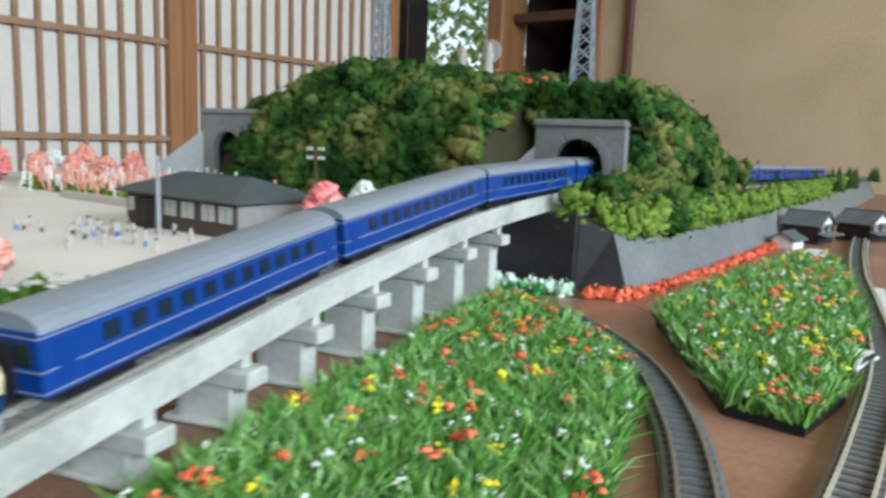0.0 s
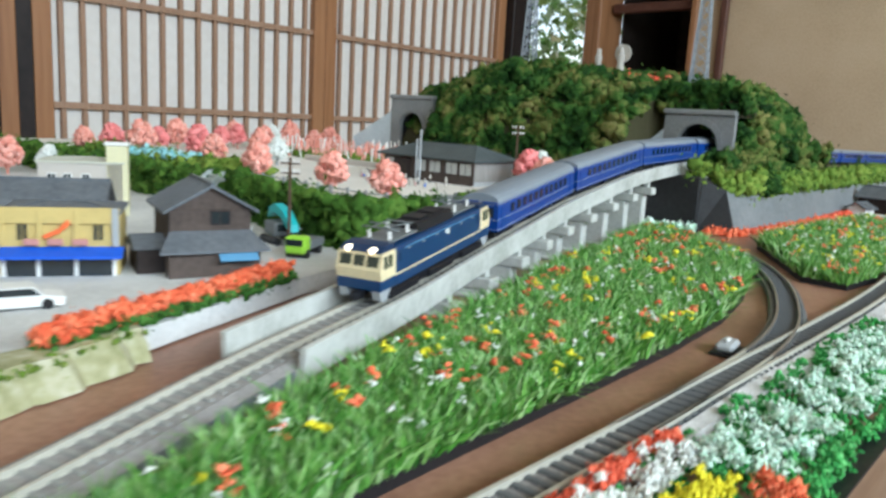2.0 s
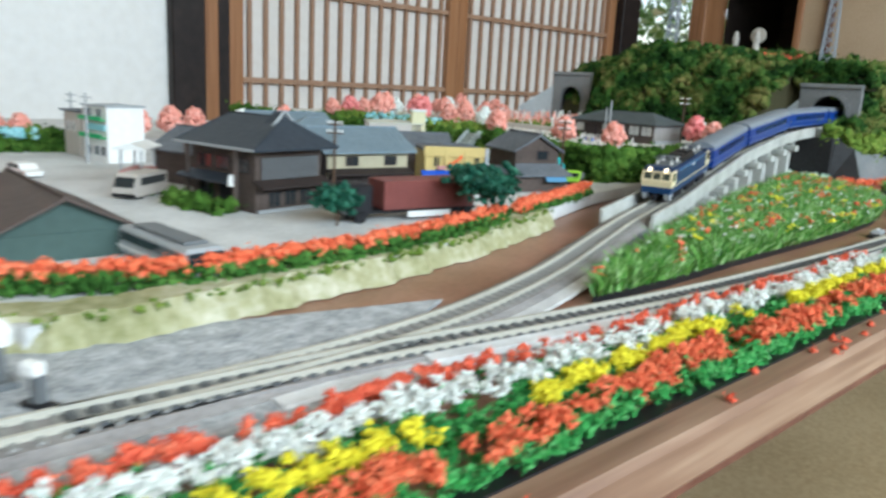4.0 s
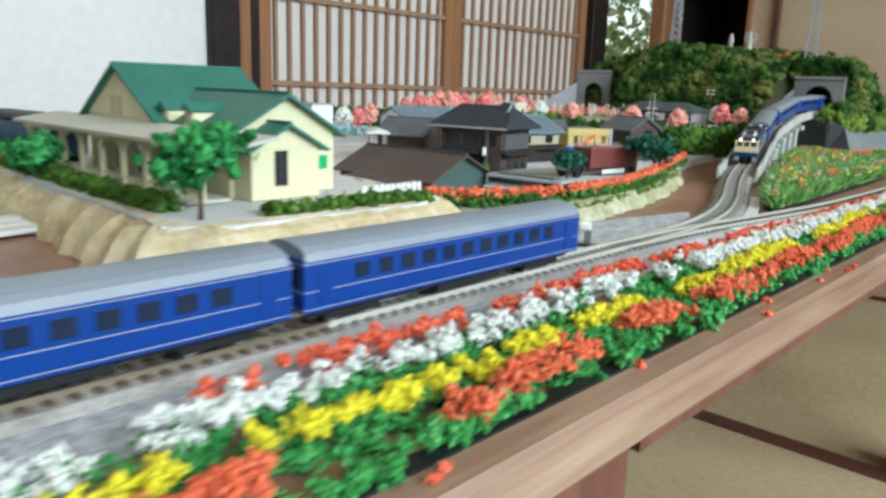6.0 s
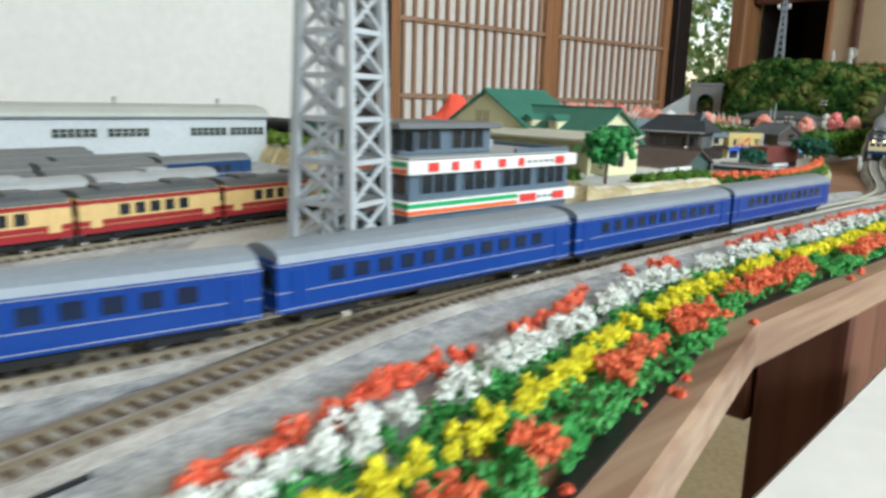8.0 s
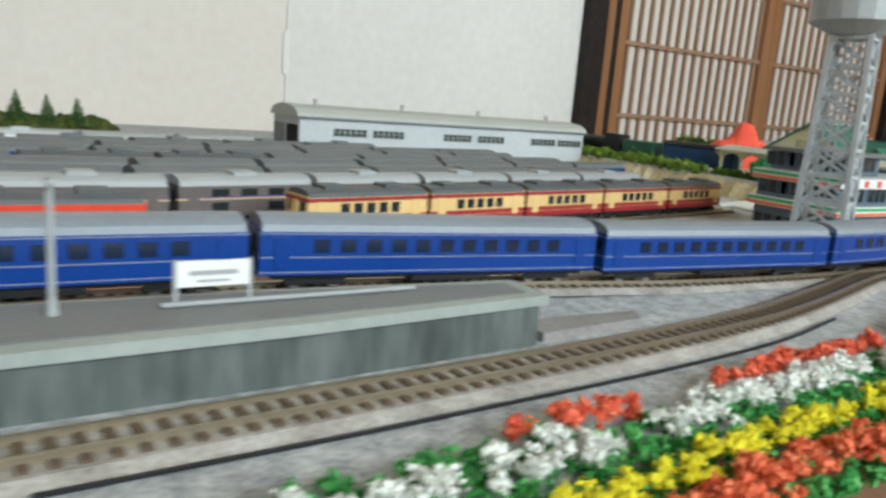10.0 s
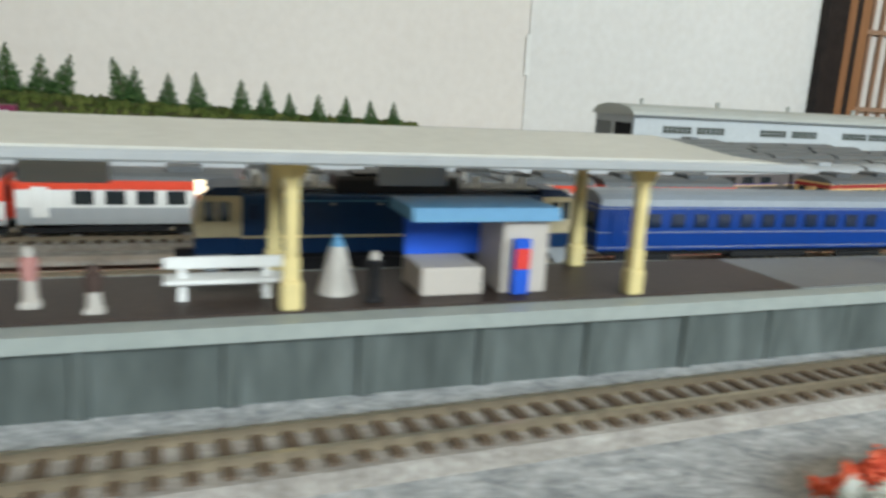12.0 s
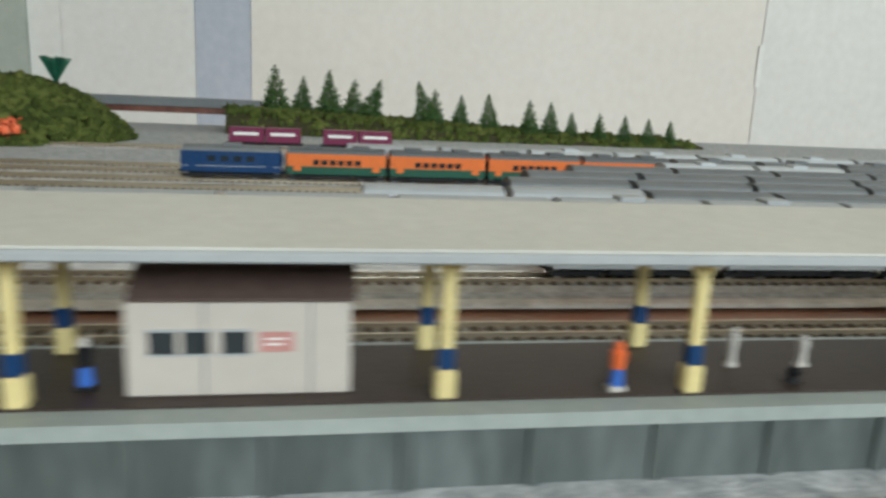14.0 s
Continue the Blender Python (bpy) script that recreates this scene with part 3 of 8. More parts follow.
# tape whose shine is put into a plain white colour
solid("tape_strip", MB().box(WX + 0.004, -0.582, 0.1, WX + 0.006, -0.570, 0.19, 0.0008), PAPER_WHITE, "glossy white tape on the sheet's joint", "tape")

# the garden outside
rg = np.random.default_rng(5)
gp = np.column_stack([rg.uniform(-3.2, -0.2, 7000), rg.uniform(2.75, 3.9, 7000), rg.uniform(-0.6, 1.3, 7000)])
tagged(trimesh("garden_shrub", *joined(leaves(gp, 0.034, rg, 4)), LEAF_OUT), "sunlit green leaves of the garden outside", "shrubs", "", "stuff")
structure("ground", MB().box(-80, 2.5, -0.62, 80, 90, -0.6), SOIL, "garden ground outside the room", "ground")

# ---- the table ----
EDGE = [(0.3405, 2.05), (0.3405, -0.655), (0.4045, -0.9), (0.411, -1.15), (0.411, -2.35)]
tb = thing("layout_table", "long brown wooden table that carries the model railway", "table")
top_poly = [(-0.72, 2.05)] + EDGE + [(-0.72, -2.35)]
part("table_top", MB().prism(top_poly, -0.012, 0.0, "z"), BOARD, tb, "brown painted board")
trim_path = [Vector((x, y, 0)) for x, y in EDGE]
part("edge_trim", MB().sweep(trim_path, [(-0.0005, 0.001), (-0.0105, 0.001), (-0.012, -0.001), (-0.012, -0.0125), (-0.0105, -0.0145), (-0.0005, -0.0145)]), EDGE_WOOD, tb, "lighter worn wooden edge")
part("apron", MB().sweep([p for p in trim_path if p.y > -0.44] + [Vector((0.3405, -0.44, 0))] if trim_path[0].y > trim_path[-1].y else [Vector((0.3405, -0.44, 0))] + [p for p in trim_path if p.y > -0.44], [(0.022, -0.0122), (0.004, -0.0122), (0.004, -0.034), (0.022, -0.034)]), LEG_WOOD, tb)
leg = MB().box(-0.045, -0.03, FLOOR_Z, 0.0, 0.03, -0.0125, 0.002)
first_leg = None
for lx, ly in ((0.3365, -0.475), (0.328, 0.35), (0.328, 1.2), (0.373, -1.35), (0.373, -2.2), (-0.55, -0.5), (-0.55, 0.6), (-0.55, 1.8), (-0.55, -1.5), (-0.55, -2.2)):
    ob = part("leg", leg, LEG_WOOD, tb) if first_leg is None else new("leg", first_leg.data)
    first_leg = first_leg or ob
    ob.parent = tb
    ob.location = (lx, ly, 0)
for ly in (-0.485, 0.35, 1.2):
    part("cross_beam", MB().box(-0.55, ly - 0.02, -0.1, 0.29, ly + 0.02, -0.045, 0.002), LEG_WOOD, tb)
wb = thing("cardboard_box", "white box on the floor beside the table", "box", 0.452, -0.59, FLOOR_Z, 4)
part("box_body", MB().box(-0.09, -0.1, 0, 0.09, 0.1, 0.3, 0.002), PAPER_WHITE, wb)
part("lid", MB().box(-0.093, -0.103, 0.3002, 0.093, 0.103, 0.315, 0.002), PAPER_WHITE, wb)

# ---- ground covers on the table ----


def patch(name, poly, z0, z1, material, label, category="ground"):
    return structure(name, MB().prism(poly, z0, z1, "z"), material, label, category)


patch("ground_gravel_station", [(0.391, -2.3), (0.391, -1.26), (0.373, -1.19), (0.371, -0.9), (0.3185, -0.64), (0.3, -0.6), (0.298, -0.2), (0.288, -0.1), (0.282, -0.2), (0.27, -0.24), (0.24, -0.215), (0.228, -0.3), (0.222, -0.45),
      (0.232, -0.56), (0.238, -0.72), (0.222, -0.9), (0.2185, -0.98), (0.2185, -2.3)], 0.0002, 0.0014, GRAVEL, "light grey gravel beside the station tracks")
patch("ground_gravel_dark", [(0.262, -0.25), (0.236, -0.2), (0.212, -0.3), (0.21, -0.42), (0.228, -0.5), (0.26, -0.42)], 0.0004, 0.0018, GRAVEL, "grey gravel along the line")
patch("ground_yard", [(0.188, -2.3), (0.188, -1.0), (0.15, -0.62), (0.03, -0.56), (-0.05, -0.3), (-0.5, -0.2), (-0.7, -0.2), (-0.7, -2.3)], 0.0003, 0.0015, GRAVEL, "light grey gravel of the train yard")
patch("ground_store", [(0.25, -0.573), (0.25, -0.74), (0.2, -0.8), (0.1, -0.72), (0.13, -0.573)], 0.0005, 0.0026, ROAD, "pale concrete apron round the store")
VILLAGE = [(0.214, -0.335), (0.205, -0.25), (0.196, -0.19), (0.184, -0.14), (0.166, -0.085), (0.14, -0.02), (0.11, 0.06), (0.09, 0.15), (0.06, 0.5), (-0.66, 0.5), (-0.66, -0.36), (0.0, -0.4), (0.12, -0.39)]
patch("ground_village", VILLAGE, 0.0008, 0.009, ROAD, "pale street and yards of the model village")
bank_path = spline([(0.0, -0.405, 0), (0.12, -0.392, 0), (0.2, -0.352, 0), (0.214, -0.31, 0), (0.206, -0.25, 0), (0.197, -0.19, 0), (0.184, -0.14, 0), (0.166, -0.085, 0), (0.148, -0.035, 0)], 0.006)
rb = random.Random(4)
bank_path = [p + Vector((rb.uniform(-0.002, 0.002), rb.uniform(-0.002, 0.002), 0)) for p in bank_path]
structure("retaining_bank", MB().sweep(bank_path, [(0.006, 0.0005), (0.003, 0.006), (-0.001, 0.0105), (-0.014, 0.011), (-0.016, 0.0005)]), CREAM_BANK, "cream plaster bank below the village street", "bank")
YARD = [(0.07, 0.125), (0.085, 0.2), (0.075, 0.3), (0.05, 0.5), (-0.66, 0.56), (-0.66, 0.16), (-0.3, 0.15), (-0.11, 0.155)]
patch("ground_school", YARD, 0.0092, 0.03, SAND, "pale sandy school yard on a raised terrace")

# ---- foam growth ----


def fill(path, width, z0, z1, n, rmin, rmax, rng):
    """Crumb centres in a wall-like band along a path."""
    path = [Vector(p) for p in path]
    seg = [(a, b, (b - a).length) for a, b in zip(path, path[1:])]
    total = sum(s[2] for s in seg)
    out = []
    for _ in range(n):
        s = rng.uniform(0, total)
        for a, b, l in seg:
            if s <= l:
                break
            s -= l
        p = a + (b - a) * (s / l)
        d = (b - a).normalized()
        r = Vector((d.y, -d.x, 0))
        q = p + r * rng.uniform(-width, width)
        out.append((q.x, q.y, q.z + rng.uniform(z0, z1)))
    return np.array(out), rng.uniform(rmin, rmax, n)


def foam(name, specs, material, label, category):
    """One band or mass of foam crumbs. specs: lists for fill()."""
    rng = np.random.default_rng(len(label) * 7 + len(specs))
    bits = []
    for sp in specs:
        c, r = fill(*sp, rng)
        c, r = np.asarray(c, float), np.asarray(r, float)
        bits.append(crumbs(c, r * 0.82, rng, 0.36))
        bits.append(leaves(np.repeat(c, 6, 0) + rng.normal(0, 0.75, (len(c) * 6, 3)) * np.repeat(r, 6)[:, None], float(r.mean()) * 0.62, rng))
    return tagged(trimesh(name, *joined(*bits), material), label, category, "", "stuff")


foam("terrace_hedge", [([(-0.12, 0.15, 0), (0.07, 0.122, 0), (0.088, 0.2, 0), (0.078, 0.3, 0), (0.062, 0.4, 0)], 0.006, 0.008, 0.036, 1500, 0.003, 0.006),
                       ([(-0.65, 0.155, 0), (-0.3, 0.148, 0), (-0.12, 0.15, 0)], 0.006, 0.008, 0.034, 900, 0.003, 0.006)], HEDGE, "dense dark green hedge on the school terrace's face", "hedge")
RED_PATH = [(0.15, -0.362, 0.009), (0.175, -0.335, 0.009), (0.188, -0.31, 0.009), (0.196, -0.28, 0.009), (0.196, -0.25, 0.009), (0.19, -0.19, 0.009), (0.178, -0.14, 0.009), (0.162, -0.09, 0.009)]
foam("bank_grass", [([(p.x, p.y, 0.0085) for p in bank_path], 0.003, 0.0, 0.002, 420, 0.0007, 0.0013)], BUSH_LT, "thin olive turf on the plaster bank", "grass")
foam("azalea_row", [(RED_PATH, 0.0034, 0.0045, 0.0098, 1150, 0.0008, 0.0018)], ORANGE_RED, "row of orange red blossom along the street bank", "flowers")
foam("azalea_green", [(RED_PATH, 0.0052, 0.0005, 0.0068, 1300, 0.001, 0.002)], LEAF_GREEN, "green leaves under the orange blossom row", "leaves")
RED_PATH2 = [(0.152, -0.068, 0.009), (0.14, -0.035, 0.009), (0.125, 0.01, 0.009), (0.112, 0.05, 0.009)]
foam("azalea_green", [(RED_PATH2, 0.0042, 0.0003, 0.0045, 500, 0.001, 0.002)], LEAF_GREEN, "green leaves under the street's blossom row", "leaves")
foam("azalea_row", [(RED_PATH2, 0.003, 0.003, 0.0085, 900, 0.0008, 0.0018)], ORANGE_RED, "row of orange red blossom beside the truck", "flowers")
foam("wall_flowers", [([(0.155, 0.49, 0), (0.161, 0.62, 0), (0.159, 0.8, 0), (0.152, 1.05, 0)], 0.003, 0.0, 0.0045, 420, 0.0013, 0.0028)], RED, "red flowers along the foot of the retaining wall", "flowers")
foam("wall_flowers_corner", [([(0.132, 0.46, 0), (0.15, 0.469, 0), (0.156, 0.49, 0)], 0.003, 0.0, 0.0055, 70, 0.0014, 0.003)], ORANGE_RED, "orange flowers at the corner of the wall", "flowers")
foam("wall_flowers_white", [([(0.02, 0.45, 0), (0.07, 0.452, 0), (0.124, 0.455, 0)], 0.005, 0.0, 0.007, 200, 0.0015, 0.003)], MINT, "white flowers below the dark wall", "flowers")
foam("wall_flowers_green", [([(0.02, 0.452, 0), (0.07, 0.454, 0), (0.118, 0.452, 0)], 0.005, 0.0, 0.005, 120, 0.0015, 0.003)], FOAM_GREEN, "green leaves below the dark wall", "leaves")

# ---- tracks ----
TZ = 0.0025
B_UP = [(0.07, 0.70, 0.0535), (0.073, 0.62, 0.0535), (0.076, 0.55, 0.0525), (0.083, 0.46, 0.0505), (0.096, 0.368, 0.0455), (0.107, 0.30, 0.038), (0.118, 0.241, 0.0315), (0.14, 0.166, 0.0245), (0.155, 0.11, 0.0185),
        (0.173, 0.05, 0.0125), (0.193, -0.019, 0.0082), (0.214, -0.08, 0.0045), (0.233, -0.13, 0.003)]
B_LOW = [(0.233, -0.13, 0.003), (0.249, -0.18, TZ), (0.259, -0.22, TZ), (0.2645, -0.26, TZ), (0.267, -0.32, TZ), (0.2665, -0.5, TZ), (0.2655, -0.68, TZ), (0.264, -0.78, TZ), (0.257, -0.87, TZ), (0.247, -0.95, 0.0042), (0.24, -1.03, 0.0054),
         (0.236, -1.12, 0.0058), (0.235, -1.3, 0.0058), (0.235, -2.3, 0.0058)]
PATH_B = spline(B_UP + B_LOW[1:], 0.006)
A_STATION = spline([(0.2665, -0.62, TZ), (0.268, -0.7, TZ), (0.275, -0.755, TZ), (0.292, -0.82, TZ), (0.306, -0.88, TZ), (0.3145, -0.95, TZ), (0.321, -1.05, TZ), (0.327, -1.2, TZ), (0.3315, -1.33, TZ), (0.3325, -1.45, TZ), (0.3325, -2.3, TZ)], 0.006)
A_LOOP = spline([(0.267, -0.34, TZ), (0.271, -0.27, TZ), (0.282, -0.18, TZ), (0.2895, -0.1, TZ), (0.2925, 0.0, TZ), (0.2925, 0.08, TZ), (0.2885, 0.155, TZ), (0.275, 0.215, TZ), (0.245, 0.29, TZ), (0.204, 0.353, TZ), (0.146, 0.4, TZ), (0.087, 0.416, TZ),
                 (0.02, 0.424, TZ), (-0.06, 0.43, TZ)], 0.006)
A_SIDING = spline([(0.2925, 0.03, TZ), (0.293, 0.1, TZ), (0.2945, 0.2, TZ), (0.294, 0.3, TZ), (0.287, 0.42, TZ), (0.264, 0.56, TZ), (0.245, 0.67, TZ), (0.222, 0.85, TZ), (0.205, 1.05, TZ), (0.2, 1.4, TZ)], 0.006)
TAIL = spline([(0.07, 0.70, 0.0535), (0.068, 0.8, 0.05), (0.066, 0.95, 0.046), (0.07, 1.2, 0.043), (0.085, 1.6, 0.04), (0.1, 1.95, 0.04)], 0.01)


SLEEPER_MESH = {}


def track(path, label, bed=ROADBED, wood=SLEEPER, steel=RAIL, pieces=None, slim=0.0):
    """A railway track. pieces: the stretch of y in which each sleeper is a piece of its own."""
    t = thing("railway_track", label, "track", kind="structure")
    z = 0.0012
    part("roadbed", MB().sweep(path, [(0.0125 - slim * 2.2, -z), (0.0095 - slim, 0.0008), (-0.0095 + slim, 0.0008), (-0.0125 + slim * 2.2, -z)]), bed, t, "loose ballast bed")
    rp = [(0.0004, 0.0009), (0.0003, 0.0021), (0.00055, 0.0022), (0.00055, 0.0028), (-0.00055, 0.0028), (-0.00055, 0.0022), (-0.0003, 0.0021), (-0.0004, 0.0009)]
    for o in (-0.0047, 0.0047):
        part("rail", MB().sweep(path, [(a + o, b) for a, b in rp]), steel, t, "shiny steel rail")
    wide = 0.0008 if wood is SLEEPER_DK else 0.0011
    shape = [(a, b, c) for a in (-0.0082 + slim, 0.0082 - slim) for b in (-wide, wide) for c in (0.0002, 0.0015)]
    faces = [(4, 6, 7, 5), (0, 1, 3, 2), (0, 4, 5, 1), (2, 3, 7, 6), (1, 5, 7, 3)]
    sl, count = MB(), 0
    length = sum((b - a).length for a, b in zip(path, path[1:]))
    s = 0.002
    while s < length:
        p, d = along(path, s)
        r = Vector((d.y, -d.x, 0)).normalized()
        f = Vector((d.x, d.y, 0)).normalized()
        if pieces and pieces[0] < p.y < pieces[1] and count < 300:
            if wood.name + str(slim) not in SLEEPER_MESH:
                ob = part("sleeper", MB().add(shape, faces), wood, t, fix=False)
                SLEEPER_MESH[wood.name + str(slim)] = ob.data
            else:
                ob = new("sleeper", SLEEPER_MESH[wood.name + str(slim)])
                ob.parent = t
            m = Matrix(((r.x, f.x, 0, p.x), (r.y, f.y, 0, p.y), (0, 0, 1, p.z), (0, 0, 0, 1)))
            ob.matrix_basis = m
            count += 1
        else:
            sl.add([p + r * a + f * b + Vector((0, 0, c)) for a, b, c in shape], faces)
        s += 0.0052
    if sl.v:
        sob = part("sleeper_row", sl, wood, t, "close row of sleepers", fix=False)
        sob["kind"] = "stuff"
    return t


RAILTOP = 0.0028
low = next(i for i, p in enumerate(PATH_B) if p.y < -0.5)
track(PATH_B[:low + 1], "single line that comes down the viaduct on pale ballast", GRAVEL_DK, SLEEPER_DK, RAIL_BRIGHT, (-0.6, 0.5))
track(PATH_B[low:], "single line on brown ballast that runs into the station", ROADBED, pieces=(-1.6, -0.5))
track(A_STATION, "platform line on grey ballast in front of the station", pieces=(-1.85, -0.6))
# the loop is split: glare on the near stretch is painted as paler bed and rails
turn = next(i for i, p in enumerate(A_LOOP) if p.y > 0.13)
track(A_LOOP[:turn + 1], "straight line between flower bed and border on pale ballast", GRAVEL_DK, CAR_ROOF_DK, RAIL_BRIGHT, (-0.4, 0.45), 0.0018)
track(A_LOOP[turn:], "curved line round the flower bed on the brown board", WALL_GREY, CAR_ROOF_DK, SILVER, (0.0, 0.45), 0.0018)
structure("gravel_strip", MB().sweep([p for p in A_LOOP[:turn] if p.y > -0.25], [(0.0065, -0.0011), (0.0067, 0.0012), (0.0112, 0.0007), (0.0122, -0.0011)]), ROADBED_LT, "strip of pale loose ballast beside the track", "gravel")
structure("gravel_strip", MB().sweep([p for p in A_SIDING if 0.06 < p.y < 0.62], [(0.0065, -0.0011), (0.0067, 0.0012), (0.0125, 0.0007), (0.014, -0.0011)]), ROADBED_LT, "strip of pale loose ballast beside the siding", "gravel")
structure("gravel_strip", MB().sweep([p for p in PATH_B if -0.3 < p.y < -0.1], [(-0.0126, -0.0011), (-0.0128, -0.0003), (-0.0185, -0.0005), (-0.0195, -0.0011)]), ROADBED_LT, "strip of pale loose ballast below the ramp", "gravel")
track(A_SIDING, "siding along the table's edge towards small houses", GRAVEL_DK, CAR_ROOF_DK, RAIL_BRIGHT, (0.0, 0.7), 0.0018)
track(TAIL, "line behind the retaining wall's hedge")
sw = thing("point_motor", "small black point motor beside the turnout", "point motor", 0.2525, -0.66, 0.0014)
part("casing", MB().box(-0.002, -0.012, 0, 0.002, 0.012, 0.003, 0.0008), BLACK, sw)
sl_ = thing("track_signal", "small white headed signal on a dark stand", "signal", 0.2525, -0.341, 0.0014, 30)
part("stand", MB().box(-0.0045, -0.002, 0, 0.0045, 0.002, 0.0016, 0.0003), BLACK, sl_)
part("post", MB().box(-0.0016, -0.0014, 0.0016, 0.0016, 0.0014, 0.0082, 0.0003), MIDGREY, sl_)
part("lamp_head", MB().box(-0.0042, -0.0018, 0.0078, 0.0012, 0.0018, 0.0116, 0.0008), PAPER_WHITE, sl_, "white lamp head")
cable = spline([(0.3385, -1.12, 0.002), (0.3375, -1.06, 0.002), (0.336, -1.02, 0.002), (0.333, -0.96, 0.002), (0.327, -0.9, 0.002), (0.316, -0.85, 0.002)], 0.01)
solid("cable", MB().sweep(cable, [(0.0005, 0), (0.0004, 0.0008), (-0.0004, 0.0008), (-0.0005, 0)]), BLACK, "thin black cable on the gravel beside the track", "cable")

# ---- viaduct ----
vd = thing("viaduct", "pale grey concrete railway viaduct on square piers", "viaduct")
VP = [p for p in spline(B_UP, 0.008) if p.y < 0.545]
VPU = [p for p in VP if p.y > -0.022]
part("deck", MB().sweep(VPU, [(0.0155, -0.0012), (0.0155, -0.0042), (0.0125, -0.0056), (-0.0125, -0.0056), (-0.0155, -0.0042), (-0.0155, -0.0012)]), CONCRETE, vd)
for s in (1, -1):
    part("parapet", MB().sweep(VPU, [(0.0158 * s, -0.004), (0.0162 * s, 0.0062), (0.0142 * s, 0.0062), (0.0138 * s, -0.001)]), CONCRETE, vd)
part("approach_ramp", MB().sweep([p for p in VP if p.y < -0.018], [(0.0124, -0.0014), (0.0135, -0.012), (-0.0135, -0.012), (-0.0124, -0.0014)]), WALL_GREY, vd, "grey ramp of the approach")
lenv = sum((b - a).length for a, b in zip(VPU, VPU[1:]))
s = 0.135
while s < lenv - 0.02:
    p, d = along(VPU, s)
    ang = math.degrees(math.atan2(d.y, d.x)) + 90
    if p.z - 0.0095 > 0.006:
        pr = part("pier", MB().box(-0.010, -0.0045, 0.0002, 0.010, 0.0045, p.z - 0.0155, 0.0008), CONCRETE, vd)
        pr.matrix_basis = pose(p.x, p.y, 0, 0, 0, ang)
        part("pier_cap", MB().box(-0.0168, -0.0052, p.z - 0.0154, 0.0168, 0.0052, p.z - 0.0098, 0.0006), CONCRETE, pr)
        for e in (-1, 1):
            part("bearing", MB().box(e * 0.0105 - 0.0022, -0.0022, p.z - 0.0098, e * 0.0105 + 0.0022, 0.0022, p.z - 0.0054, 0.0003), CONCRETE, pr)
        part("pier_foot", MB().box(-0.013, -0.0075, 0.0002, 0.013, 0.0075, 0.0022, 0.0006), CONCRETE, pr)
    s += 0.0415

# ---- hill, portals and retaining walls ----


RIDGE_X = [-0.372, -0.35, -0.3, -0.23, -0.12, -0.04, 0.05, 0.108, 0.134, 0.15]
RIDGE_Z = [0.06, 0.108, 0.13, 0.152, 0.15, 0.14, 0.133, 0.123, 0.104, 0.04]


def hill_z(x, y):
    if not -0.372 < x < 0.15 - 0.2 * max(0, y - 0.56):
        return 0.03
    front = 0.475 + 0.075 * min(1, max(0, (x - 0.03) / 0.085)) + 0.055 * min(1, max(0, (-0.22 - x) / 0.03))
    dy = min(y - front, 1.0 - y)
    if dy <= 0:
        return 0.03
    n = noise.noise(Vector((x * 11, y * 11, 0))) * 0.01 + noise.noise(Vector((x * 28, y * 28, 3))) * 0.008
    ridge = float(np.interp(x + 0.2 * max(0, y - 0.56), RIDGE_X, RIDGE_Z))
    z = 0.035 + (ridge - 0.035) * (1 - math.exp(-dy / 0.042)) + n * min(1, dy / 0.03)
    if 0.028 < x < 0.122 and y < 0.562:
        z = min(z, 0.046)
    return max(0.02, z)


hx, hy = np.linspace(-0.4, 0.133, 90), np.linspace(0.4815, 1.2, 90)
hv = [(x, y, hill_z(x, y) - 0.003) for y in hy for x in hx]
hf = [(j * 90 + i, j * 90 + i + 1, (j + 1) * 90 + i + 1, (j + 1) * 90 + i) for j in range(89) for i in range(89)
      if not (0.035 < hx[i] < 0.11 and hy[j] < 0.575) ]
hill = thing("hill", "wooded hill of dark green foam foliage over the tunnel", "hill")
part("soil", MB().add(hv, hf), SOIL, hill, "dark earth", smooth=True)
part("soil_over_portal", MB().box(0.034, 0.5595, 0.1, 0.114, 0.6, 0.118, 0.004), SOIL, hill)
rng = np.random.default_rng(2)
pts, rad = [], []
for k in range(260):
    pts.append((rng.uniform(0.034, 0.116), rng.uniform(0.557, 0.59), rng.uniform(0.104, 0.128)))
    rad.append(rng.uniform(0.003, 0.0065))
while len(pts) < 8500:
    x, y = rng.uniform(-0.4, 0.15), rng.uniform(0.455, 0.95)
    if (0.034 < x < 0.114 and y < 0.556) or (-0.335 < x < -0.255 and y < 0.548):
        continue
    z = hill_z(x, y)
    e = 0.004
    slope = abs(hill_z(x + e, y) - z) + abs(hill_z(x, y + e) - z)
    if rng.uniform() > 0.35 + slope / e * 0.4:
        continue
    if z < 0.034:
        continue
    r = rng.uniform(0.0026, 0.0066)
    pts.append((x, y, z + rng.uniform(-0.003, 0.004) + 0.009 * noise.noise(Vector((x * 60, y * 60, 7)))))
    rad.append(r)
tuft = np.repeat(np.array(pts), 7, 0)
tuft = tuft + rng.normal(0, 0.0042, tuft.shape)
fol = trimesh("foliage", *joined(crumbs(pts, rad, rng, 0.38), leaves(tuft, 0.0021, rng)), FOREST, hill)
fol["kind"] = "stuff"


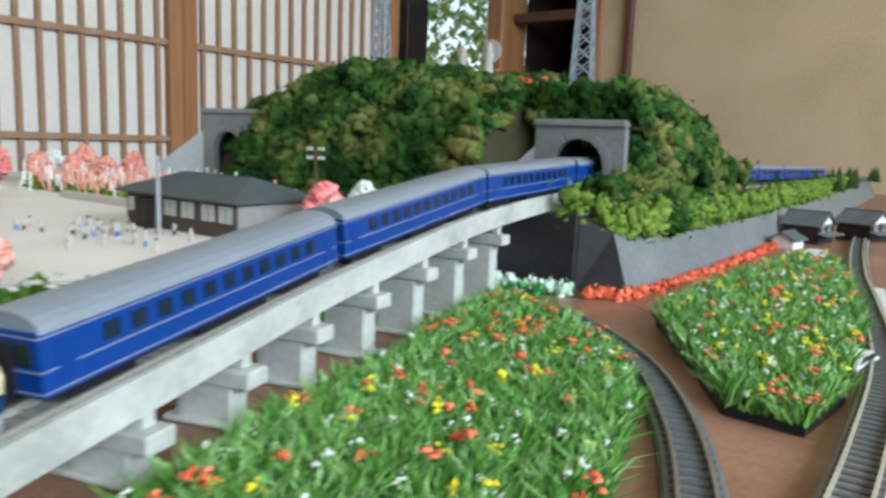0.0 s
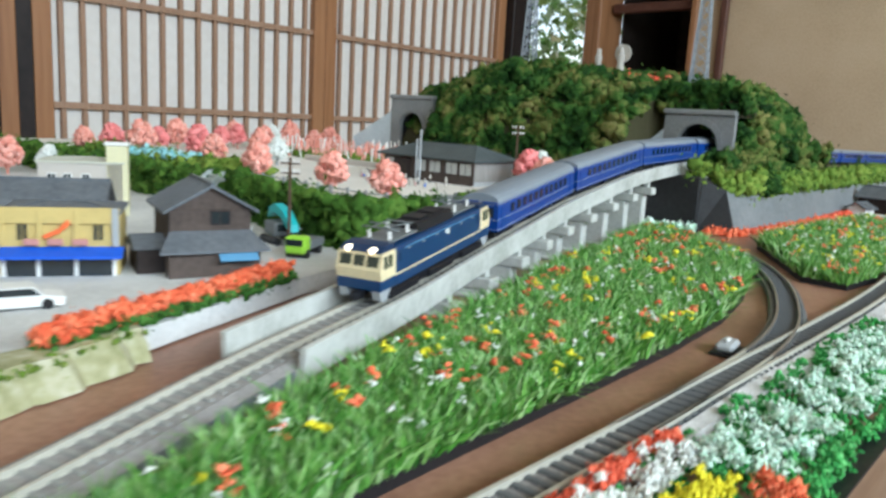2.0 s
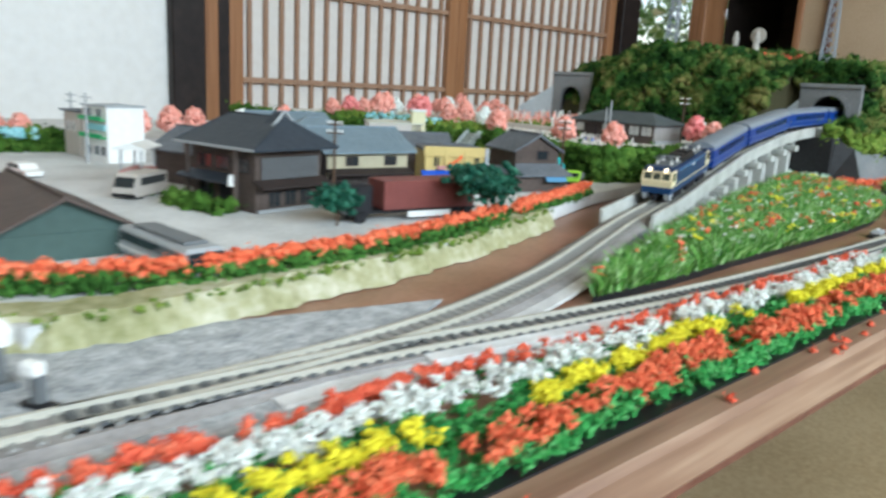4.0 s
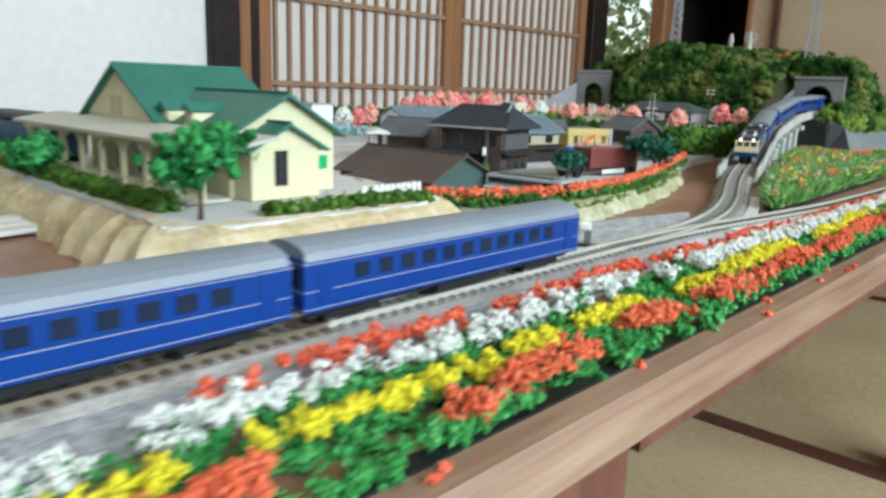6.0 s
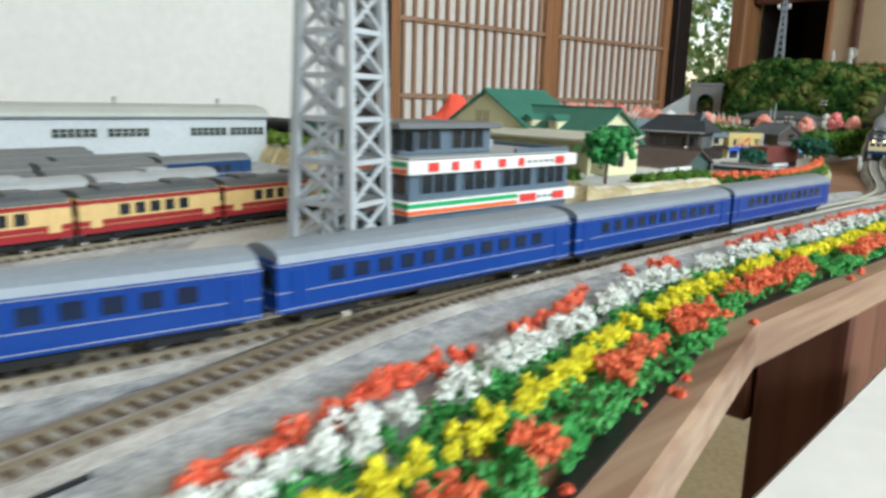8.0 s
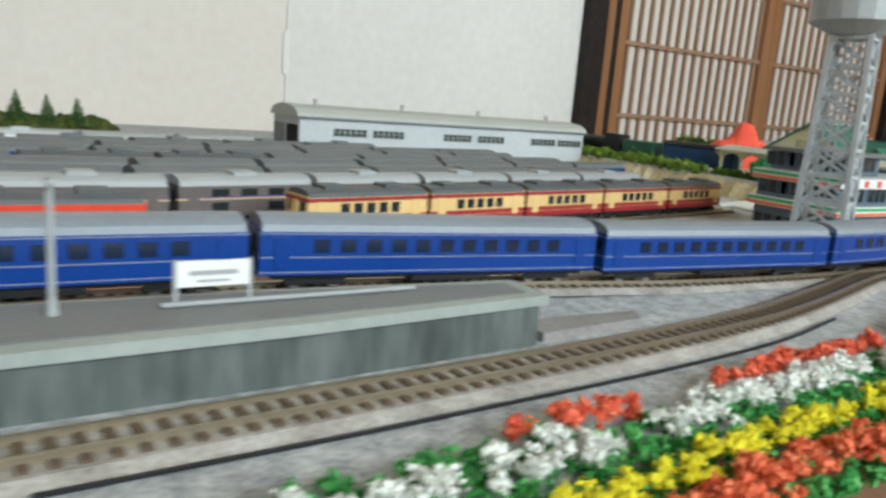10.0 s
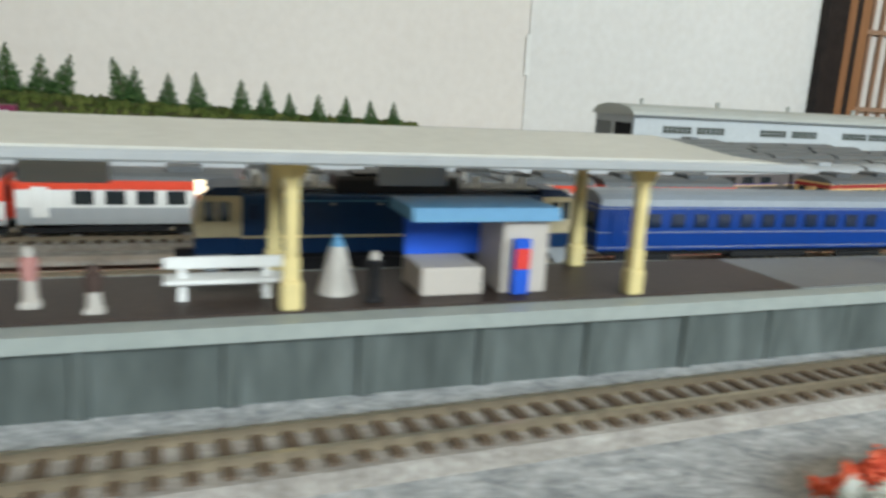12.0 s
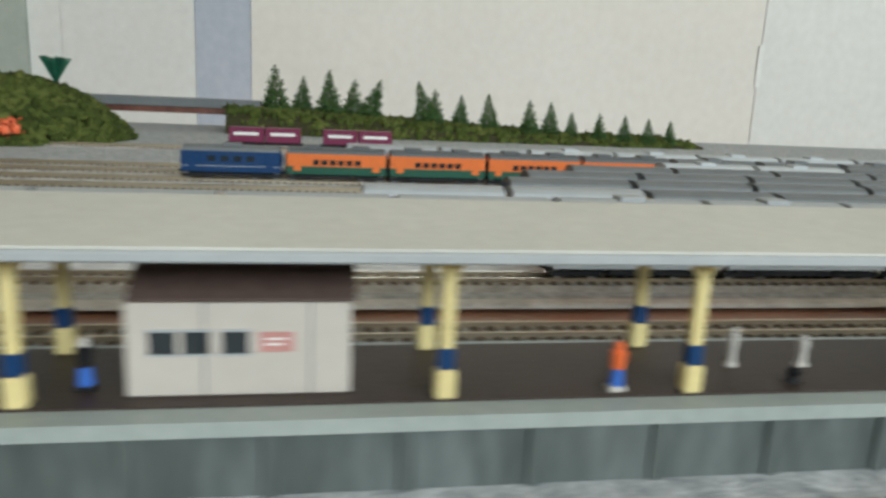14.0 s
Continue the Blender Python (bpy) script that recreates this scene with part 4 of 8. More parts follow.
def portal(name, label, x, y, z, rz, w, h, rad_, material, wing=0):
    t = thing(name, label, "tunnel portal", x, y, z, rz)
    n = 14
    arch = [(rad_ * math.cos(math.pi * i / n), 0.022 + rad_ * math.sin(math.pi * i / n)) for i in range(n + 1)]
    poly = [(w / 2, -0.02), (w / 2, h), (-w / 2, h), (-w / 2, -0.02), (-rad_, -0.02)] + [(a, b) for a, b in reversed(arch)] + [(rad_, -0.02)]
    part("face", MB().prism(poly, 0, 0.007, "y"), material, t, "grey stone face")
    part("coping", MB().box(-w / 2 - 0.001, -0.003, h, w / 2 + 0.001, 0.008, h + 0.005, 0.0008), material, t)
    for i in range(n):
        a, b = math.pi * i / n + 0.015, math.pi * (i + 1) / n - 0.015
        q = [(r * math.cos(k), 0.022 + r * math.sin(k)) for r, k in ((rad_, a), (rad_ + 0.0055, a), (rad_ + 0.0055, b), (rad_, b))]
        part("arch_stone", MB().prism(q, -0.0012, 0.002, "y"), material, t)
    tube = MB()
    prof = [(rad_, -0.02)] + arch + [(-rad_, -0.02)]
    m = len(prof)
    vs = [(a * 1.003, yy, b) for yy in (0.002, 0.14) for a, b in prof]
    tube.add(vs, [(i, i + 1, m + i + 1, m + i) for i in range(m - 1)] + [tuple(range(m, 2 * m))])
    part("lining", tube, PAINTED_DARK, t, "black inside of the tunnel", fix=False)
    if wing:
        part("wing_wall", MB().prism([(-w / 2, -0.02), (-w / 2, h * 0.72), (-w / 2 - wing, 0.004), (-w / 2 - wing, -0.02)], 0.001, 0.005, "y"), PORTAL_BLUE, t, "pale blue sloping wing wall")
    return t


portal("tunnel_portal", "grey stone tunnel portal above the viaduct", 0.076, 0.552, 0.051, 3, 0.068, 0.05, 0.0195, PORTAL, 0.036)
portal("tunnel_portal", "smaller grey tunnel portal behind the blossom", -0.295, 0.535, 0.05, 12, 0.062, 0.056, 0.017, PORTAL, 0.06)

rw = thing("retaining_wall", "dark and grey retaining walls below the hill", "wall", kind="structure")
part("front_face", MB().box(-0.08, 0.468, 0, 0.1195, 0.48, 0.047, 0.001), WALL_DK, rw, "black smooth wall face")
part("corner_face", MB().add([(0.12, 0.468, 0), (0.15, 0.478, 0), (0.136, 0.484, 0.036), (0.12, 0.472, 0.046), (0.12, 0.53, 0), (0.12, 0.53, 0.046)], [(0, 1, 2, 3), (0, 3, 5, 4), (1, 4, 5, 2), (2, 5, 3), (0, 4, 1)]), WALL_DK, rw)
part("side_face", MB().add([(0.1505, 0.4785, 0), (0.155, 0.7, 0), (0.148, 1.05, 0), (0.12, 1.9, 0), (0.1365, 0.4845, 0.036), (0.142, 0.7, 0.036), (0.136, 1.05, 0.036), (0.108, 1.9, 0.036), (0.1, 0.5, 0), (0.1, 1.9, 0), (0.1, 0.5, 0.036), (0.1, 1.9, 0.036)],
                           [(0, 1, 5, 4), (1, 2, 6, 5), (2, 3, 7, 6), (4, 5, 10), (5, 6, 10), (6, 11, 10), (6, 7, 11), (0, 4, 10, 8), (3, 9, 11, 7)]), WALL_GREY, rw, "sloping grey slab face")
part("ledge", MB().box(-0.08, 0.4805, 0.0, 0.1, 0.56, 0.0445), SOIL, rw, "earth ledge above the dark wall")
part("terrace", MB().box(-0.05, 0.56, 0.0, 0.1, 1.95, 0.035), SOIL, rw, "earth under the upper line")
foam("wall_hedge", [([(0.106, 0.48, 0.046), (0.122, 0.484, 0.042), (0.132, 0.5, 0.036), (0.138, 0.7, 0.035), (0.131, 1.05, 0.035), (0.108, 1.6, 0.035)], 0.009, -0.003, 0.014, 2400, 0.0026, 0.006)], BUSH_LT, "light green shrubs on the retaining wall's top", "shrubs")
foam("ledge_shrubs", [([(0.116, 0.5, 0.045), (0.118, 0.555, 0.045)], 0.012, 0, 0.02, 160, 0.003, 0.007), ([(0.12, 0.6, 0.045), (0.112, 0.8, 0.045)], 0.02, 0, 0.03, 260, 0.004, 0.008)], FOREST, "green shrubs beside the tunnel portal", "shrubs")
patch("ground_portal_ledge", [(0.06, 0.4805), (0.118, 0.4805), (0.118, 0.55), (0.05, 0.55)], 0.0448, 0.0475, ROAD, "pale ledge where the viaduct meets the tunnel")

# ---- flower beds and the flower border ----


def bed_inside(poly, x, y):
    hit = False
    for (x0, y0), (x1, y1) in zip(poly, poly[1:] + poly[:1]):
        if (y0 > y) != (y1 > y) and x < (x1 - x0) * (y - y0) / (y1 - y0) + x0:
            hit = not hit
    return hit


def grass_bed(poly, label, n, seed, flowers):
    t = thing("flower_bed", label, "flower bed")
    part("base_mat", MB().prism(poly, 0.0002, 0.0035, "z"), BLACK, t, "black rubbery base")
    rng = np.random.default_rng(seed)
    xs, ys = [p[0] for p in poly], [p[1] for p in poly]
    pts = []
    while len(pts) < n:
        x, y = rng.uniform(min(xs), max(xs)), rng.uniform(min(ys), max(ys))
        if bed_inside(poly, x, y):
            pts.append((x, y))
    p = np.array(pts)
    a = rng.uniform(0, 2 * math.pi, n)
    hgt = rng.uniform(0.0045, 0.0115, n) + 0.0015 * np.sin(p[:, 0] * 260 + 2 * np.sin(p[:, 1] * 90))
    lean = rng.normal(0, 0.0046, (n, 2))
    wdt = rng.uniform(0.00034, 0.0007, n)
    v = np.zeros((n, 5, 3))
    side = np.column_stack([np.cos(a), np.sin(a)]) * wdt[:, None]
    v[:, 0, :2], v[:, 1, :2] = p - side, p + side
    v[:, 0, 2] = v[:, 1, 2] = 0.003
    mid = p + lean * 0.35
    v[:, 2, :2], v[:, 3, :2] = mid - side * 0.85, mid + side * 0.85
    v[:, 2, 2] = v[:, 3, 2] = 0.003 + hgt * 0.6
    v[:, 4, :2] = p + lean
    v[:, 4, 2] = 0.003 + hgt
    f = np.array([(0, 1, 3), (0, 3, 2), (2, 3, 4)])[None] + (np.arange(n) * 5)[:, None, None]
    g = trimesh("grass", v.reshape(-1, 3), f.reshape(-1, 3), GRASS, t)
    tagged(g, "upright glossy green nylon blades", kind="stuff")
    for name, material, k, size in flowers:
        pick = p[rng.choice(n, k, replace=False)]
        cs = np.column_stack([pick, 0.003 + rng.uniform(0.0065, 0.0112, k)])
        cs = np.concatenate([cs + rng.normal(0, size * 0.75, cs.shape) for _ in range(5)])
        ob = trimesh(name, *crumbs(cs, rng.uniform(0.5, 1.1, len(cs)) * size, rng, 0.45, 0.6, True), material, t)
        tagged(ob, kind="stuff")
    return t


BED1 = [(0.27, -0.152), (0.2705, -0.1), (0.267, -0.03), (0.265, 0.05), (0.263, 0.12), (0.258, 0.18), (0.247, 0.235), (0.228, 0.3), (0.192, 0.352), (0.15, 0.385), (0.118, 0.4), (0.108, 0.395), (0.117, 0.35), (0.135, 0.29), (0.152, 0.215), (0.175, 0.14), (0.196, 0.07), (0.213, 0.0), (0.236, -0.07), (0.258, -0.135)]
BED2 = [(0.187, 0.425), (0.215, 0.378), (0.25, 0.318), (0.276, 0.315), (0.281, 0.36), (0.272, 0.48), (0.25, 0.6), (0.224, 0.7), (0.2, 0.7), (0.187, 0.6), (0.183, 0.5)]
FL = [("red_blossom", ORANGE_RED, 120, 0.0016), ("yellow_blossom", YELLOW, 48, 0.0015), ("white_blossom", WHITE_FOAM, 170, 0.0008)]
grass_bed(BED1, "long bed of nylon grass with red and yellow flowers", 42000, 11, FL)
grass_bed(BED2, "rounded bed of nylon grass with orange flowers", 22000, 12, [("red_blossom", ORANGE_RED, 60, 0.0015), ("yellow_blossom", YELLOW, 55, 0.0013), ("white_blossom", WHITE_FOAM, 130, 0.0008)])


def border_x(y):
    return 0.0 if y > -0.64 else 0.0525 * min(1, (-0.64 - y) / 0.26) + 0.0165 * min(1, max(0, (-0.92 - y) / 0.24))


def border_row(name, label, x, x_south, z0, z1, half, y0, y1, material, per, seed, gaps=(), size=0.0032, category="flowers", clump=-1.0):
    """A row of fluffy foam tufts. per: x, x_south: the row's line before and after it widens; per: tufts in a metre; size: the tufts' radius; clump: above -1 the row breaks into clumps."""
    rng = np.random.default_rng(seed)
    n = int(abs(y1 - y0) * per)
    y = rng.uniform(min(y0, y1), max(y0, y1), n)
    keep = np.ones(n, bool)
    for a, b in gaps:
        keep &= ~((y > a) & (y < b))
    keep &= np.array([noise.noise(Vector((v * 48, seed, 0.3))) > clump for v in y])
    y = y[keep]
    n = len(y)
    xx = x + (x_south - x) * np.clip((-0.2 - y) / 0.16, 0, 1) + np.array([border_x(v) for v in y]) + np.clip(rng.normal(0, half, n), -1.6 * half, 1.6 * half) + 0.0014 * np.sin(y * 47 + seed)
    mid = np.column_stack([xx, y, rng.uniform(z0, z1, n)])
    big = rng.uniform(0.7, 1.2, n) * size
    k = 15
    u = rng.normal(0, 1, (n, k, 3))
    u *= rng.uniform(0.35, 1.0, (n, k, 1)) / np.linalg.norm(u, axis=2, keepdims=True)
    c = (mid[:, None] + u * big[:, None, None] * np.array([1, 1, 0.85])).reshape(-1, 3)
    c[:, 2] = np.maximum(c[:, 2], 0.0007)
    rad = rng.uniform(0.00045, 0.00095, len(c))
    tips = np.repeat(c, 2, 0) + rng.normal(0, 0.0006, (len(c) * 2, 3))
    ob = trimesh(name, *joined(crumbs(c, rad, rng, 0.45, 1.0, True), leaves(tips, 0.0006, rng)), material)
    return tagged(ob, label, category, "table edge flower border", "stuff")


Y0, Y1 = 0.25, -1.22
border_row("border_leaves", "bright green foam leaves of the flower border", 0.321, 0.3195, 0.001, 0.005, 0.0105, Y0, Y1 - 0.03, FOAM_GREEN, 2500, 21, size=0.0027, category="leaves")
border_row("border_leaves", "green foam foliage at the border's outer foot", 0.3375, 0.3395, 0.0014, 0.006, 0.0018, 0.06, Y1 - 0.02, FOAM_GREEN, 620, 28, size=0.0022, category="leaves", clump=-0.25)
border_row("border_leaves", "green foam foliage along the border's inner foot", 0.2975, 0.2975, 0.001, 0.0055, 0.0026, -1.02, -1.16, FOAM_GREEN, 900, 29, size=0.0024, category="leaves")
border_row("white_border", "row of mint and white blossom on the border", 0.3215, 0.3215, 0.0045, 0.0082, 0.0062, Y0, 0.022, MINT, 1150, 22, size=0.0023)
border_row("red_border", "patchy inner row of red blossom on the border", 0.3035, 0.2955, 0.0042, 0.008, 0.0016, 0.032, Y1, RED, 820, 23, [(-0.6, -0.56), (-0.68, -0.65), (-0.86, -0.85), (-1.145, -1.035)], size=0.0021, clump=-0.34)
border_row("white_border", "row of white blossom on the border", 0.3115, 0.3065, 0.005, 0.0088, 0.0033, 0.03, Y1, WHITE_FOAM, 980, 24, [(-0.37, -0.355), (-0.625, -0.615), (-0.91, -0.9), (-1.02, -1.005)], size=0.0023, clump=-0.42)
border_row("yellow_border", "row of bright yellow blossom on the border", 0.3212, 0.3232, 0.0052, 0.0088, 0.0021, 0.018, Y1, YELLOW, 900, 25, [(-0.15, -0.138), (-0.47, -0.458), (-0.7, -0.69), (-0.95, -0.94)], size=0.0021, clump=-0.26)
border_row("red_border", "outer row of orange red blossom on the border", 0.3325, 0.3345, 0.0048, 0.0088, 0.0029, 0.026, Y1 + 0.02, ORANGE_RED, 1050, 26, [(-0.07, -0.06), (-0.29, -0.28), (-0.545, -0.538), (-0.8, -0.79)], size=0.0022, clump=-0.2)
border_row("fallen_blossom", "loose red crumbs on the table's edge", 0.3462, 0.3468, 0.0013, 0.0018, 0.0022, 0.0, Y1, RED, 60, 27, size=0.0009, clump=-0.1)
# dark strip that paints the shadow in the gap between border and trim
structure("trim_border_mat", MB().sweep(trim_path, [(0.0032, 0.0003), (0.0032, 0.0012), (-0.0022, 0.0016), (-0.0024, 0.0003)]), BLACK, "black rubber edge under the flower border", "edging")

# ---- rolling stock ----


def section(w, z0, z1, top=0.0, r=0.0014):
    """Half-rounded car section, (across, up)."""
    h = w / 2
    return [(-h, z0), (h, z0), (h, z1 - r), (h - r * 0.3, z1 - r * 0.3), (h - r, z1), (-h + r, z1), (-h + r * 0.3, z1 - r * 0.3), (-h, z1 - r)]


def arc_roof(w, z0, rise, n=8):
    h = w / 2
    return [(h * math.cos(math.pi * i / n), z0 + rise * math.sin(math.pi * i / n) ** 0.8) for i in range(n + 1)]


def repeat(first, places, name):
    for i, p in enumerate(places):
        ob = first if i == 0 else new(name, first.data)
        ob.parent = first.parent
        ob.location = p
    return first


def running_gear(t, length, bogie_at, material):
    part("underframe", MB().box(-length / 2 + 0.004, -0.0075, 0.0035, length / 2 - 0.004, 0.0075, 0.0058, 0.0004).box(-0.02, -0.0082, 0.002, 0.012, 0.0082, 0.0045, 0.0004), material, t)
    for x in bogie_at:
        b = MB().box(-0.0105, -0.0068, 0.0014, 0.0105, -0.0056, 0.0036, 0.0003).box(-0.0105, 0.0056, 0.0014, 0.0105, 0.0068, 0.0036, 0.0003).box(-0.002, -0.0056, 0.0015, 0.002, 0.0056, 0.003)
        bg = part("bogie", b, material, t)
        bg.location = (x, 0, 0)
        for dx in (-0.0068, 0.0068):
            part("wheelset", MB().cyl((dx, -0.0052, 0.0028), (dx, -0.0042, 0.0028), 0.0028, n=12).cyl((dx, -0.0042, 0.0028), (dx, 0.0042, 0.0028), 0.0006, n=6).cyl((dx, 0.0042, 0.0028), (dx, 0.0052, 0.0028), 0.0028, n=12), SILVER, bg)
    for s in (-1, 1):
        part("coupler", MB().box(s * length / 2 - 0.0035, -0.0012, 0.0038, s * length / 2 + 0.0035, 0.0012, 0.0058, 0.0003), BLACK, t)


def coach(label, body, roof, length=0.13, stripes=(), win=(0.0128, 0.0172, 11, 0.0052), glass=None, upper=None, lower=None, ends=None, aircon=0, roof_rise=0.0042, group="", w=0.0194, cab=False):
    t = thing("passenger_coach", label, "coach", 0, 0, 0, 0, group)
    L = length
    zt = 0.0202
    part("body", MB().prism(section(w, 0.0054, zt, r=0.0008), -L / 2, L / 2, "x"), body, t)
    part("roof", MB().prism(arc_roof(w, zt - 0.0006, roof_rise), -L / 2 + 0.0006, L / 2 - 0.0006, "x"), roof, t, smooth=False)
    if upper:
        part("upper_band", MB().box(-L / 2 - 0.0001, -w / 2 - 0.0001, zt - 0.0026, L / 2 + 0.0001, w / 2 + 0.0001, zt - 0.0008), upper, t)
    if lower:
        part("lower_band", MB().box(-L / 2 - 0.0001, -w / 2 - 0.0001, 0.0052, L / 2 + 0.0001, w / 2 + 0.0001, 0.0108), lower, t)
    for z0, z1, m in stripes:
        part("stripe", MB().box(-L / 2 - 0.0002, -w / 2 - 0.0002, z0, L / 2 + 0.0002, w / 2 + 0.0002, z1), m, t)
    z0, z1, n, ww = win
    pane = MB().box(-ww / 2, -w / 2 - 0.00028, z0, ww / 2, -w / 2 + 0.0004, z1).box(-ww / 2, w / 2 - 0.0004, z0, ww / 2, w / 2 + 0.00028, z1)
    x0 = L / 2 - 0.02
    fp = part("window", pane, glass or GLASS_DK, t)
    repeat(fp, [(-x0 + 2 * x0 * i / (n - 1), 0, 0) for i in range(n)], "window")
    door = part("door", MB().box(-0.0026, -w / 2 - 0.0003, 0.0075, 0.0026, w / 2 + 0.0003, 0.0178, 0.0002), ends or body, t)
    repeat(door, [(-L / 2 + 0.007, 0, 0), (L / 2 - 0.007, 0, 0)], "door")
    for s in (-1, 1):
        part("end_window", MB().box(s * L / 2 - 0.0003, -0.0074, 0.0125, s * L / 2 + 0.0003, -0.0026, 0.0175).box(s * L / 2 - 0.0003, 0.0026, 0.0125, s * L / 2 + 0.0003, 0.0074, 0.0175), GLASS_DK, t)
        part("gangway", MB().box(s * L / 2 - 0.0002, -0.0022, 0.0058, s * (L / 2 + 0.0014), 0.0022, 0.0178, 0.0003), CARGREY if not cab else body, t)
    if aircon:
        ac = part("roof_unit", MB().box(-0.006, -0.0055, zt + roof_rise - 0.0018, 0.006, 0.0055, zt + roof_rise + 0.0008, 0.0005), roof, t)
        repeat(ac, [(-L / 2 + L * (i + 0.5) / aircon, 0, 0) for i in range(aircon)], "roof_unit")
    running_gear(t, L, (-L * 0.35, L * 0.35), CARGREY)
    return t


def locomotive():
    t = thing("electric_locomotive", "blue electric locomotive with cream cab fronts and black skirts", "locomotive", group="blue locomotives")
    L, w, zt = 0.1035, 0.0192, 0.0212
    part("body", MB().prism(section(w, 0.0066, zt), -L / 2 + 0.0115, L / 2 - 0.0115, "x"), LOCO_BLUE, t)
    h = w / 2
    for s in (-1, 1):
        c = part("cab", MB().prism([(s * (L / 2 - 0.0115), 0.0108), (s * (L / 2 - 0.0006), 0.0108), (s * L / 2, 0.0145), (s * (L / 2 - 0.0022), zt - 0.0004), (s * (L / 2 - 0.0115), zt - 0.0004)], -h, h, "y"), LOCO_CREAM, t, "cream driver's cab")
        part("cab_base", MB().box(min(s * (L / 2 - 0.0115), s * (L / 2 - 0.0004)), -h, 0.0066, max(s * (L / 2 - 0.0115), s * (L / 2 - 0.0004)), h, 0.0107, 0.0003), LOCO_BLUE, c)
        cabroof = part("cab_roof", MB().prism([(s * (L / 2 - 0.0115), zt - 0.0004), (s * (L / 2 - 0.0018), zt - 0.0004), (s * (L / 2 - 0.005), zt + 0.0016), (s * (L / 2 - 0.0115), zt + 0.0018)], -h + 0.0008, h - 0.0008, "y"), LOCO_TOP, c)
        for y0, y1 in ((-0.0082, -0.0034), (-0.0022, 0.0022), (0.0034, 0.0082)):
            xs = s * (L / 2 - 0.0008)
            part("windscreen", MB().add([(s * (L / 2 - 0.0003), y0, 0.0158), (s * (L / 2 - 0.0003), y1, 0.0158), (s * (L / 2 - 0.0016), y1, 0.0196), (s * (L / 2 - 0.0016), y0, 0.0196),
                                         (s * (L / 2 - 0.002), y0, 0.0158), (s * (L / 2 - 0.002), y1, 0.0158), (s * (L / 2 - 0.003), y1, 0.0196), (s * (L / 2 - 0.003), y0, 0.0196)],
                                        [(0, 1, 2, 3), (4, 5, 6, 7), (0, 1, 5, 4), (2, 3, 7, 6), (0, 3, 7, 4), (1, 2, 6, 5)]), GLASS_WARM, c)
        for xa in (0.0028, 0.0062):
            x0 = s * (L / 2 - xa)
            part("cab_window", MB().box(min(x0, x0 - s * 0.0024), -h - 0.0002, 0.0148, max(x0, x0 - s * 0.0024), h + 0.0002, 0.0195), GLASS_DK, c)
        for y in (-0.0052, 0.0052):
            part("headlamp", MB().cyl((s * (L / 2 - 0.0035), y, zt + 0.0004), (s * (L / 2 - 0.0012), y, zt + 0.0004), 0.0011, n=12), LAMP_WARM if s > 0 else SILVER, c)
        part("skirt", MB().prism([(s * (L / 2 - 0.0095), 0.0066), (s * (L / 2 - 0.0006), 0.0066), (s * (L / 2 - 0.0014), 0.003), (s * (L / 2 - 0.0052), 0.0016), (s * (L / 2 - 0.0075), 0.0045)], -h + 0.0008, -h + 0.0042, "y")
             .prism([(s * (L / 2 - 0.0095), 0.0066), (s * (L / 2 - 0.0006), 0.0066), (s * (L / 2 - 0.0014), 0.003), (s * (L / 2 - 0.0052), 0.0016), (s * (L / 2 - 0.0075), 0.0045)], h - 0.0042, h - 0.0008, "y"), LIGHTGREY, c, "grey snow plough")
        part("coupler", MB().box(min(s * (L / 2 - 0.004), s * (L / 2 + 0.004)), -0.0014, 0.0032, max(s * (L / 2 - 0.004), s * (L / 2 + 0.004)), 0.0014, 0.0062, 0.0004), LOCO_BLACK, t)
        # folded pantograph on its base
        px_ = s * 0.029
        p = part("pantograph", MB().bar((px_ - 0.009, -0.0058, zt + 0.005), (px_ - 0.009, 0.0058, zt + 0.005), 0.0006), MIDGREY, t, "folded grey pantograph")
        for e in (-1, 1):
            part("lower_arm", MB().bar((px_ - 0.009, 0.005 * e, zt + 0.0048), (px_ + 0.009, 0.002 * e, zt + 0.0062), 0.0005), MIDGREY, p)
            part("upper_arm", MB().bar((px_ - 0.002, 0.004 * e, zt + 0.003), (px_ + 0.009, 0.004 * e, zt + 0.0062), 0.0005), MIDGREY, p)
        part("contact_strip", MB().bar((px_ + 0.009, -0.006, zt + 0.0062), (px_ + 0.009, 0.006, zt + 0.0062), 0.0006), MIDGREY, p)
        part("contact_strip", MB().bar((px_ + 0.004, -0.0058, zt + 0.0066), (px_ + 0.004, 0.0058, zt + 0.0066), 0.0005), MIDGREY, p)
        part("insulator", MB().cyl((px_ - 0.007, -0.0045, zt + 0.001), (px_ - 0.007, -0.0045, zt + 0.0045), 0.0008, n=8).cyl((px_ - 0.007, 0.0045, zt + 0.001), (px_ - 0.007, 0.0045, zt + 0.0045), 0.0008, n=8)
             .cyl((px_ + 0.007, -0.0045, zt + 0.001), (px_ + 0.007, -0.0045, zt + 0.0045), 0.0008, n=8).cyl((px_ + 0.007, 0.0045, zt + 0.001), (px_ + 0.007, 0.0045, zt + 0.0045), 0.0008, n=8), WHITE, p)
        part("roof_board", MB().box(px_ - 0.012, -0.0068, zt + 0.0008, px_ + 0.012, 0.0068, zt + 0.0016, 0.0003), MIDGREY, t)
    part("roof_hood", MB().prism([(-0.0066, zt - 0.0002), (0.0066, zt - 0.0002), (0.0062, zt + 0.0034), (0.005, zt + 0.0042), (-0.005, zt + 0.0042), (-0.0062, zt + 0.0034)], -0.0165, 0.0165, "x"), LOCO_BLACK, t, "long black roof hood")
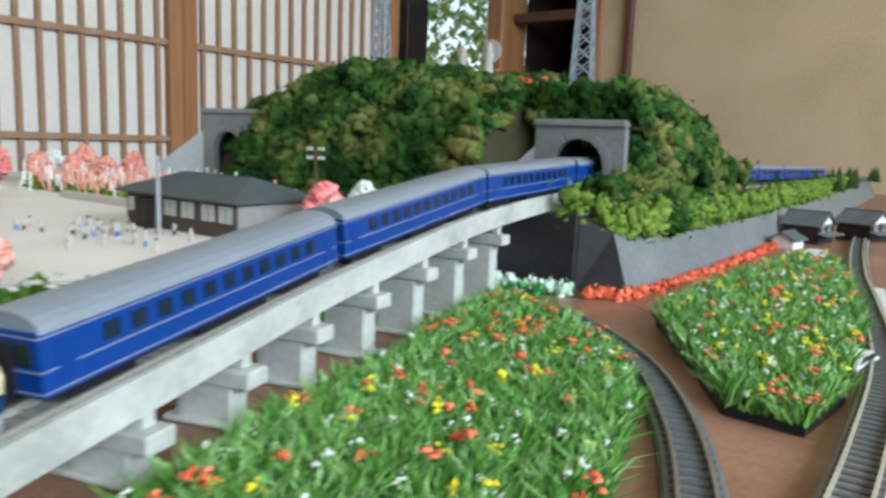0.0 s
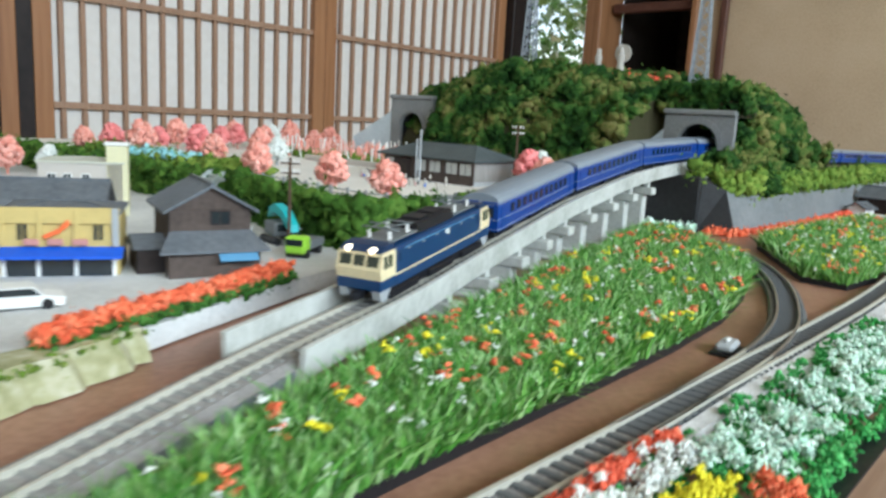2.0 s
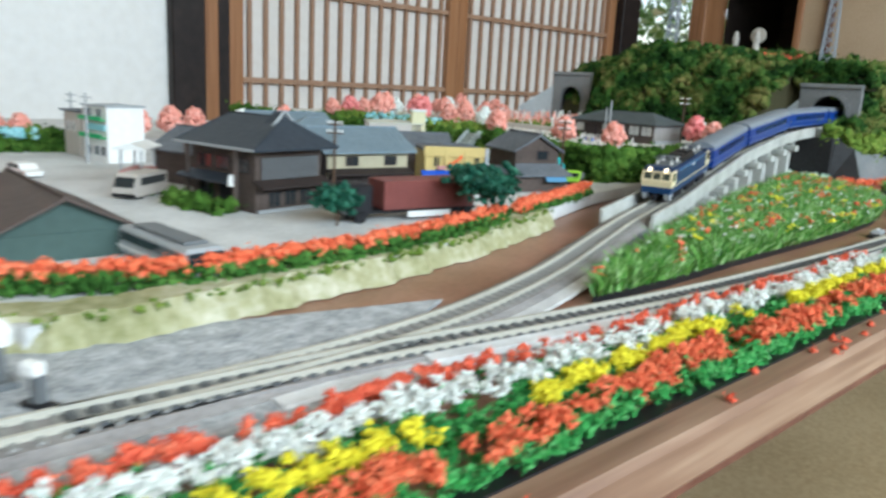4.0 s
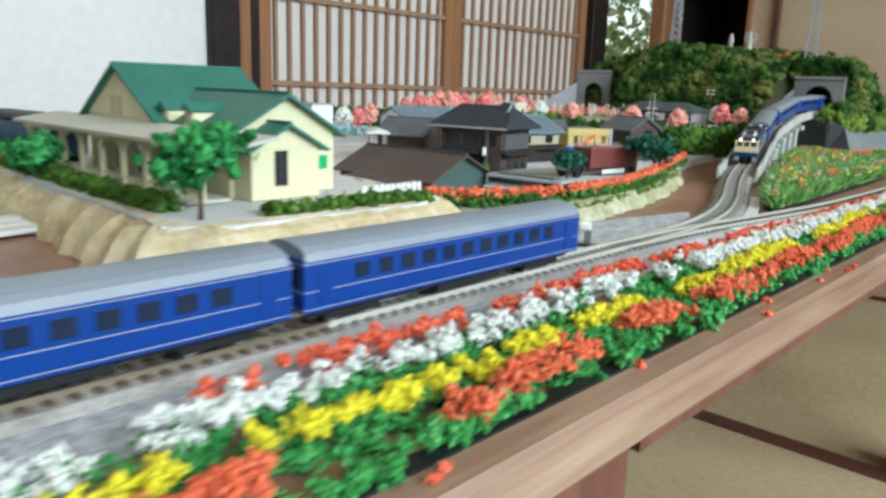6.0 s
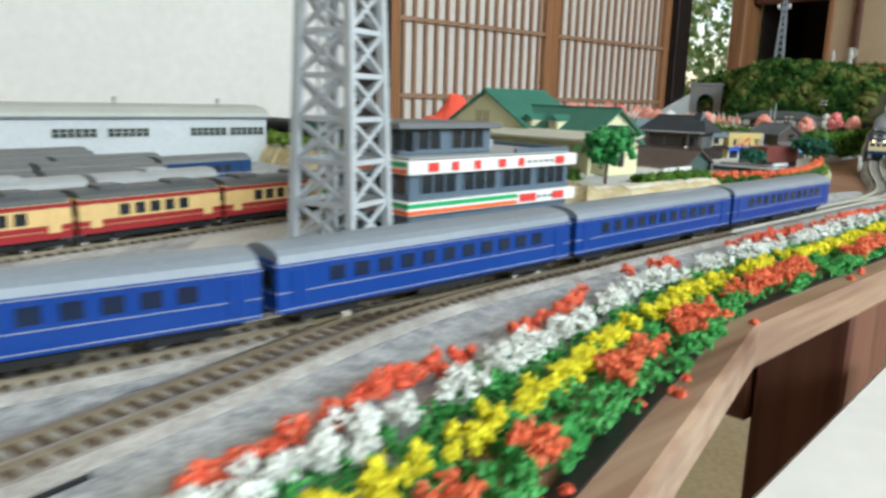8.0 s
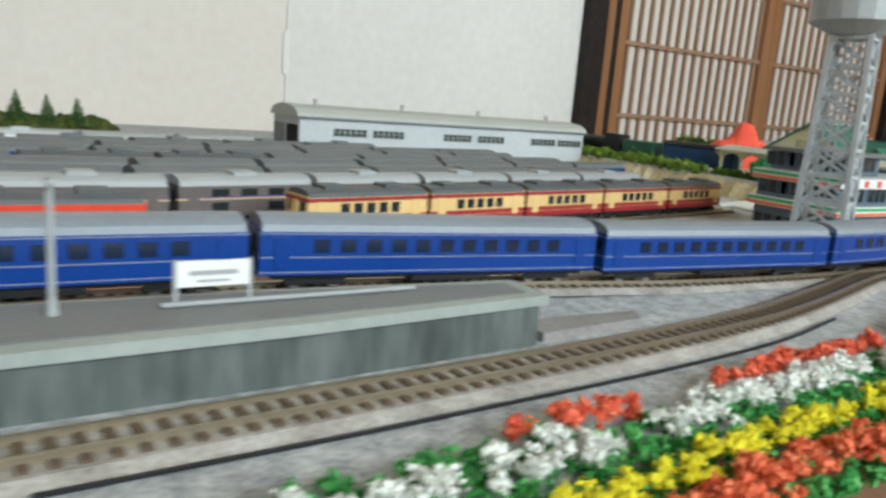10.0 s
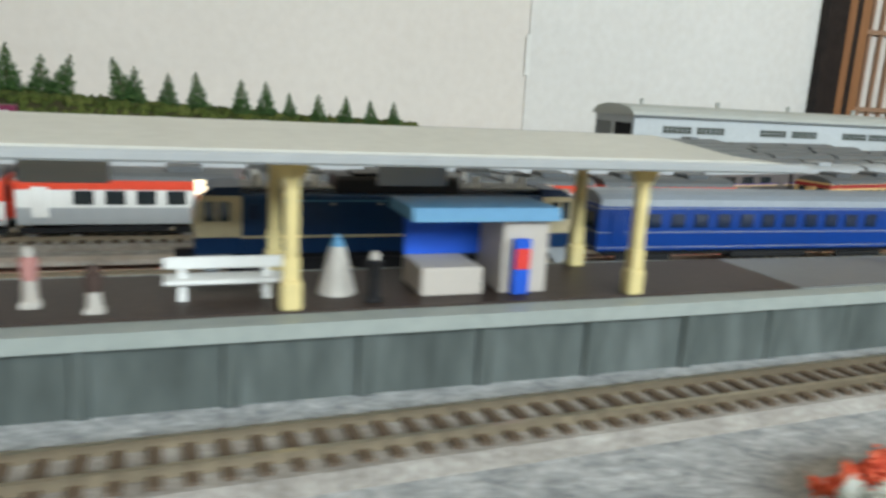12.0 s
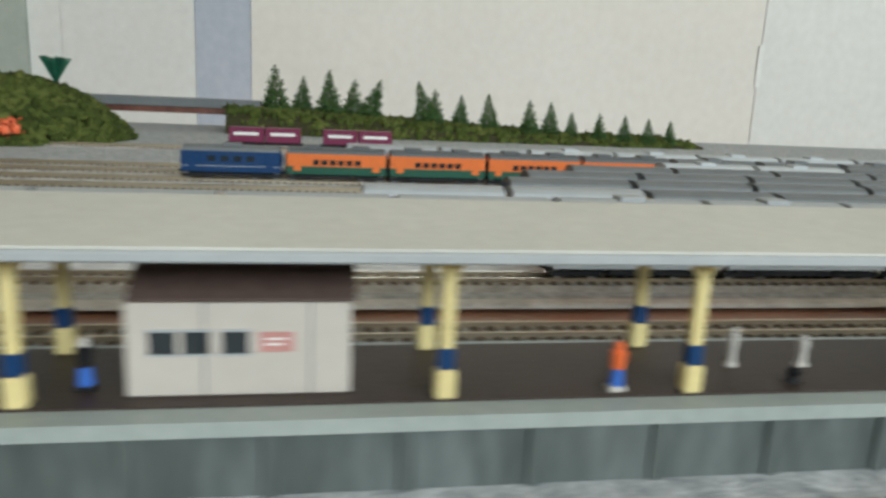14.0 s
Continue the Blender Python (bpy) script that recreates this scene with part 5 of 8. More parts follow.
    part("roof_vent", MB().box(-0.012, -0.0045, zt + 0.0042, -0.002, 0.0045, zt + 0.005, 0.0003).box(0.002, -0.0045, zt + 0.0042, 0.012, 0.0045, zt + 0.005, 0.0003), LOCO_BLACK, t)
    part("stripe", MB().box(-L / 2 + 0.0114, -h - 0.0002, 0.0105, L / 2 - 0.0114, h + 0.0002, 0.0111), LOCO_CREAM, t, "thin cream waist line")
    part("gutter", MB().box(-L / 2 + 0.018, -h - 0.00025, 0.0196, L / 2 - 0.018, h + 0.00025, 0.0199), AWNING_LT, t)
    for lx in (-0.03735, 0.03735):
        part("side_louvre", MB().box(lx - 0.00115, -h - 0.0002, 0.0152, lx + 0.00115, h + 0.0002, 0.0188), LOCO_TOP, t)
    lamp = part("side_lamp", MB().box(-0.0005, -h - 0.0004, 0.0187, 0.0005, h + 0.0004, 0.0193), LIGHTGREY, t)
    repeat(lamp, [(x, 0, 0) for x in (-0.03, -0.018, -0.006, 0.006, 0.018, 0.03)], "side_lamp")
    part("emblem", MB().box(-0.0052, -h - 0.0003, 0.0176, -0.0026, h + 0.0003, 0.0192).box(-0.006, -h - 0.0003, 0.017, -0.0042, h + 0.0003, 0.0178), WHITE, t, "plain white emblem shape")
    part("lower_skirt", MB().box(-L / 2 + 0.011, -h + 0.0015, 0.0022, L / 2 - 0.011, h - 0.0015, 0.0068, 0.0005), LOCO_BLACK, t)
    for x in (-0.032, 0.0, 0.032):
        b = MB().box(-0.0115, -h + 0.0002, 0.0018, 0.0115, -h + 0.0016, 0.005, 0.0004).box(-0.0115, h - 0.0016, 0.0018, 0.0115, h - 0.0002, 0.005, 0.0004)
        bg = part("bogie", b, LOCO_BLACK, t)
        bg.location = (x, 0, 0)
        for dx in (-0.0075, 0.0075):
            part("wheelset", MB().cyl((dx, -0.0055, 0.0033), (dx, -0.0045, 0.0033), 0.0033, n=12).cyl((dx, -0.0046, 0.0033), (dx, 0.0046, 0.0033), 0.0006, n=6).cyl((dx, 0.0045, 0.0033), (dx, 0.0055, 0.0033), 0.0033, n=12), CARGREY, bg)
    return t


def seat(path, s, half):
    """The pose of a car on a path, its bogies at s - half and s + half."""
    a, _ = along(path, s - half)
    b, _ = along(path, s + half)
    d = (b - a).normalized()
    m = d.to_track_quat("X", "Z").to_matrix().to_4x4()
    m.translation = (a + b) / 2 + Vector((0, 0, RAILTOP))
    return m


def at_y(path, y):
    """Length of the path where it passes y."""
    s = 0
    for a, b in zip(path, path[1:]):
        l = (b - a).length
        if (a.y - y) * (b.y - y) <= 0:
            return s + l * (a.y - y) / (a.y - b.y)
        s += l
    return s


LOCO = locomotive()
BLUE = coach("blue sleeping coach with silver lines and grey roof", COACH_BLUE, COACH_ROOF, 0.13, [(0.0112, 0.0114, LIGHTGREY), (0.0188, 0.019, LIGHTGREY), (0.0063, 0.0065, LIGHTGREY)], (0.0128, 0.0172, 11, 0.0052), COACH_GLASS, roof_rise=0.0046, group="blue sleeping coaches")
spare_l, spare_c = True, True
for front, cars, size in ((0.03, 5, 1.0), (-1.31, 6, 1.08)):
    s = at_y(PATH_B, front)
    m = seat(PATH_B, s - 0.055 * size, 0.035) @ Matrix.Diagonal((size, size, size, 1))
    if spare_l:
        LOCO.matrix_basis = m
        spare_l = False
    else:
        copy_thing(LOCO, m)
    s -= 0.1125 * size
    for k in range(cars):
        if s - 0.12 < 0.001:
            break
        m = seat(PATH_B, s - 0.067, 0.045)
        if spare_c:
            BLUE.matrix_basis = m
            spare_c = False
        else:
            copy_thing(BLUE, m)
        s -= 0.134
for k in range(4):
    copy_thing(BLUE, seat(TAIL, 0.3 + 0.134 * k, 0.045))

# trains of the yard


def yard_path(x0):
    return spline([(x0, -2.2, 0.0025), (x0, -1.3, 0.0025), (x0, -1.08, 0.0025), (x0 - 0.012, -1.0, 0.0025), (x0 - 0.036, -0.86, 0.0025), (x0 - 0.068, -0.66, 0.0025), (x0 - 0.09, -0.54, 0.0025)], 0.02)


SHORT = 0.069
RED_CREAM = coach("short red and cream electric railcar with grey roof", TRAIN_CREAM, CAR_ROOF_DK, SHORT, [(0.0083, 0.0085, TRAIN_CREAM)], (0.0118, 0.0168, 5, 0.0048), None, TRAIN_RED, TRAIN_RED, aircon=2, roof_rise=0.0036, group="red and cream railcars", cab=True)
ORANGE_WHITE = coach("short white diesel railcar with an orange red upper band", WHITE, CAR_ROOF_DK, SHORT, [(0.0168, 0.0199, TRAIN_ORANGE)], (0.0118, 0.0165, 4, 0.0062), None, None, LIGHTGREY, WHITE, 2, 0.0036, "orange and white railcars", cab=True)
ORANGE_NOSE = coach("short orange red diesel railcar with a white wedge", TRAIN_ORANGE, CAR_ROOF_DK, SHORT, [(0.0052, 0.0066, LIGHTGREY)], (0.0118, 0.0165, 5, 0.0052), None, None, None, TRAIN_ORANGE, 2, 0.0036, "orange and white railcars", cab=True)
for side in (-1, 1):
    y_in, y_out = sorted((side * 0.0095, side * 0.0099))
    part("white_wedge", MB().prism([(-SHORT / 2, 0.0068), (0.024, 0.0068), (0.004, 0.0112), (-SHORT / 2, 0.0128)], y_in, y_out, "y"), WHITE, ORANGE_NOSE, "white sloping side panel")
BRONZE = coach("short bronze grey sleeping coach with purple line", TRAIN_BRONZE, LIGHTGREY, SHORT, [(0.0138, 0.0144, PURPLE), (0.0132, 0.0138, TRAIN_CREAM)], (0.0146, 0.0182, 3, 0.0085), None, None, None, None, 1, 0.0046, "bronze sleeping coaches")
part("lower_window", MB().box(-0.0185, -0.0099, 0.0078, -0.0105, 0.0099, 0.0118).box(0.0105, -0.0099, 0.0078, 0.0185, 0.0099, 0.0118), GLASS_DK, BRONZE, "dark lower deck window")
GREY_BLUE = coach("short grey roofed blue coach stabled in the yard", LOCO_BLUE, MIDGREY, SHORT, [(0.011, 0.0116, LIGHTGREY)], (0.0128, 0.0168, 5, 0.005), None, aircon=0, roof_rise=0.0044, group="stabled blue coaches")
GREY_CREAM = coach("short cream and blue express car with grey roof", TRAIN_CREAM, MIDGREY, SHORT, [(0.0052, 0.0092, LOCO_BLUE)], (0.0128, 0.0168, 5, 0.005), None, aircon=0, roof_rise=0.004, group="stabled express cars")
TANGERINE = coach("short tangerine and green car with grey roof", TRAIN_TANG, CAR_ROOF_DK, SHORT, [(0.0162, 0.0196, TRAIN_TANG)], (0.0118, 0.0155, 6, 0.0042), None, None, TRAIN_GREEN, None, 2, 0.004, "tangerine suburban cars")
SILVER_CAR = coach("short silver suburban car with pale roof", SILVER, LIGHTGREY, SHORT, [(0.011, 0.0122, COACH_BLUE)], (0.0128, 0.0168, 5, 0.0055), None, aircon=0, roof_rise=0.0042, group="silver suburban cars")
WHITE_CAR = coach("short white express car with pale roof", WHITE, SHED, SHORT, [(0.0085, 0.0105, LOCO_BLUE)], (0.0128, 0.0162, 5, 0.006), None, aircon=1, roof_rise=0.004, group="white express cars")
used = set()


def stable(x0, y_first, models, step=0.0722):
    """Cars on a yard line from y_first towards the hill."""
    p = yard_path(x0)
    s = at_y(p, y_first)
    for k, mdl in enumerate(models):
        m = seat(p, s + 0.035 + step * k, 0.024)
        if mdl is ORANGE_NOSE and k == 0:
            m = m @ Matrix.Rotation(math.pi, 4, "Z")
        if mdl.name in used:
            copy_thing(mdl, m)
        else:
            mdl.matrix_basis = m
            used.add(mdl.name)


stable(0.162, -1.006, [RED_CREAM] * 5)
stable(0.164, -1.432, [ORANGE_NOSE] + [ORANGE_WHITE] * 3 + [ORANGE_NOSE])
stable(0.164, -1.96, [ORANGE_WHITE, RED_CREAM, RED_CREAM])
stable(0.118, -1.92, [SILVER_CAR] * 7 + [BRONZE] * 10)
stable(0.082, -1.5, [SILVER_CAR, SILVER_CAR, GREY_CREAM, GREY_CREAM] + [GREY_BLUE] * 3 + [GREY_CREAM] * 4)
stable(0.046, -1.42, [GREY_BLUE] * 11)
stable(0.01, -1.4, [GREY_BLUE] * 3 + [GREY_CREAM, TANGERINE, TANGERINE] + [GREY_BLUE] * 3 + [GREY_CREAM])
stable(-0.026, -1.36, [GREY_BLUE] * 4 + [GREY_CREAM] * 2 + [GREY_BLUE] * 3)
stable(-0.062, -1.28, [WHITE_CAR, WHITE_CAR] + [GREY_BLUE] * 4 + [GREY_CREAM] * 2)
SHORT_BLUE = coach("short dark blue electric engine with silver line", LOCO_BLUE, MIDGREY, 0.066, [(0.0092, 0.0097, LIGHTGREY)], (0.0128, 0.0165, 4, 0.005), None, aircon=1, roof_rise=0.0038, group="short blue cars", cab=True)
stable(-0.1, -1.615, [SHORT_BLUE] + [TANGERINE] * 4 + [SHORT_BLUE] * 6)
stable(-0.14, -1.5, [SILVER_CAR] * 2 + [WHITE_CAR] * 4 + [SILVER_CAR] * 2)
for x0, y0, y1 in ((0.163, -2.2, -0.6), (0.118, -2.2, -0.62), (0.082, -2.2, -0.62), (0.046, -2.2, -0.62), (0.01, -2.2, -0.64), (-0.026, -2.2, -0.66), (-0.062, -2.2, -0.8), (-0.1, -2.2, -0.9), (-0.14, -2.2, -0.95)):
    track([p for p in yard_path(x0) if y0 < p.y < y1], "storage line on grey gravel in the train yard")
for x0, w0, w1 in ((0.163, 0.0235, 0.032), (0.163, -0.0265, -0.0155)):
    structure("gravel_strip", MB().sweep([p for p in yard_path(x0) if p.y < -0.99], [(w1, -0.0011), (w1 - 0.001, 0.0003), (w0 + 0.001, 0.0003), (w0, -0.0011)]), ROADBED_LT, "white loose ballast between the storage lines", "gravel")
WAGON = thing("goods_wagon", "maroon container wagon at the back of the yard", "wagon", group="maroon wagons")
part("container", MB().box(-0.017, -0.0082, 0.006, 0.017, 0.0082, 0.0205, 0.0006), MAROON, WAGON)
part("container", MB().box(0.0185, -0.0082, 0.006, 0.0525, 0.0082, 0.0205, 0.0006), MAROON, WAGON)
part("label_band", MB().box(-0.012, -0.0085, 0.013, 0.012, 0.0085, 0.016).box(0.0235, -0.0085, 0.013, 0.0475, 0.0085, 0.016), WHITE, WAGON, "white plain band")
part("flat_bed", MB().box(-0.02, -0.0085, 0.0035, 0.055, 0.0085, 0.0058, 0.0004), CARGREY, WAGON)
part("axles", MB().cyl((-0.012, -0.006, 0.0028), (-0.012, 0.006, 0.0028), 0.0028, n=10).cyl((0.047, -0.006, 0.0028), (0.047, 0.006, 0.0028), 0.0028, n=10), CARGREY, WAGON)
WAGON.matrix_basis = pose(-0.33, -1.592, 0.0053, 0, 0, 90)
copy_thing(WAGON, pose(-0.33, -1.5, 0.0053, 0, 0, 90))
track([Vector((-0.33, -2.2 + 0.02 * i, 0.0025)) for i in range(50)], "far storage line behind the train yard")
track([Vector((-0.176, -2.2 + 0.02 * i, 0.0025)) for i in range(58)], "rearmost storage line of the train yard")

# ---- station ----
PX0, PX1, PZ = 0.2715, 0.311, 0.0178
pf = thing("station_platform", "grey island platform with ribbed concrete walls", "platform")
poly = [(0.284, -0.982), (0.303, -0.982), (PX1 - 0.003, -1.06), (PX1, -1.2), (PX1, -2.2), (PX0, -2.2), (PX0, -1.2), (0.2765, -1.06)]
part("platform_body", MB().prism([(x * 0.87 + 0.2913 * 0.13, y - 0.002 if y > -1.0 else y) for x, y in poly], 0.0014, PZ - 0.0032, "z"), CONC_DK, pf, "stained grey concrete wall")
part("platform_slab", MB().prism(poly, PZ - 0.0032, PZ - 0.0002, "z"), PLAT_EDGE, pf, "pale green grey edge slab")
# grey paints the sheen on the open platform end; brown asphalt follows under the canopy
inner = [(0.288, -0.988), (0.299, -0.988), (PX1 - 0.0085, -1.06), (PX1 - 0.006, -1.165), (PX0 + 0.003, -1.165), (0.2795, -1.06)]
part("grey_surface", MB().prism(inner, PZ - 0.0002, PZ + 0.0002, "z"), PLAT_GREY, pf, "bare grey surface")
part("asphalt", MB().box(PX0 + 0.003, -2.2, PZ - 0.0002, PX1 - 0.006, -1.1655, PZ + 0.0003), PLAT_TOP, pf, "dark brown glossy asphalt")
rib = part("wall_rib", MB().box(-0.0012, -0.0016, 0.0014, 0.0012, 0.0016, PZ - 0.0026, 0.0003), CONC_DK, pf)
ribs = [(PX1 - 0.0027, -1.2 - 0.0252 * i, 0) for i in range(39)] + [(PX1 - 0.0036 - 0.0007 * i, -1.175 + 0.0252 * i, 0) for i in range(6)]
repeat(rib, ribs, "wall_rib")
groove = part("wall_panel", MB().box(-0.0003, -0.0004, 0.002, 0.0003, 0.0004, PZ - 0.003), MIDGREY, pf)
repeat(groove, [(PX1 - 0.0033, -1.2 - 0.0036 * i, 0) for i in range(130)], "wall_panel")
part("edge_step", MB().box(0.287, -1.09, PZ + 0.0003, 0.2885, -1.02, PZ + 0.0014, 0.0003), LIGHTGREY, pf, "low light strip on the platform's end")
ramp = solid("end_ramp", MB().prism([(0.286, -0.98), (0.3, -0.98), (0.297, -0.935), (0.289, -0.93)], 0.0014, 0.0045, "z"), GRAVEL_DK, "low grey ramp of gravel at the platform's end", "ramp")

CY0 = -1.178
cn = thing("platform_canopy", "long pale grey canopy on cream pillars over the platform", "canopy")
prof = [(0.2585, 0.0478), (0.2585, 0.0492), (0.2745, 0.0522), (0.2775, 0.0522), (0.3125, 0.0494), (0.3125, 0.0474), (0.3105, 0.0474), (0.3105, 0.0480), (0.2775, 0.0506), (0.2745, 0.0506)]
part("canopy_roof", MB().prism(prof, CY0 - 0.014, -2.2, "y"), CANOPY, cn, "pale grey ribbed roof")
part("canopy_end", MB().add([(0.2585, CY0 - 0.014, 0.0492), (0.2745, CY0 - 0.014, 0.0522), (0.2775, CY0 - 0.014, 0.0522), (0.3125, CY0 - 0.014, 0.0494), (0.3125, CY0, 0.0486), (0.2585, CY0, 0.0486), (0.3125, CY0, 0.0474), (0.2585, CY0, 0.0474), (0.3125, CY0 - 0.014, 0.0474), (0.2585, CY0 - 0.014, 0.0474)],
                            [(0, 1, 2, 3, 4, 5), (4, 6, 7, 5), (3, 8, 6, 4), (0, 5, 7, 9), (6, 8, 9, 7)]), CANOPY, cn)
part("gutter", MB().box(0.3126, -2.2, 0.0470, 0.3142, CY0, 0.0490, 0.0004), LIGHTGREY, cn)
PYS = [-1.213, -1.2895, -1.3665, -1.444, -1.495, -1.5715, -1.648, -1.7245, -1.801, -1.8775]
for y in PYS:
    for x in (0.3035, 0.277):
        pl = part("pillar", MB().box(x - 0.0012, y - 0.0013, PZ + 0.0003, x + 0.0012, y + 0.0013, 0.0482, 0.0003), PILLAR, cn, "cream steel pillar")
        part("pillar_base", MB().box(x - 0.0019, y - 0.002, PZ + 0.0003, x + 0.0019, y + 0.002, PZ + 0.0062, 0.0005), PILLAR, pl)
        part("pillar_band", MB().box(x - 0.0014, y - 0.0015, PZ + 0.0063, x + 0.0014, y + 0.0015, PZ + 0.0105), LOCO_BLUE if y < -1.4 else PILLAR, pl)
        part("bracket", MB().prism([(y - 0.0013, 0.0425), (y + 0.0013, 0.0425), (y + 0.005, 0.0482), (y - 0.005, 0.0482)], x - 0.0008, x + 0.0008, "x"), PILLAR, pl)
    part("cross_beam", MB().box(0.2655, y - 0.0012, 0.0468, 0.3095, y + 0.0012, 0.0480), PILLAR, cn)
for y in (-1.26, -1.33, -1.41, -1.53, -1.6):
    part("hanging_sign", MB().box(0.2835, y - 0.008, 0.0395, 0.2845, y + 0.008, 0.0452, 0.0002).box(0.2838, y - 0.005, 0.0452, 0.2842, y - 0.0045, 0.0502).box(0.2838, y + 0.0045, 0.0452, 0.2842, y + 0.005, 0.0502), LIGHTGREY, cn, "grey hanging sign board")


def on_platform(name, label, category, x, y, rz=0, group=""):
    return thing(name, label, category, x, y, PZ + 0.0003, rz, group)


k = on_platform("station_kiosk", "small white platform kiosk with a blue roof", "kiosk", 0.2925, -1.2475)
part("counter", MB().box(-0.007, -0.0145, 0, 0.007, -0.0005, 0.0062, 0.0004), HUT, k)
part("back_wall", MB().box(-0.0072, -0.0145, 0.0063, -0.006, 0.0145, 0.016), AWNING, k, "blue inside wall")
part("end_wall", MB().box(-0.0072, 0.0035, 0, 0.0072, 0.0145, 0.0165, 0.0004), HUT, k)
part("kiosk_roof", MB().prism([(-0.0095, 0.0165), (0.0095, 0.0165), (0.0085, 0.0192), (-0.0085, 0.0192)], -0.0175, 0.016, "y"), AWNING_LT, k, "light blue roof")
part("vending_machine", MB().box(0.0073, 0.0055, 0.0002, 0.0092, 0.0095, 0.0125, 0.0003), AWNING, k, "blue drink machine")
part("machine_front", MB().box(0.0088, 0.0058, 0.006, 0.0094, 0.0092, 0.0105), SIGN_RED, k, "red machine panel")
h = on_platform("waiting_hut", "beige platform hut with brown roof and dark windows", "hut", 0.2925, -1.5335)
part("hut_wall", MB().box(-0.0085, -0.0205, 0, 0.0085, 0.0205, 0.0188, 0.0004), HUT, h)
part("hut_roof", MB().prism([(-0.0085, 0.0189), (0.0098, 0.0189), (0.0098, 0.0195), (0.002, 0.0238), (-0.0085, 0.0238)], -0.0195, 0.0212, "y"), HUT_ROOF, h, "dark brown roof")
for y in (-0.0138, -0.0078, -0.0008):
    w_ = part("hut_window", MB().box(0.0083, y - 0.0024, 0.0085, 0.0087, y + 0.0024, 0.0128), GLASS_DK, h)
    part("window_frame", MB().box(0.0084, y - 0.0028, 0.0128, 0.0089, y + 0.0028, 0.0132).box(0.0084, y - 0.0028, 0.0081, 0.0089, y + 0.0028, 0.0085), LIGHTGREY, w_)
part("notice", MB().box(0.0084, 0.0035, 0.0088, 0.0088, 0.0098, 0.0126).box(0.0085, 0.0042, 0.0094, 0.0089, 0.0091, 0.012), PLASTIC_PINK, h, "pale red and white notice board")
part("notice_bars", MB().box(0.0087, 0.0048, 0.0112, 0.009, 0.0085, 0.0116).box(0.0087, 0.0048, 0.0101, 0.009, 0.0078, 0.0105), WHITE, h)
part("door_seam", MB().box(0.0084, -0.0066, 0.0004, 0.0087, -0.0063, 0.0186).box(0.0084, 0.0128, 0.0004, 0.0087, 0.0131, 0.0186), MIDGREY, h)


def bench(x, y, label, back):
    b = on_platform("platform_bench", label, "bench", x, y, 0, "platform benches")
    part("seat", MB().box(-0.0035, -0.0115, 0.0032, 0.0035, 0.0115, 0.0042, 0.0003), WHITE, b)
    part("backrest", MB().box(-0.0006, -0.0115, 0.0058, 0.0006, 0.0115, 0.0082, 0.0003), back, b)
    lg = part("leg", MB().prism([(-0.003, 0), (-0.0022, 0), (0.0006, 0.006), (-0.0006, 0.006)], -0.0007, 0.0007, "y").prism([(0.003, 0), (0.0022, 0), (-0.0006, 0.006), (0.0006, 0.006)], -0.0007, 0.0007, "y"), WHITE, b)
    repeat(lg, [(0, -0.008, 0), (0, 0.008, 0)], "leg")
    return b


bench(0.2935, -1.357, "white platform bench with a yellow backrest", BENCH_YEL)
bench(0.2925, -1.301, "white platform bench with a white backrest", WHITE)
bench(0.290, -1.60, "white platform bench near the hut", WHITE)


def figurine(x, y, label, colours, hgt=0.0115, z=None, w=0.0017):
    """A plain little painted figure, one mesh."""
    mb = MB()
    mb.box(-w * 0.8, -w, 0, w * 0.8, w, hgt * 0.12, 0.0002)
    mb.cyl((0, 0, hgt * 0.1), (0, 0, hgt * 0.48), w * 0.85, w * 0.7, 8)
    mb.cyl((0, 0, hgt * 0.46), (0, 0, hgt * 0.8), w * 0.75, w, 8)
    mb.cyl((0, 0, hgt * 0.8), (0, 0, hgt * 0.86), w * 0.9, w * 0.4, 8)
    mb.cyl((0, 0, hgt * 0.84), (0, 0, hgt * 0.93), w * 0.6, w * 0.62, 8)
    mb.cyl((0, 0, hgt * 0.93), (0, 0, hgt), w * 0.62, w * 0.3, 8)
    ob = part("figurine", mb, colours[0])
    me = ob.data
    for c in colours[1:]:
        me.materials.append(c)
    for p in me.polygons:
        f = p.center.z / hgt
        p.material_index = min(len(colours) - 1, 0 if f < 0.13 else 1 if f < 0.47 else 2 if f < 0.84 else 3)
    ob.location = (x, y, PZ + 0.0003 if z is None else z)
    return tagged(ob, label, "figurine", "painted figurines")


W_, B_, P_, D_ = STATUE_WHITE, PLASTIC_BLUE, PLASTIC_PINK, BLACK
figurine(0.2955, -1.335, "painted platform figure in pink over grey", [W_, HUT, P_, W_])
figurine(0.3005, -1.324, "small painted figure in brown", [W_, W_, HUT_ROOF, HUT_ROOF], 0.009)
figurine(0.303, -1.391, "painted figure in blue on a white stand", [W_, B_, B_, W_], 0.010)
figurine(0.3025, -1.4595, "painted figure in orange and blue", [W_, B_, SIGN_ORANGE, SIGN_ORANGE], 0.0105)
figurine(0.301, -1.2725, "dark painted figure beside the kiosk", [D_, D_, D_, W_], 0.0105)
figurine(0.291, -1.4275, "white figure stand on the platform", [W_, W_, W_, W_], 0.0095, w=0.0012)
figurine(0.2915, -1.4105, "white bent figure on the platform", [W_, W_, W_, W_], 0.0075, w=0.0014)
figurine(0.2953, -1.3795, "white little pedestal figure", [W_, W_, W_, W_], 0.012, w=0.0013)
figurine(0.3005, -1.4185, "dark low bundle figure", [D_, D_, D_, D_], 0.0035)
figurine(0.299, -1.3485, "dark painted figure near the pillar", [D_, D_, MIDGREY, W_], 0.0095)
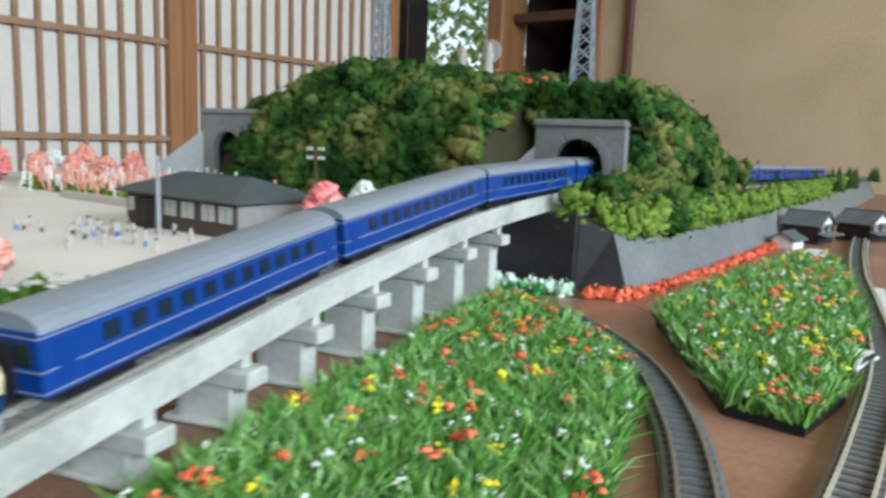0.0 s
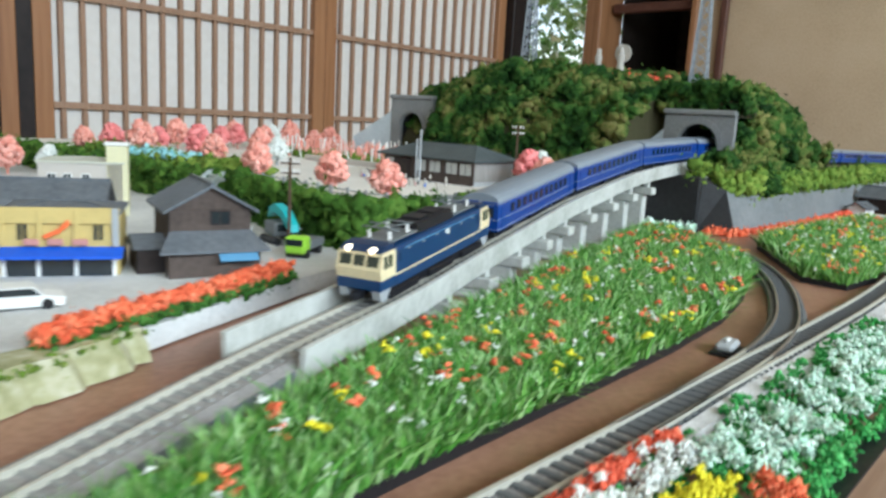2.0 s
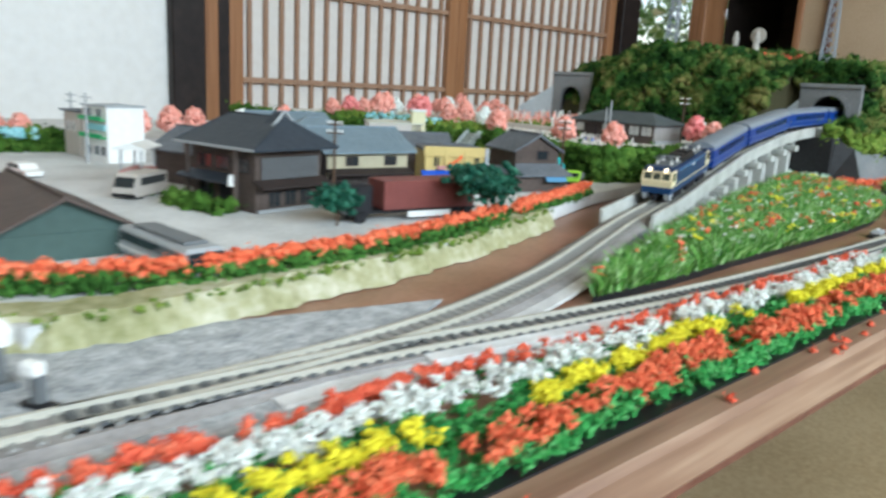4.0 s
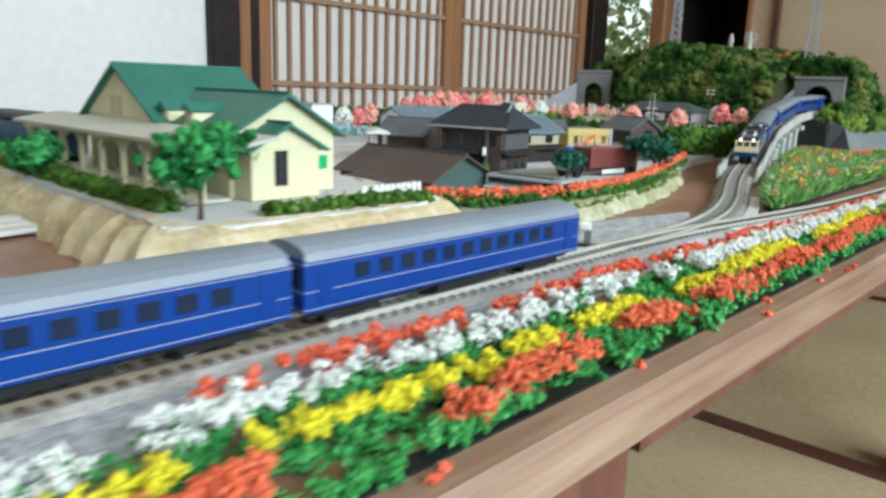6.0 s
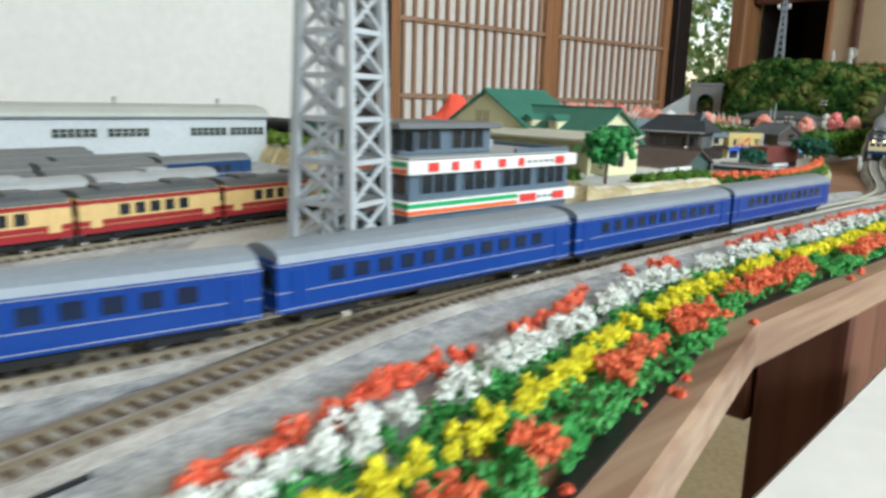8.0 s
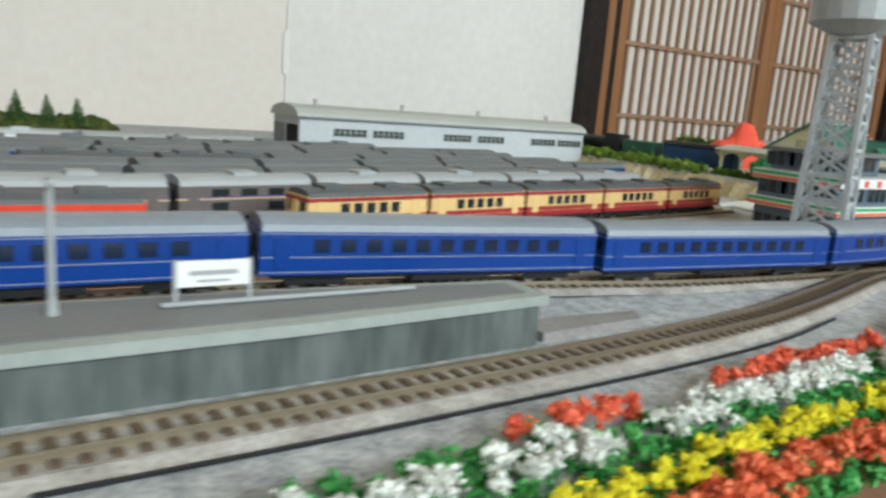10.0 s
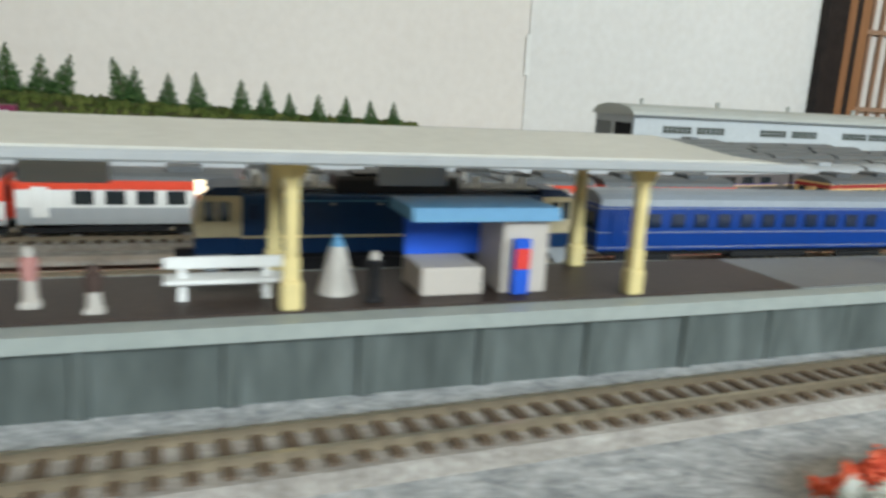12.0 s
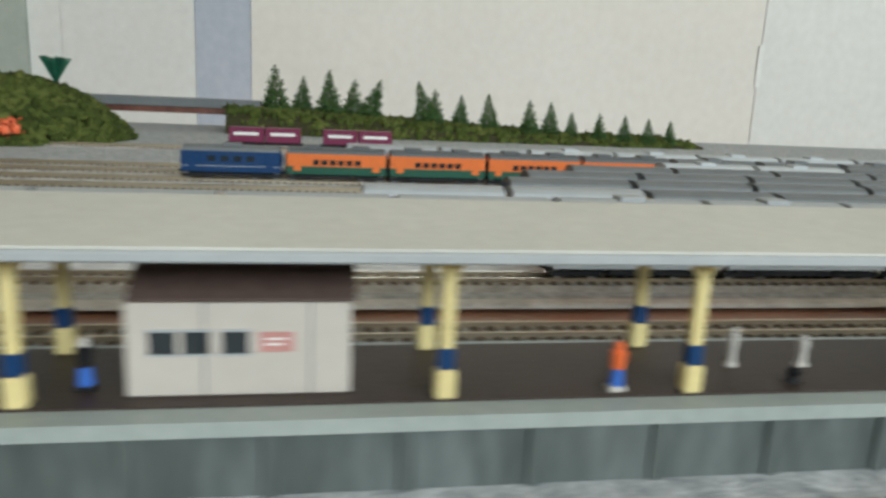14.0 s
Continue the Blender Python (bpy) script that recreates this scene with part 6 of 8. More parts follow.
figurine(0.297, -1.562, "dark painted figure by the bench", [D_, B_, D_, W_], 0.0105)
st = on_platform("stone_monument", "small white cone shaped monument with blue top", "monument", 0.293, -1.2785)
part("cone", MB().cyl((0, 0, 0), (0, 0, 0.010), 0.0042, 0.0016, 10), STATUE_WHITE, st)
part("top", MB().cyl((0, 0, 0.010), (0, 0, 0.0125), 0.0016, 0.0004, 10), AWNING_LT, st)
sg = on_platform("station_sign", "white blank station name board on two posts", "sign", 0.2835, -1.0765)
part("board", MB().box(-0.0005, -0.0092, 0.0035, 0.0005, 0.0092, 0.0102, 0.0002), WHITE, sg)
part("name_bar", MB().box(0.0005, -0.006, 0.0066, 0.0007, 0.006, 0.0078).box(0.0005, -0.004, 0.0048, 0.0007, 0.004, 0.0054), LIGHTGREY, sg, "pale unreadable lettering bars")
ps = part("sign_post", MB().box(-0.0004, -0.0006, 0, 0.0004, 0.0006, 0.0105), LIGHTGREY, sg)
repeat(ps, [(0, -0.0092, 0), (0, 0.0092, 0)], "sign_post")
lp = on_platform("lamp_post", "slender grey platform lamp post", "lamp post", 0.287, -1.113)
part("post", MB().cyl((0, 0, 0), (0, 0, 0.03), 0.0009, 0.0007, 8), LIGHTGREY, lp)
part("lamp_head", MB().box(-0.004, -0.0008, 0.0298, 0.004, 0.0008, 0.031, 0.0002), LIGHTGREY, lp)
part("foot", MB().cyl((0, 0, 0), (0, 0, 0.004), 0.0014, 0.001, 8), LIGHTGREY, lp)
for x, y in ((0.318, -1.46), (0.338, -1.49), (0.34, -1.44)):
    solid("blossom_crumb", MB().cyl((x, y, 0.0014), (x, y, 0.0024), 0.0022, 0.001, 7), RED, "loose red blossom crumb on the gravel", "crumb")

# ---- lattice tower ----
tw = thing("lattice_tower", "light grey lattice tower with a round top platform", "tower", 0.237, -0.738, 0.0014, 20)
part("plinth", MB().cyl((0, 0, 0), (0, 0, 0.005), 0.024, 0.022, 20), LIGHTGREY, tw)
zs = [0.005 + 0.0142 * i for i in range(9)]
half = lambda z: 0.0125 - 0.0035 * z / 0.12
for sx in (-1, 1):
    for sy in (-1, 1):
        part("tower_leg", MB().bar((sx * half(0.005), sy * half(0.005), 0.005), (sx * half(0.12), sy * half(0.12), 0.12), 0.0028), TOWER, tw)
for i in range(8):
    a, b = zs[i], zs[i + 1]
    for s1, s2 in (((-1, -1), (1, -1)), ((1, -1), (1, 1)), ((1, 1), (-1, 1)), ((-1, 1), (-1, -1))):
        P0, P1 = (s1[0] * half(a), s1[1] * half(a), a), (s2[0] * half(b), s2[1] * half(b), b)
        P2, P3 = (s2[0] * half(a), s2[1] * half(a), a), (s1[0] * half(b), s1[1] * half(b), b)
        part("brace", MB().bar(P0, P1, 0.0013), TOWER, tw)
        part("brace", MB().bar(P2, P3, 0.0013), TOWER, tw)
        part("tie_bar", MB().bar((s1[0] * half(b), s1[1] * half(b), b), P1, 0.0017), TOWER, tw)
part("ladder", MB().box(-0.002, -0.011, 0.005, -0.0012, -0.0102, 0.12).box(0.0012, -0.011, 0.005, 0.002, -0.0102, 0.12), TOWER, tw)
part("top_platform", MB().cyl((0, 0, 0.12), (0, 0, 0.126), 0.012, 0.0235, 20).cyl((0, 0, 0.126), (0, 0, 0.138), 0.0235, 0.0235, 20), TOWER, tw)
part("control_box", MB().box(-0.005, -0.022, 0.0, 0.003, -0.015, 0.006, 0.0005), PAPER_WHITE, tw)

# ---- buildings ----


def pane_set(t, face, spots, w, h, glass, frame, proud=0.0004):
    """Windows with frame and pane on one face. face: 'x+', 'x-', 'y+', 'y-' with its plane; spots: (along, up)."""
    ax, s, at_ = face[0], 1 if face[1] == "+" else -1, face[2]
    for u, z in spots:
        o0, o1 = at_ - s * 0.0002, at_ + s * proud
        lo, hi = min(o0, o1), max(o0, o1)
        f = MB()
        bars = [(u - w / 2 - 0.0005, z - 0.0005, u - w / 2, z + h + 0.0005), (u + w / 2, z - 0.0005, u + w / 2 + 0.0005, z + h + 0.0005), (u - w / 2, z - 0.0005, u + w / 2, z), (u - w / 2, z + h, u + w / 2, z + h + 0.0005), (u - 0.0002, z, u + 0.0002, z + h)]
        for a0, b0, a1, b1 in bars:
            f.box(lo, a0, b0, hi, a1, b1) if ax == "x" else f.box(a0, lo, b0, a1, hi, b1)
        wn = part("window", f, frame, t)
        q0, q1 = at_ - s * 0.0002, at_ + s * proud * 0.4
        lo2, hi2 = min(q0, q1), max(q0, q1)
        part("pane", MB().box(lo2, u - w / 2, z, hi2, u + w / 2, z + h) if ax == "x" else MB().box(u - w / 2, lo2, z, u + w / 2, hi2, z + h), glass, wn)


def gable_roof(t, x0, x1, y0, y1, z, rise, over, material, along_="x", name="roof", thick=0.0012, ribs=0, wall=None):
    """A pitched roof over the rectangle, ridge along x or y, with the gable walls."""
    if along_ == "x":
        m, h = (y0 + y1) / 2, (y1 - y0) / 2
        k = rise / h
        pr = [(y0 - over, z - over * k), (m, z + rise), (y1 + over, z - over * k), (y1 + over, z - over * k + thick), (m, z + rise + thick * 1.3), (y0 - over, z - over * k + thick)]
        r = part(name, MB().prism(pr, x0 - over, x1 + over, "x"), material, t)
        if wall:
            part("gable", MB().prism([(y0, z), (y1, z), (m, z + rise)], x0, x1, "x"), wall, t)
        part("ridge", MB().box(x0 - over, m - 0.0008, z + rise + thick * 1.1, x1 + over, m + 0.0008, z + rise + thick * 1.3 + 0.0008), material, r)
        if ribs:
            rb_ = MB()
            for i in range(ribs + 1):
                xx = x0 - over + (x1 - x0 + 2 * over) * i / ribs
                for sg_ in (-1, 1):
                    yy = y0 - over if sg_ < 0 else y1 + over
                    rb_.bar((xx, yy, z - over * k + thick), (xx, m, z + rise + thick * 1.3), 0.0004)
            part("roof_ribs", rb_, material, r)
    else:
        m, h = (x0 + x1) / 2, (x1 - x0) / 2
        k = rise / h
        pr = [(x0 - over, z - over * k), (m, z + rise), (x1 + over, z - over * k), (x1 + over, z - over * k + thick), (m, z + rise + thick * 1.3), (x0 - over, z - over * k + thick)]
        r = part(name, MB().prism(pr, y0 - over, y1 + over, "y"), material, t)
        if wall:
            part("gable", MB().prism([(x0, z), (x1, z), (m, z + rise)], y0, y1, "y"), wall, t)
        part("ridge", MB().box(m - 0.0008, y0 - over, z + rise + thick * 1.1, m + 0.0008, y1 + over, z + rise + thick * 1.3 + 0.0008), material, r)
        if ribs:
            rb_ = MB()
            for i in range(ribs + 1):
                yy = y0 - over + (y1 - y0 + 2 * over) * i / ribs
                for xx in (x0 - over, x1 + over):
                    rb_.bar((xx, yy, z - over * k + thick), (m, yy, z + rise + thick * 1.3), 0.0004)
            part("roof_ribs", rb_, material, r)
    return r


def hip_roof(t, x0, x1, y0, y1, z, rise, over, material, name="roof", inset=None, thick=0.0012):
    a0, a1, b0, b1 = x0 - over, x1 + over, y0 - over, y1 + over
    if (a1 - a0) >= (b1 - b0):
        i = (b1 - b0) / 2 if inset is None else inset
        top = [(a0 + i, (b0 + b1) / 2), (a1 - i, (b0 + b1) / 2)]
        fs = [(4, 5, 9, 8), (5, 6, 9), (6, 7, 8, 9), (7, 4, 8)]
    else:
        i = (a1 - a0) / 2 if inset is None else inset
        top = [((a0 + a1) / 2, b0 + i), ((a0 + a1) / 2, b1 - i)]
        fs = [(4, 5, 8), (5, 6, 9, 8), (6, 7, 9), (7, 4, 8, 9)]
    cs = [(a0, b0), (a1, b0), (a1, b1), (a0, b1)]
    vs = [(x, y, z) for x, y in cs] + [(x, y, z + thick) for x, y in cs] + [(x, y, z + rise) for x, y in top]
    r = part(name, MB().add(vs, [(0, 3, 2, 1), (0, 1, 5, 4), (1, 2, 6, 5), (2, 3, 7, 6), (3, 0, 4, 7)] + fs), material, t)
    part("ridge", MB().bar(vs[8], vs[9], 0.0009), material, r)
    for c, q in ((4, 8), (7, 8 if (a1 - a0) >= (b1 - b0) else 9), (5, 9 if (a1 - a0) >= (b1 - b0) else 8), (6, 9)):
        part("hip_ridge", MB().bar(vs[c], vs[q], 0.0007), material, r)
    return r


# three-storey store beside the line
sx0, sx1, sy0, sy1 = 0.157, 0.213, -0.686, -0.577
s3 = thing("store_building", "blue grey three storey store with green, orange and white sign bands", "building", 0, 0, 0.0026)
part("ground_floor", MB().box(sx0, sy0, 0, sx1, sy1, 0.0185, 0.0004), STORE_GREY, s3)
part("first_floor", MB().box(sx0, sy0, 0.0247, sx1, sy1, 0.036, 0.0004), STORE_GREY, s3)
part("top_floor", MB().box(sx0 + 0.004, sy0 + 0.004, 0.0432, sx1 - 0.012, sy0 + 0.062, 0.0545, 0.0004), STORE_GREY, s3)
part("top_roof", MB().box(sx0 + 0.001, sy0 + 0.001, 0.0546, sx1 - 0.008, sy0 + 0.066, 0.0572, 0.0004), MIDGREY, s3)
part("terrace", MB().box(sx0, sy0, 0.0425, sx1, sy1, 0.0431), LIGHTGREY, s3)
part("parapet", MB().box(sx1 - 0.002, sy0 + 0.068, 0.0431, sx1, sy1, 0.0452, 0.0003).box(sx0, sy1 - 0.002, 0.0431, sx1 - 0.002, sy1, 0.0452, 0.0003), STORE_GREY, s3)
for z in (0.0186, 0.0361):
    b = part("sign_band", MB().box(sx0 - 0.003, sy0 - 0.003, z, sx1 + 0.003, sy1 + 0.003, z + 0.006, 0.0003), WHITE, s3, "white sign band")
    part("green_line", MB().box(sx0 - 0.0034, sy0 - 0.0034, z + 0.0036, sx1 + 0.0034 if z < 0.03 else sx1 + 0.002, sy0 + (0.066 if z < 0.03 else -0.0028), z + 0.0054), SIGN_GREEN, b, "green line")
    part("orange_line", MB().box(sx0 - 0.0034, sy0 - 0.0034, z + 0.0006, sx1 + 0.0034 if z < 0.03 else sx1 + 0.002, sy0 + (0.066 if z < 0.03 else -0.0028), z + 0.0024), SIGN_ORANGE, b, "orange line")
    for y, w_ in ((0.068, 0.012), (0.093, 0.009)) if z < 0.03 else ((0.008, 0.006), (0.022, 0.004), (0.036, 0.004), (0.052, 0.005), (0.066, 0.004), (0.094, 0.007)):
        part("red_panel", MB().box(sx1 + 0.003, sy0 + y, z + 0.0012, sx1 + 0.0034, sy0 + y + w_, z + 0.005), SIGN_RED, b)
    bars = MB()
    for y in (0.0715, 0.076, 0.0805, 0.085, 0.089):
        bars.box(sx1 + 0.003, sy0 + y + 0.001, z + 0.0024, sx1 + 0.0033, sy0 + y + 0.0036, z + 0.0036)
    part("lettering", bars, MIDGREY, b)
for z, y1_ in ((0.0045, sy1), (0.0275, sy1), (0.0455, sy0 + 0.062)):
    n = 4 if y1_ == sy1 else 2
    for i in range(n):
        yc = sy0 + 0.004 + (y1_ - sy0 - 0.006) * (i + 0.5) / n
        xf = sx1 if z < 0.04 else sx1 - 0.012
        wn = part("window", MB().box(xf - 0.0006, yc - 0.0105, z, xf + 0.0002, yc + 0.0105, z + 0.0085), GLASS_DK, s3, "dark glazing strip")
        fr = MB()
        for q in (-0.0105, -0.0035, 0.0035, 0.0105):
            fr.box(xf, yc + q - 0.0004, z, xf + 0.0006, yc + q + 0.0004, z + 0.0085)
        part("mullions", fr, STORE_GREY, wn)
    for i in range(3):
        xc = sx0 + 0.004 + (sx1 - sx0 - 0.008) * (i + 0.5) / 3
        yf = sy0 if z < 0.04 else sy0 + 0.004
        wn = part("window", MB().box(xc - 0.0105, yf - 0.0003, z, xc + 0.0105, yf + 0.0006, z + 0.0085), GLASS_DK, s3)
        fr = MB()
        for q in (-0.0105, -0.0035, 0.0035, 0.0105):
            fr.box(xc + q - 0.0004, yf - 0.0006, z, xc + q + 0.0004, yf, z + 0.0085)
        part("mullions", fr, STORE_GREY, wn)
part("roof_tank", MB().cyl((0.172, -0.6, 0.0431), (0.172, -0.6, 0.047), 0.006, n=14), LIGHTGREY, s3)

# cream villa with green roofs on a sandy bank
TER = 0.02
structure("ground_villa", MB().prism([(-0.32, -0.36), (-0.32, -0.497), (-0.02, -0.5), (0.07, -0.505), (0.14, -0.508), (0.185, -0.512), (0.198, -0.49), (0.197, -0.44), (0.2, -0.4), (0.19, -0.375), (0.12, -0.36)], 0.0008, TER, "z"), ROAD, "pale raised ground under the villa", "ground")
vb = spline([(-0.32, -0.502, 0), (-0.02, -0.505, 0), (0.07, -0.51, 0), (0.14, -0.515, 0), (0.188, -0.519, 0), (0.206, -0.494, 0), (0.204, -0.44, 0), (0.207, -0.4, 0), (0.192, -0.368, 0), (0.12, -0.353, 0)], 0.006)
vb = [p + Vector((rb.uniform(-0.003, 0.003), rb.uniform(-0.003, 0.003), 0)) for p in vb]
structure("villa_bank", MB().sweep(vb, [(0.008, 0.0004), (0.0055, 0.006), (0.0015, 0.0125), (-0.004, 0.0175), (-0.012, 0.0207), (-0.016, 0.0004)]), SAND_BANK, "ochre sandy bank round the villa", "bank")
foam("villa_hedge", [([(-0.03, -0.493, TER), (0.07, -0.496, TER), (0.13, -0.498, TER), (0.16, -0.496, TER)], 0.0045, 0, 0.0055, 620, 0.0014, 0.0028), ([(0.188, -0.47, TER), (0.19, -0.43, TER), (0.192, -0.385, TER)], 0.0035, 0, 0.004, 200, 0.0014, 0.0026)], HEDGE, "low green hedge along the villa's porch", "hedge")
v = thing("villa", "cream villa with green roofs and a pillared porch", "house", 0, 0, TER + 0.0002)
part("main_wall", MB().box(0.004, -0.462, 0, 0.085, -0.395, 0.0316, 0.0004), HOUSE_CREAM, v)
gable_roof(v, 0.004, 0.085, -0.462, -0.395, 0.0316, 0.0245, 0.004, ROOF_GREEN, "y", wall=HOUSE_CREAM)
part("east_wall", MB().box(0.0852, -0.4585, 0, 0.142, -0.401, 0.028, 0.0004), HOUSE_CREAM, v)
gable_roof(v, 0.06, 0.142, -0.4585, -0.401, 0.028, 0.0165, 0.0045, ROOF_GREEN, "x", "east_roof", wall=HOUSE_CREAM)
part("annex_wall", MB().box(0.122, -0.4565, 0, 0.156, -0.4205, 0.0225, 0.0004), HOUSE_CREAM, v)
gable_roof(v, 0.122, 0.156, -0.4565, -0.4205, 0.0225, 0.0095, 0.0035, ROOF_GREEN, "x", "annex_roof", wall=HOUSE_CREAM)
part("porch_roof", MB().prism([(-0.487, 0.0245), (-0.4625, 0.0288), (-0.4625, 0.0302), (-0.487, 0.0259)], -0.04, 0.186, "x"), PORCH_ROOF, v, "pale flat porch roof")
part("porch_floor", MB().box(-0.035, -0.483, 0, 0.15, -0.4625, 0.0015, 0.0004), PORCH_ROOF, v)
part("porch_beam", MB().box(-0.037, -0.4815, 0.0222, 0.162, -0.478, 0.0243), HOUSE_CREAM, v)
pp = part("porch_pillar", MB().box(-0.0013, -0.0013, 0.0015, 0.0013, 0.0013, 0.0222, 0.0002).prism([(-0.0013, 0.0165), (-0.0032, 0.0195), (-0.0075, 0.0215), (-0.0118, 0.0222), (0.0118, 0.0222), (0.0075, 0.0215), (0.0032, 0.0195), (0.0013, 0.0165)], -0.0009, 0.0009, "y"), HOUSE_CREAM, v)
repeat(pp, [(-0.035 + 0.0238 * i, -0.4795, 0) for i in range(9)], "porch_pillar")
pr_ = MB()
for i in range(44):
    xx = -0.03 + 0.0042 * i
    pr_.box(xx - 0.0003, -0.4799, 0.0015, xx + 0.0003, -0.4793, 0.0052)
pr_.box(-0.034, -0.48, 0.0052, 0.152, -0.4791, 0.0058)
part("porch_railing", pr_, HOUSE_CREAM, v)
pane_set(v, ("y", "-", -0.462), [(0.017 + 0.0238 * i, 0.0035) for i in range(3)], 0.009, 0.015, GLASS_DK, WHITE)
pane_set(v, ("y", "-", -0.462), [(0.036, 0.031), (0.044, 0.031)], 0.0068, 0.0105, WALL_BEIGE, HOUSE_CREAM)
pane_set(v, ("y", "-", -0.4585), [(0.098, 0.0035), (0.114, 0.0035)], 0.009, 0.015, GLASS_DK, WHITE)
pane_set(v, ("x", "+", 0.156), [(-0.4415, 0.0065)], 0.0056, 0.0145, GLASS_DK, HUT_ROOF)
part("green_shutter", MB().box(0.1422, -0.4125, 0.0105, 0.1428, -0.4055, 0.017), SIGN_GREEN, v)
for x in (0.084, 0.108):
    dm = part("dormer", MB().box(x - 0.004, -0.4585, 0.03, x + 0.004, -0.446, 0.0365, 0.0003), HOUSE_CREAM, v)
    part("dormer_roof", MB().prism([(x - 0.0055, 0.0363), (x + 0.0055, 0.0363), (x, 0.0405)], -0.4605, -0.438, "y"), ROOF_GREEN, dm)
    part("dormer_window", MB().box(x - 0.0022, -0.4592, 0.0315, x + 0.0022, -0.4584, 0.036), WALL_BEIGE, dm)
fnc = thing("garden_fence", "low white garden fence beside the villa", "fence", 0.17, -0.405, TER + 0.0002)
pk = part("picket", MB().box(-0.0004, -0.0012, 0, 0.0004, 0.0012, 0.0048, 0.0002), WHITE, fnc)
repeat(pk, [(0, 0.0036 * i, 0) for i in range(11)], "picket")
part("fence_rail", MB().box(-0.0009, -0.002, 0.0026, -0.0004, 0.038, 0.0034), WHITE, fnc)


def leafy_tree(x, y, z, hgt, spread, label, material, seed, n=420, leaf=0.0022, trunk=BARK, flat=0.8):
    t = thing("tree", label, "tree", x, y, z)
    rng = np.random.default_rng(seed)
    tr = MB().cyl((0, 0, 0), (0.0006, 0.0004, hgt * 0.5), hgt * 0.035, hgt * 0.02, 8)
    tips = []
    for i in range(7):
        a, e = i * 2.4 + seed, rng.uniform(0.5, 1.0)
        p0 = Vector((0, 0, hgt * rng.uniform(0.3, 0.5)))
        p1 = Vector((math.cos(a) * spread * 0.6 * e, math.sin(a) * spread * 0.6 * e, hgt * rng.uniform(0.55, 0.85)))
        tr.cyl(p0, p1, hgt * 0.015, hgt * 0.006, 5)
        tips.append(p1)
    part("trunk", tr, trunk, t)
    c = []
    for _ in range(n):
        p = tips[rng.integers(len(tips))]
        d = rng.normal(0, 1, 3) * np.array([spread * 0.3, spread * 0.3, hgt * 0.13 * flat])
        c.append(np.array(p) + d + np.array([0, 0, hgt * 0.04]))
    c = np.array(c)
    tagged(trimesh("crown", *joined(crumbs(c[: n // 3], rng.uniform(0.5, 1.1, n // 3) * leaf * 1.1, rng, 0.4), leaves(c, leaf, rng, 4)), material, t), kind="stuff")
    return t


leafy_tree(0.18, -0.494, TER, 0.033, 0.0155, "bright green bushy tree beside the villa's porch", TREE_GR, 3, 520)
leafy_tree(0.03, -0.5, TER - 0.002, 0.022, 0.011, "bright green bushy tree at the porch's end", TREE_GR, 5, 420)

# long engine shed at the back of the yard
sh = thing("engine_shed", "long light grey engine shed with a curved roof", "shed", -0.26, -0.684, 0.0015)
SL = 0.182
part("shed_wall", MB().box(-0.038, -SL, 0, 0.038, SL, 0.044, 0.0005), SHED, sh)
part("shed_roof", MB().prism([(-0.041, 0.0435), (0.041, 0.0435), (0.0385, 0.0478), (0.03, 0.0525), (0.012, 0.0555), (-0.012, 0.0555), (-0.03, 0.0525), (-0.0385, 0.0478)], -SL - 0.003, SL + 0.003, "y"), SHED_ROOF, sh)
part("roof_edge", MB().box(0.041, -SL - 0.003, 0.0432, 0.0418, SL + 0.003, 0.0448), MIDGREY, sh)
# a flat black slab on the closed wall paints the doorway's dark inside
part("doorway", MB().box(0.004, -SL - 0.0008, 0, 0.034, -SL + 0.001, 0.036), PAINTED_DARK, sh, "dark open engine doorway")
part("door_leaf", MB().box(-0.034, -SL - 0.001, 0, -0.004, -SL + 0.001, 0.036), MIDGREY, sh)
for y in (-0.128, -0.085, 0.0, 0.045, 0.12, 0.16):
    wn = part("window", MB().box(0.0375, y - 0.018, 0.027, 0.0384, y + 0.018, 0.0345), GLASS_WARM, sh)
    fr = MB()
    for q in range(7):
        fr.box(0.038, y - 0.018 + 0.006 * q - 0.0004, 0.027, 0.0388, y - 0.018 + 0.006 * q + 0.0004, 0.0345)
    for zq in (0.0268, 0.0307, 0.0343):
        fr.box(0.038, y - 0.0182, zq, 0.0388, y + 0.0182, zq + 0.0005)
    part("glazing_grid", fr, LIGHTGREY, wn)
vt = part("roof_vent", MB().cyl((0, 0, 0.0545), (0, 0, 0.0605), 0.0022, n=10).cyl((0, 0, 0.0605), (0, 0, 0.0618), 0.003, 0.001, 10), SHED_ROOF, sh)
repeat(vt, [(0.008, -0.155 + 0.1 * i, 0) for i in range(4)], "roof_vent")

# display pieces behind the yard
bl = thing("steam_locomotive", "black model steam locomotive beside a green tender", "locomotive", -0.225, -0.476, TER, 3)
part("boiler", MB().cyl((-0.06, 0, 0.017), (0.02, 0, 0.017), 0.008, n=14), BLACK, bl)
part("cab", MB().box(0.02, -0.009, 0.005, 0.045, 0.009, 0.029, 0.0006), BLACK, bl)
part("chimney", MB().cyl((-0.05, 0, 0.024), (-0.05, 0, 0.031), 0.0022, 0.003, 10), BLACK, bl)
part("running_board", MB().box(-0.065, -0.0095, 0.0075, 0.045, 0.0095, 0.009, 0.0003), BLACK, bl)
ww = part("wheel", MB().cyl((0, -0.006, 0.0045), (0, 0.006, 0.0045), 0.0045, n=14), BLACK, bl)
repeat(ww, [(-0.045 + 0.014 * i, 0, 0) for i in range(5)], "wheel")
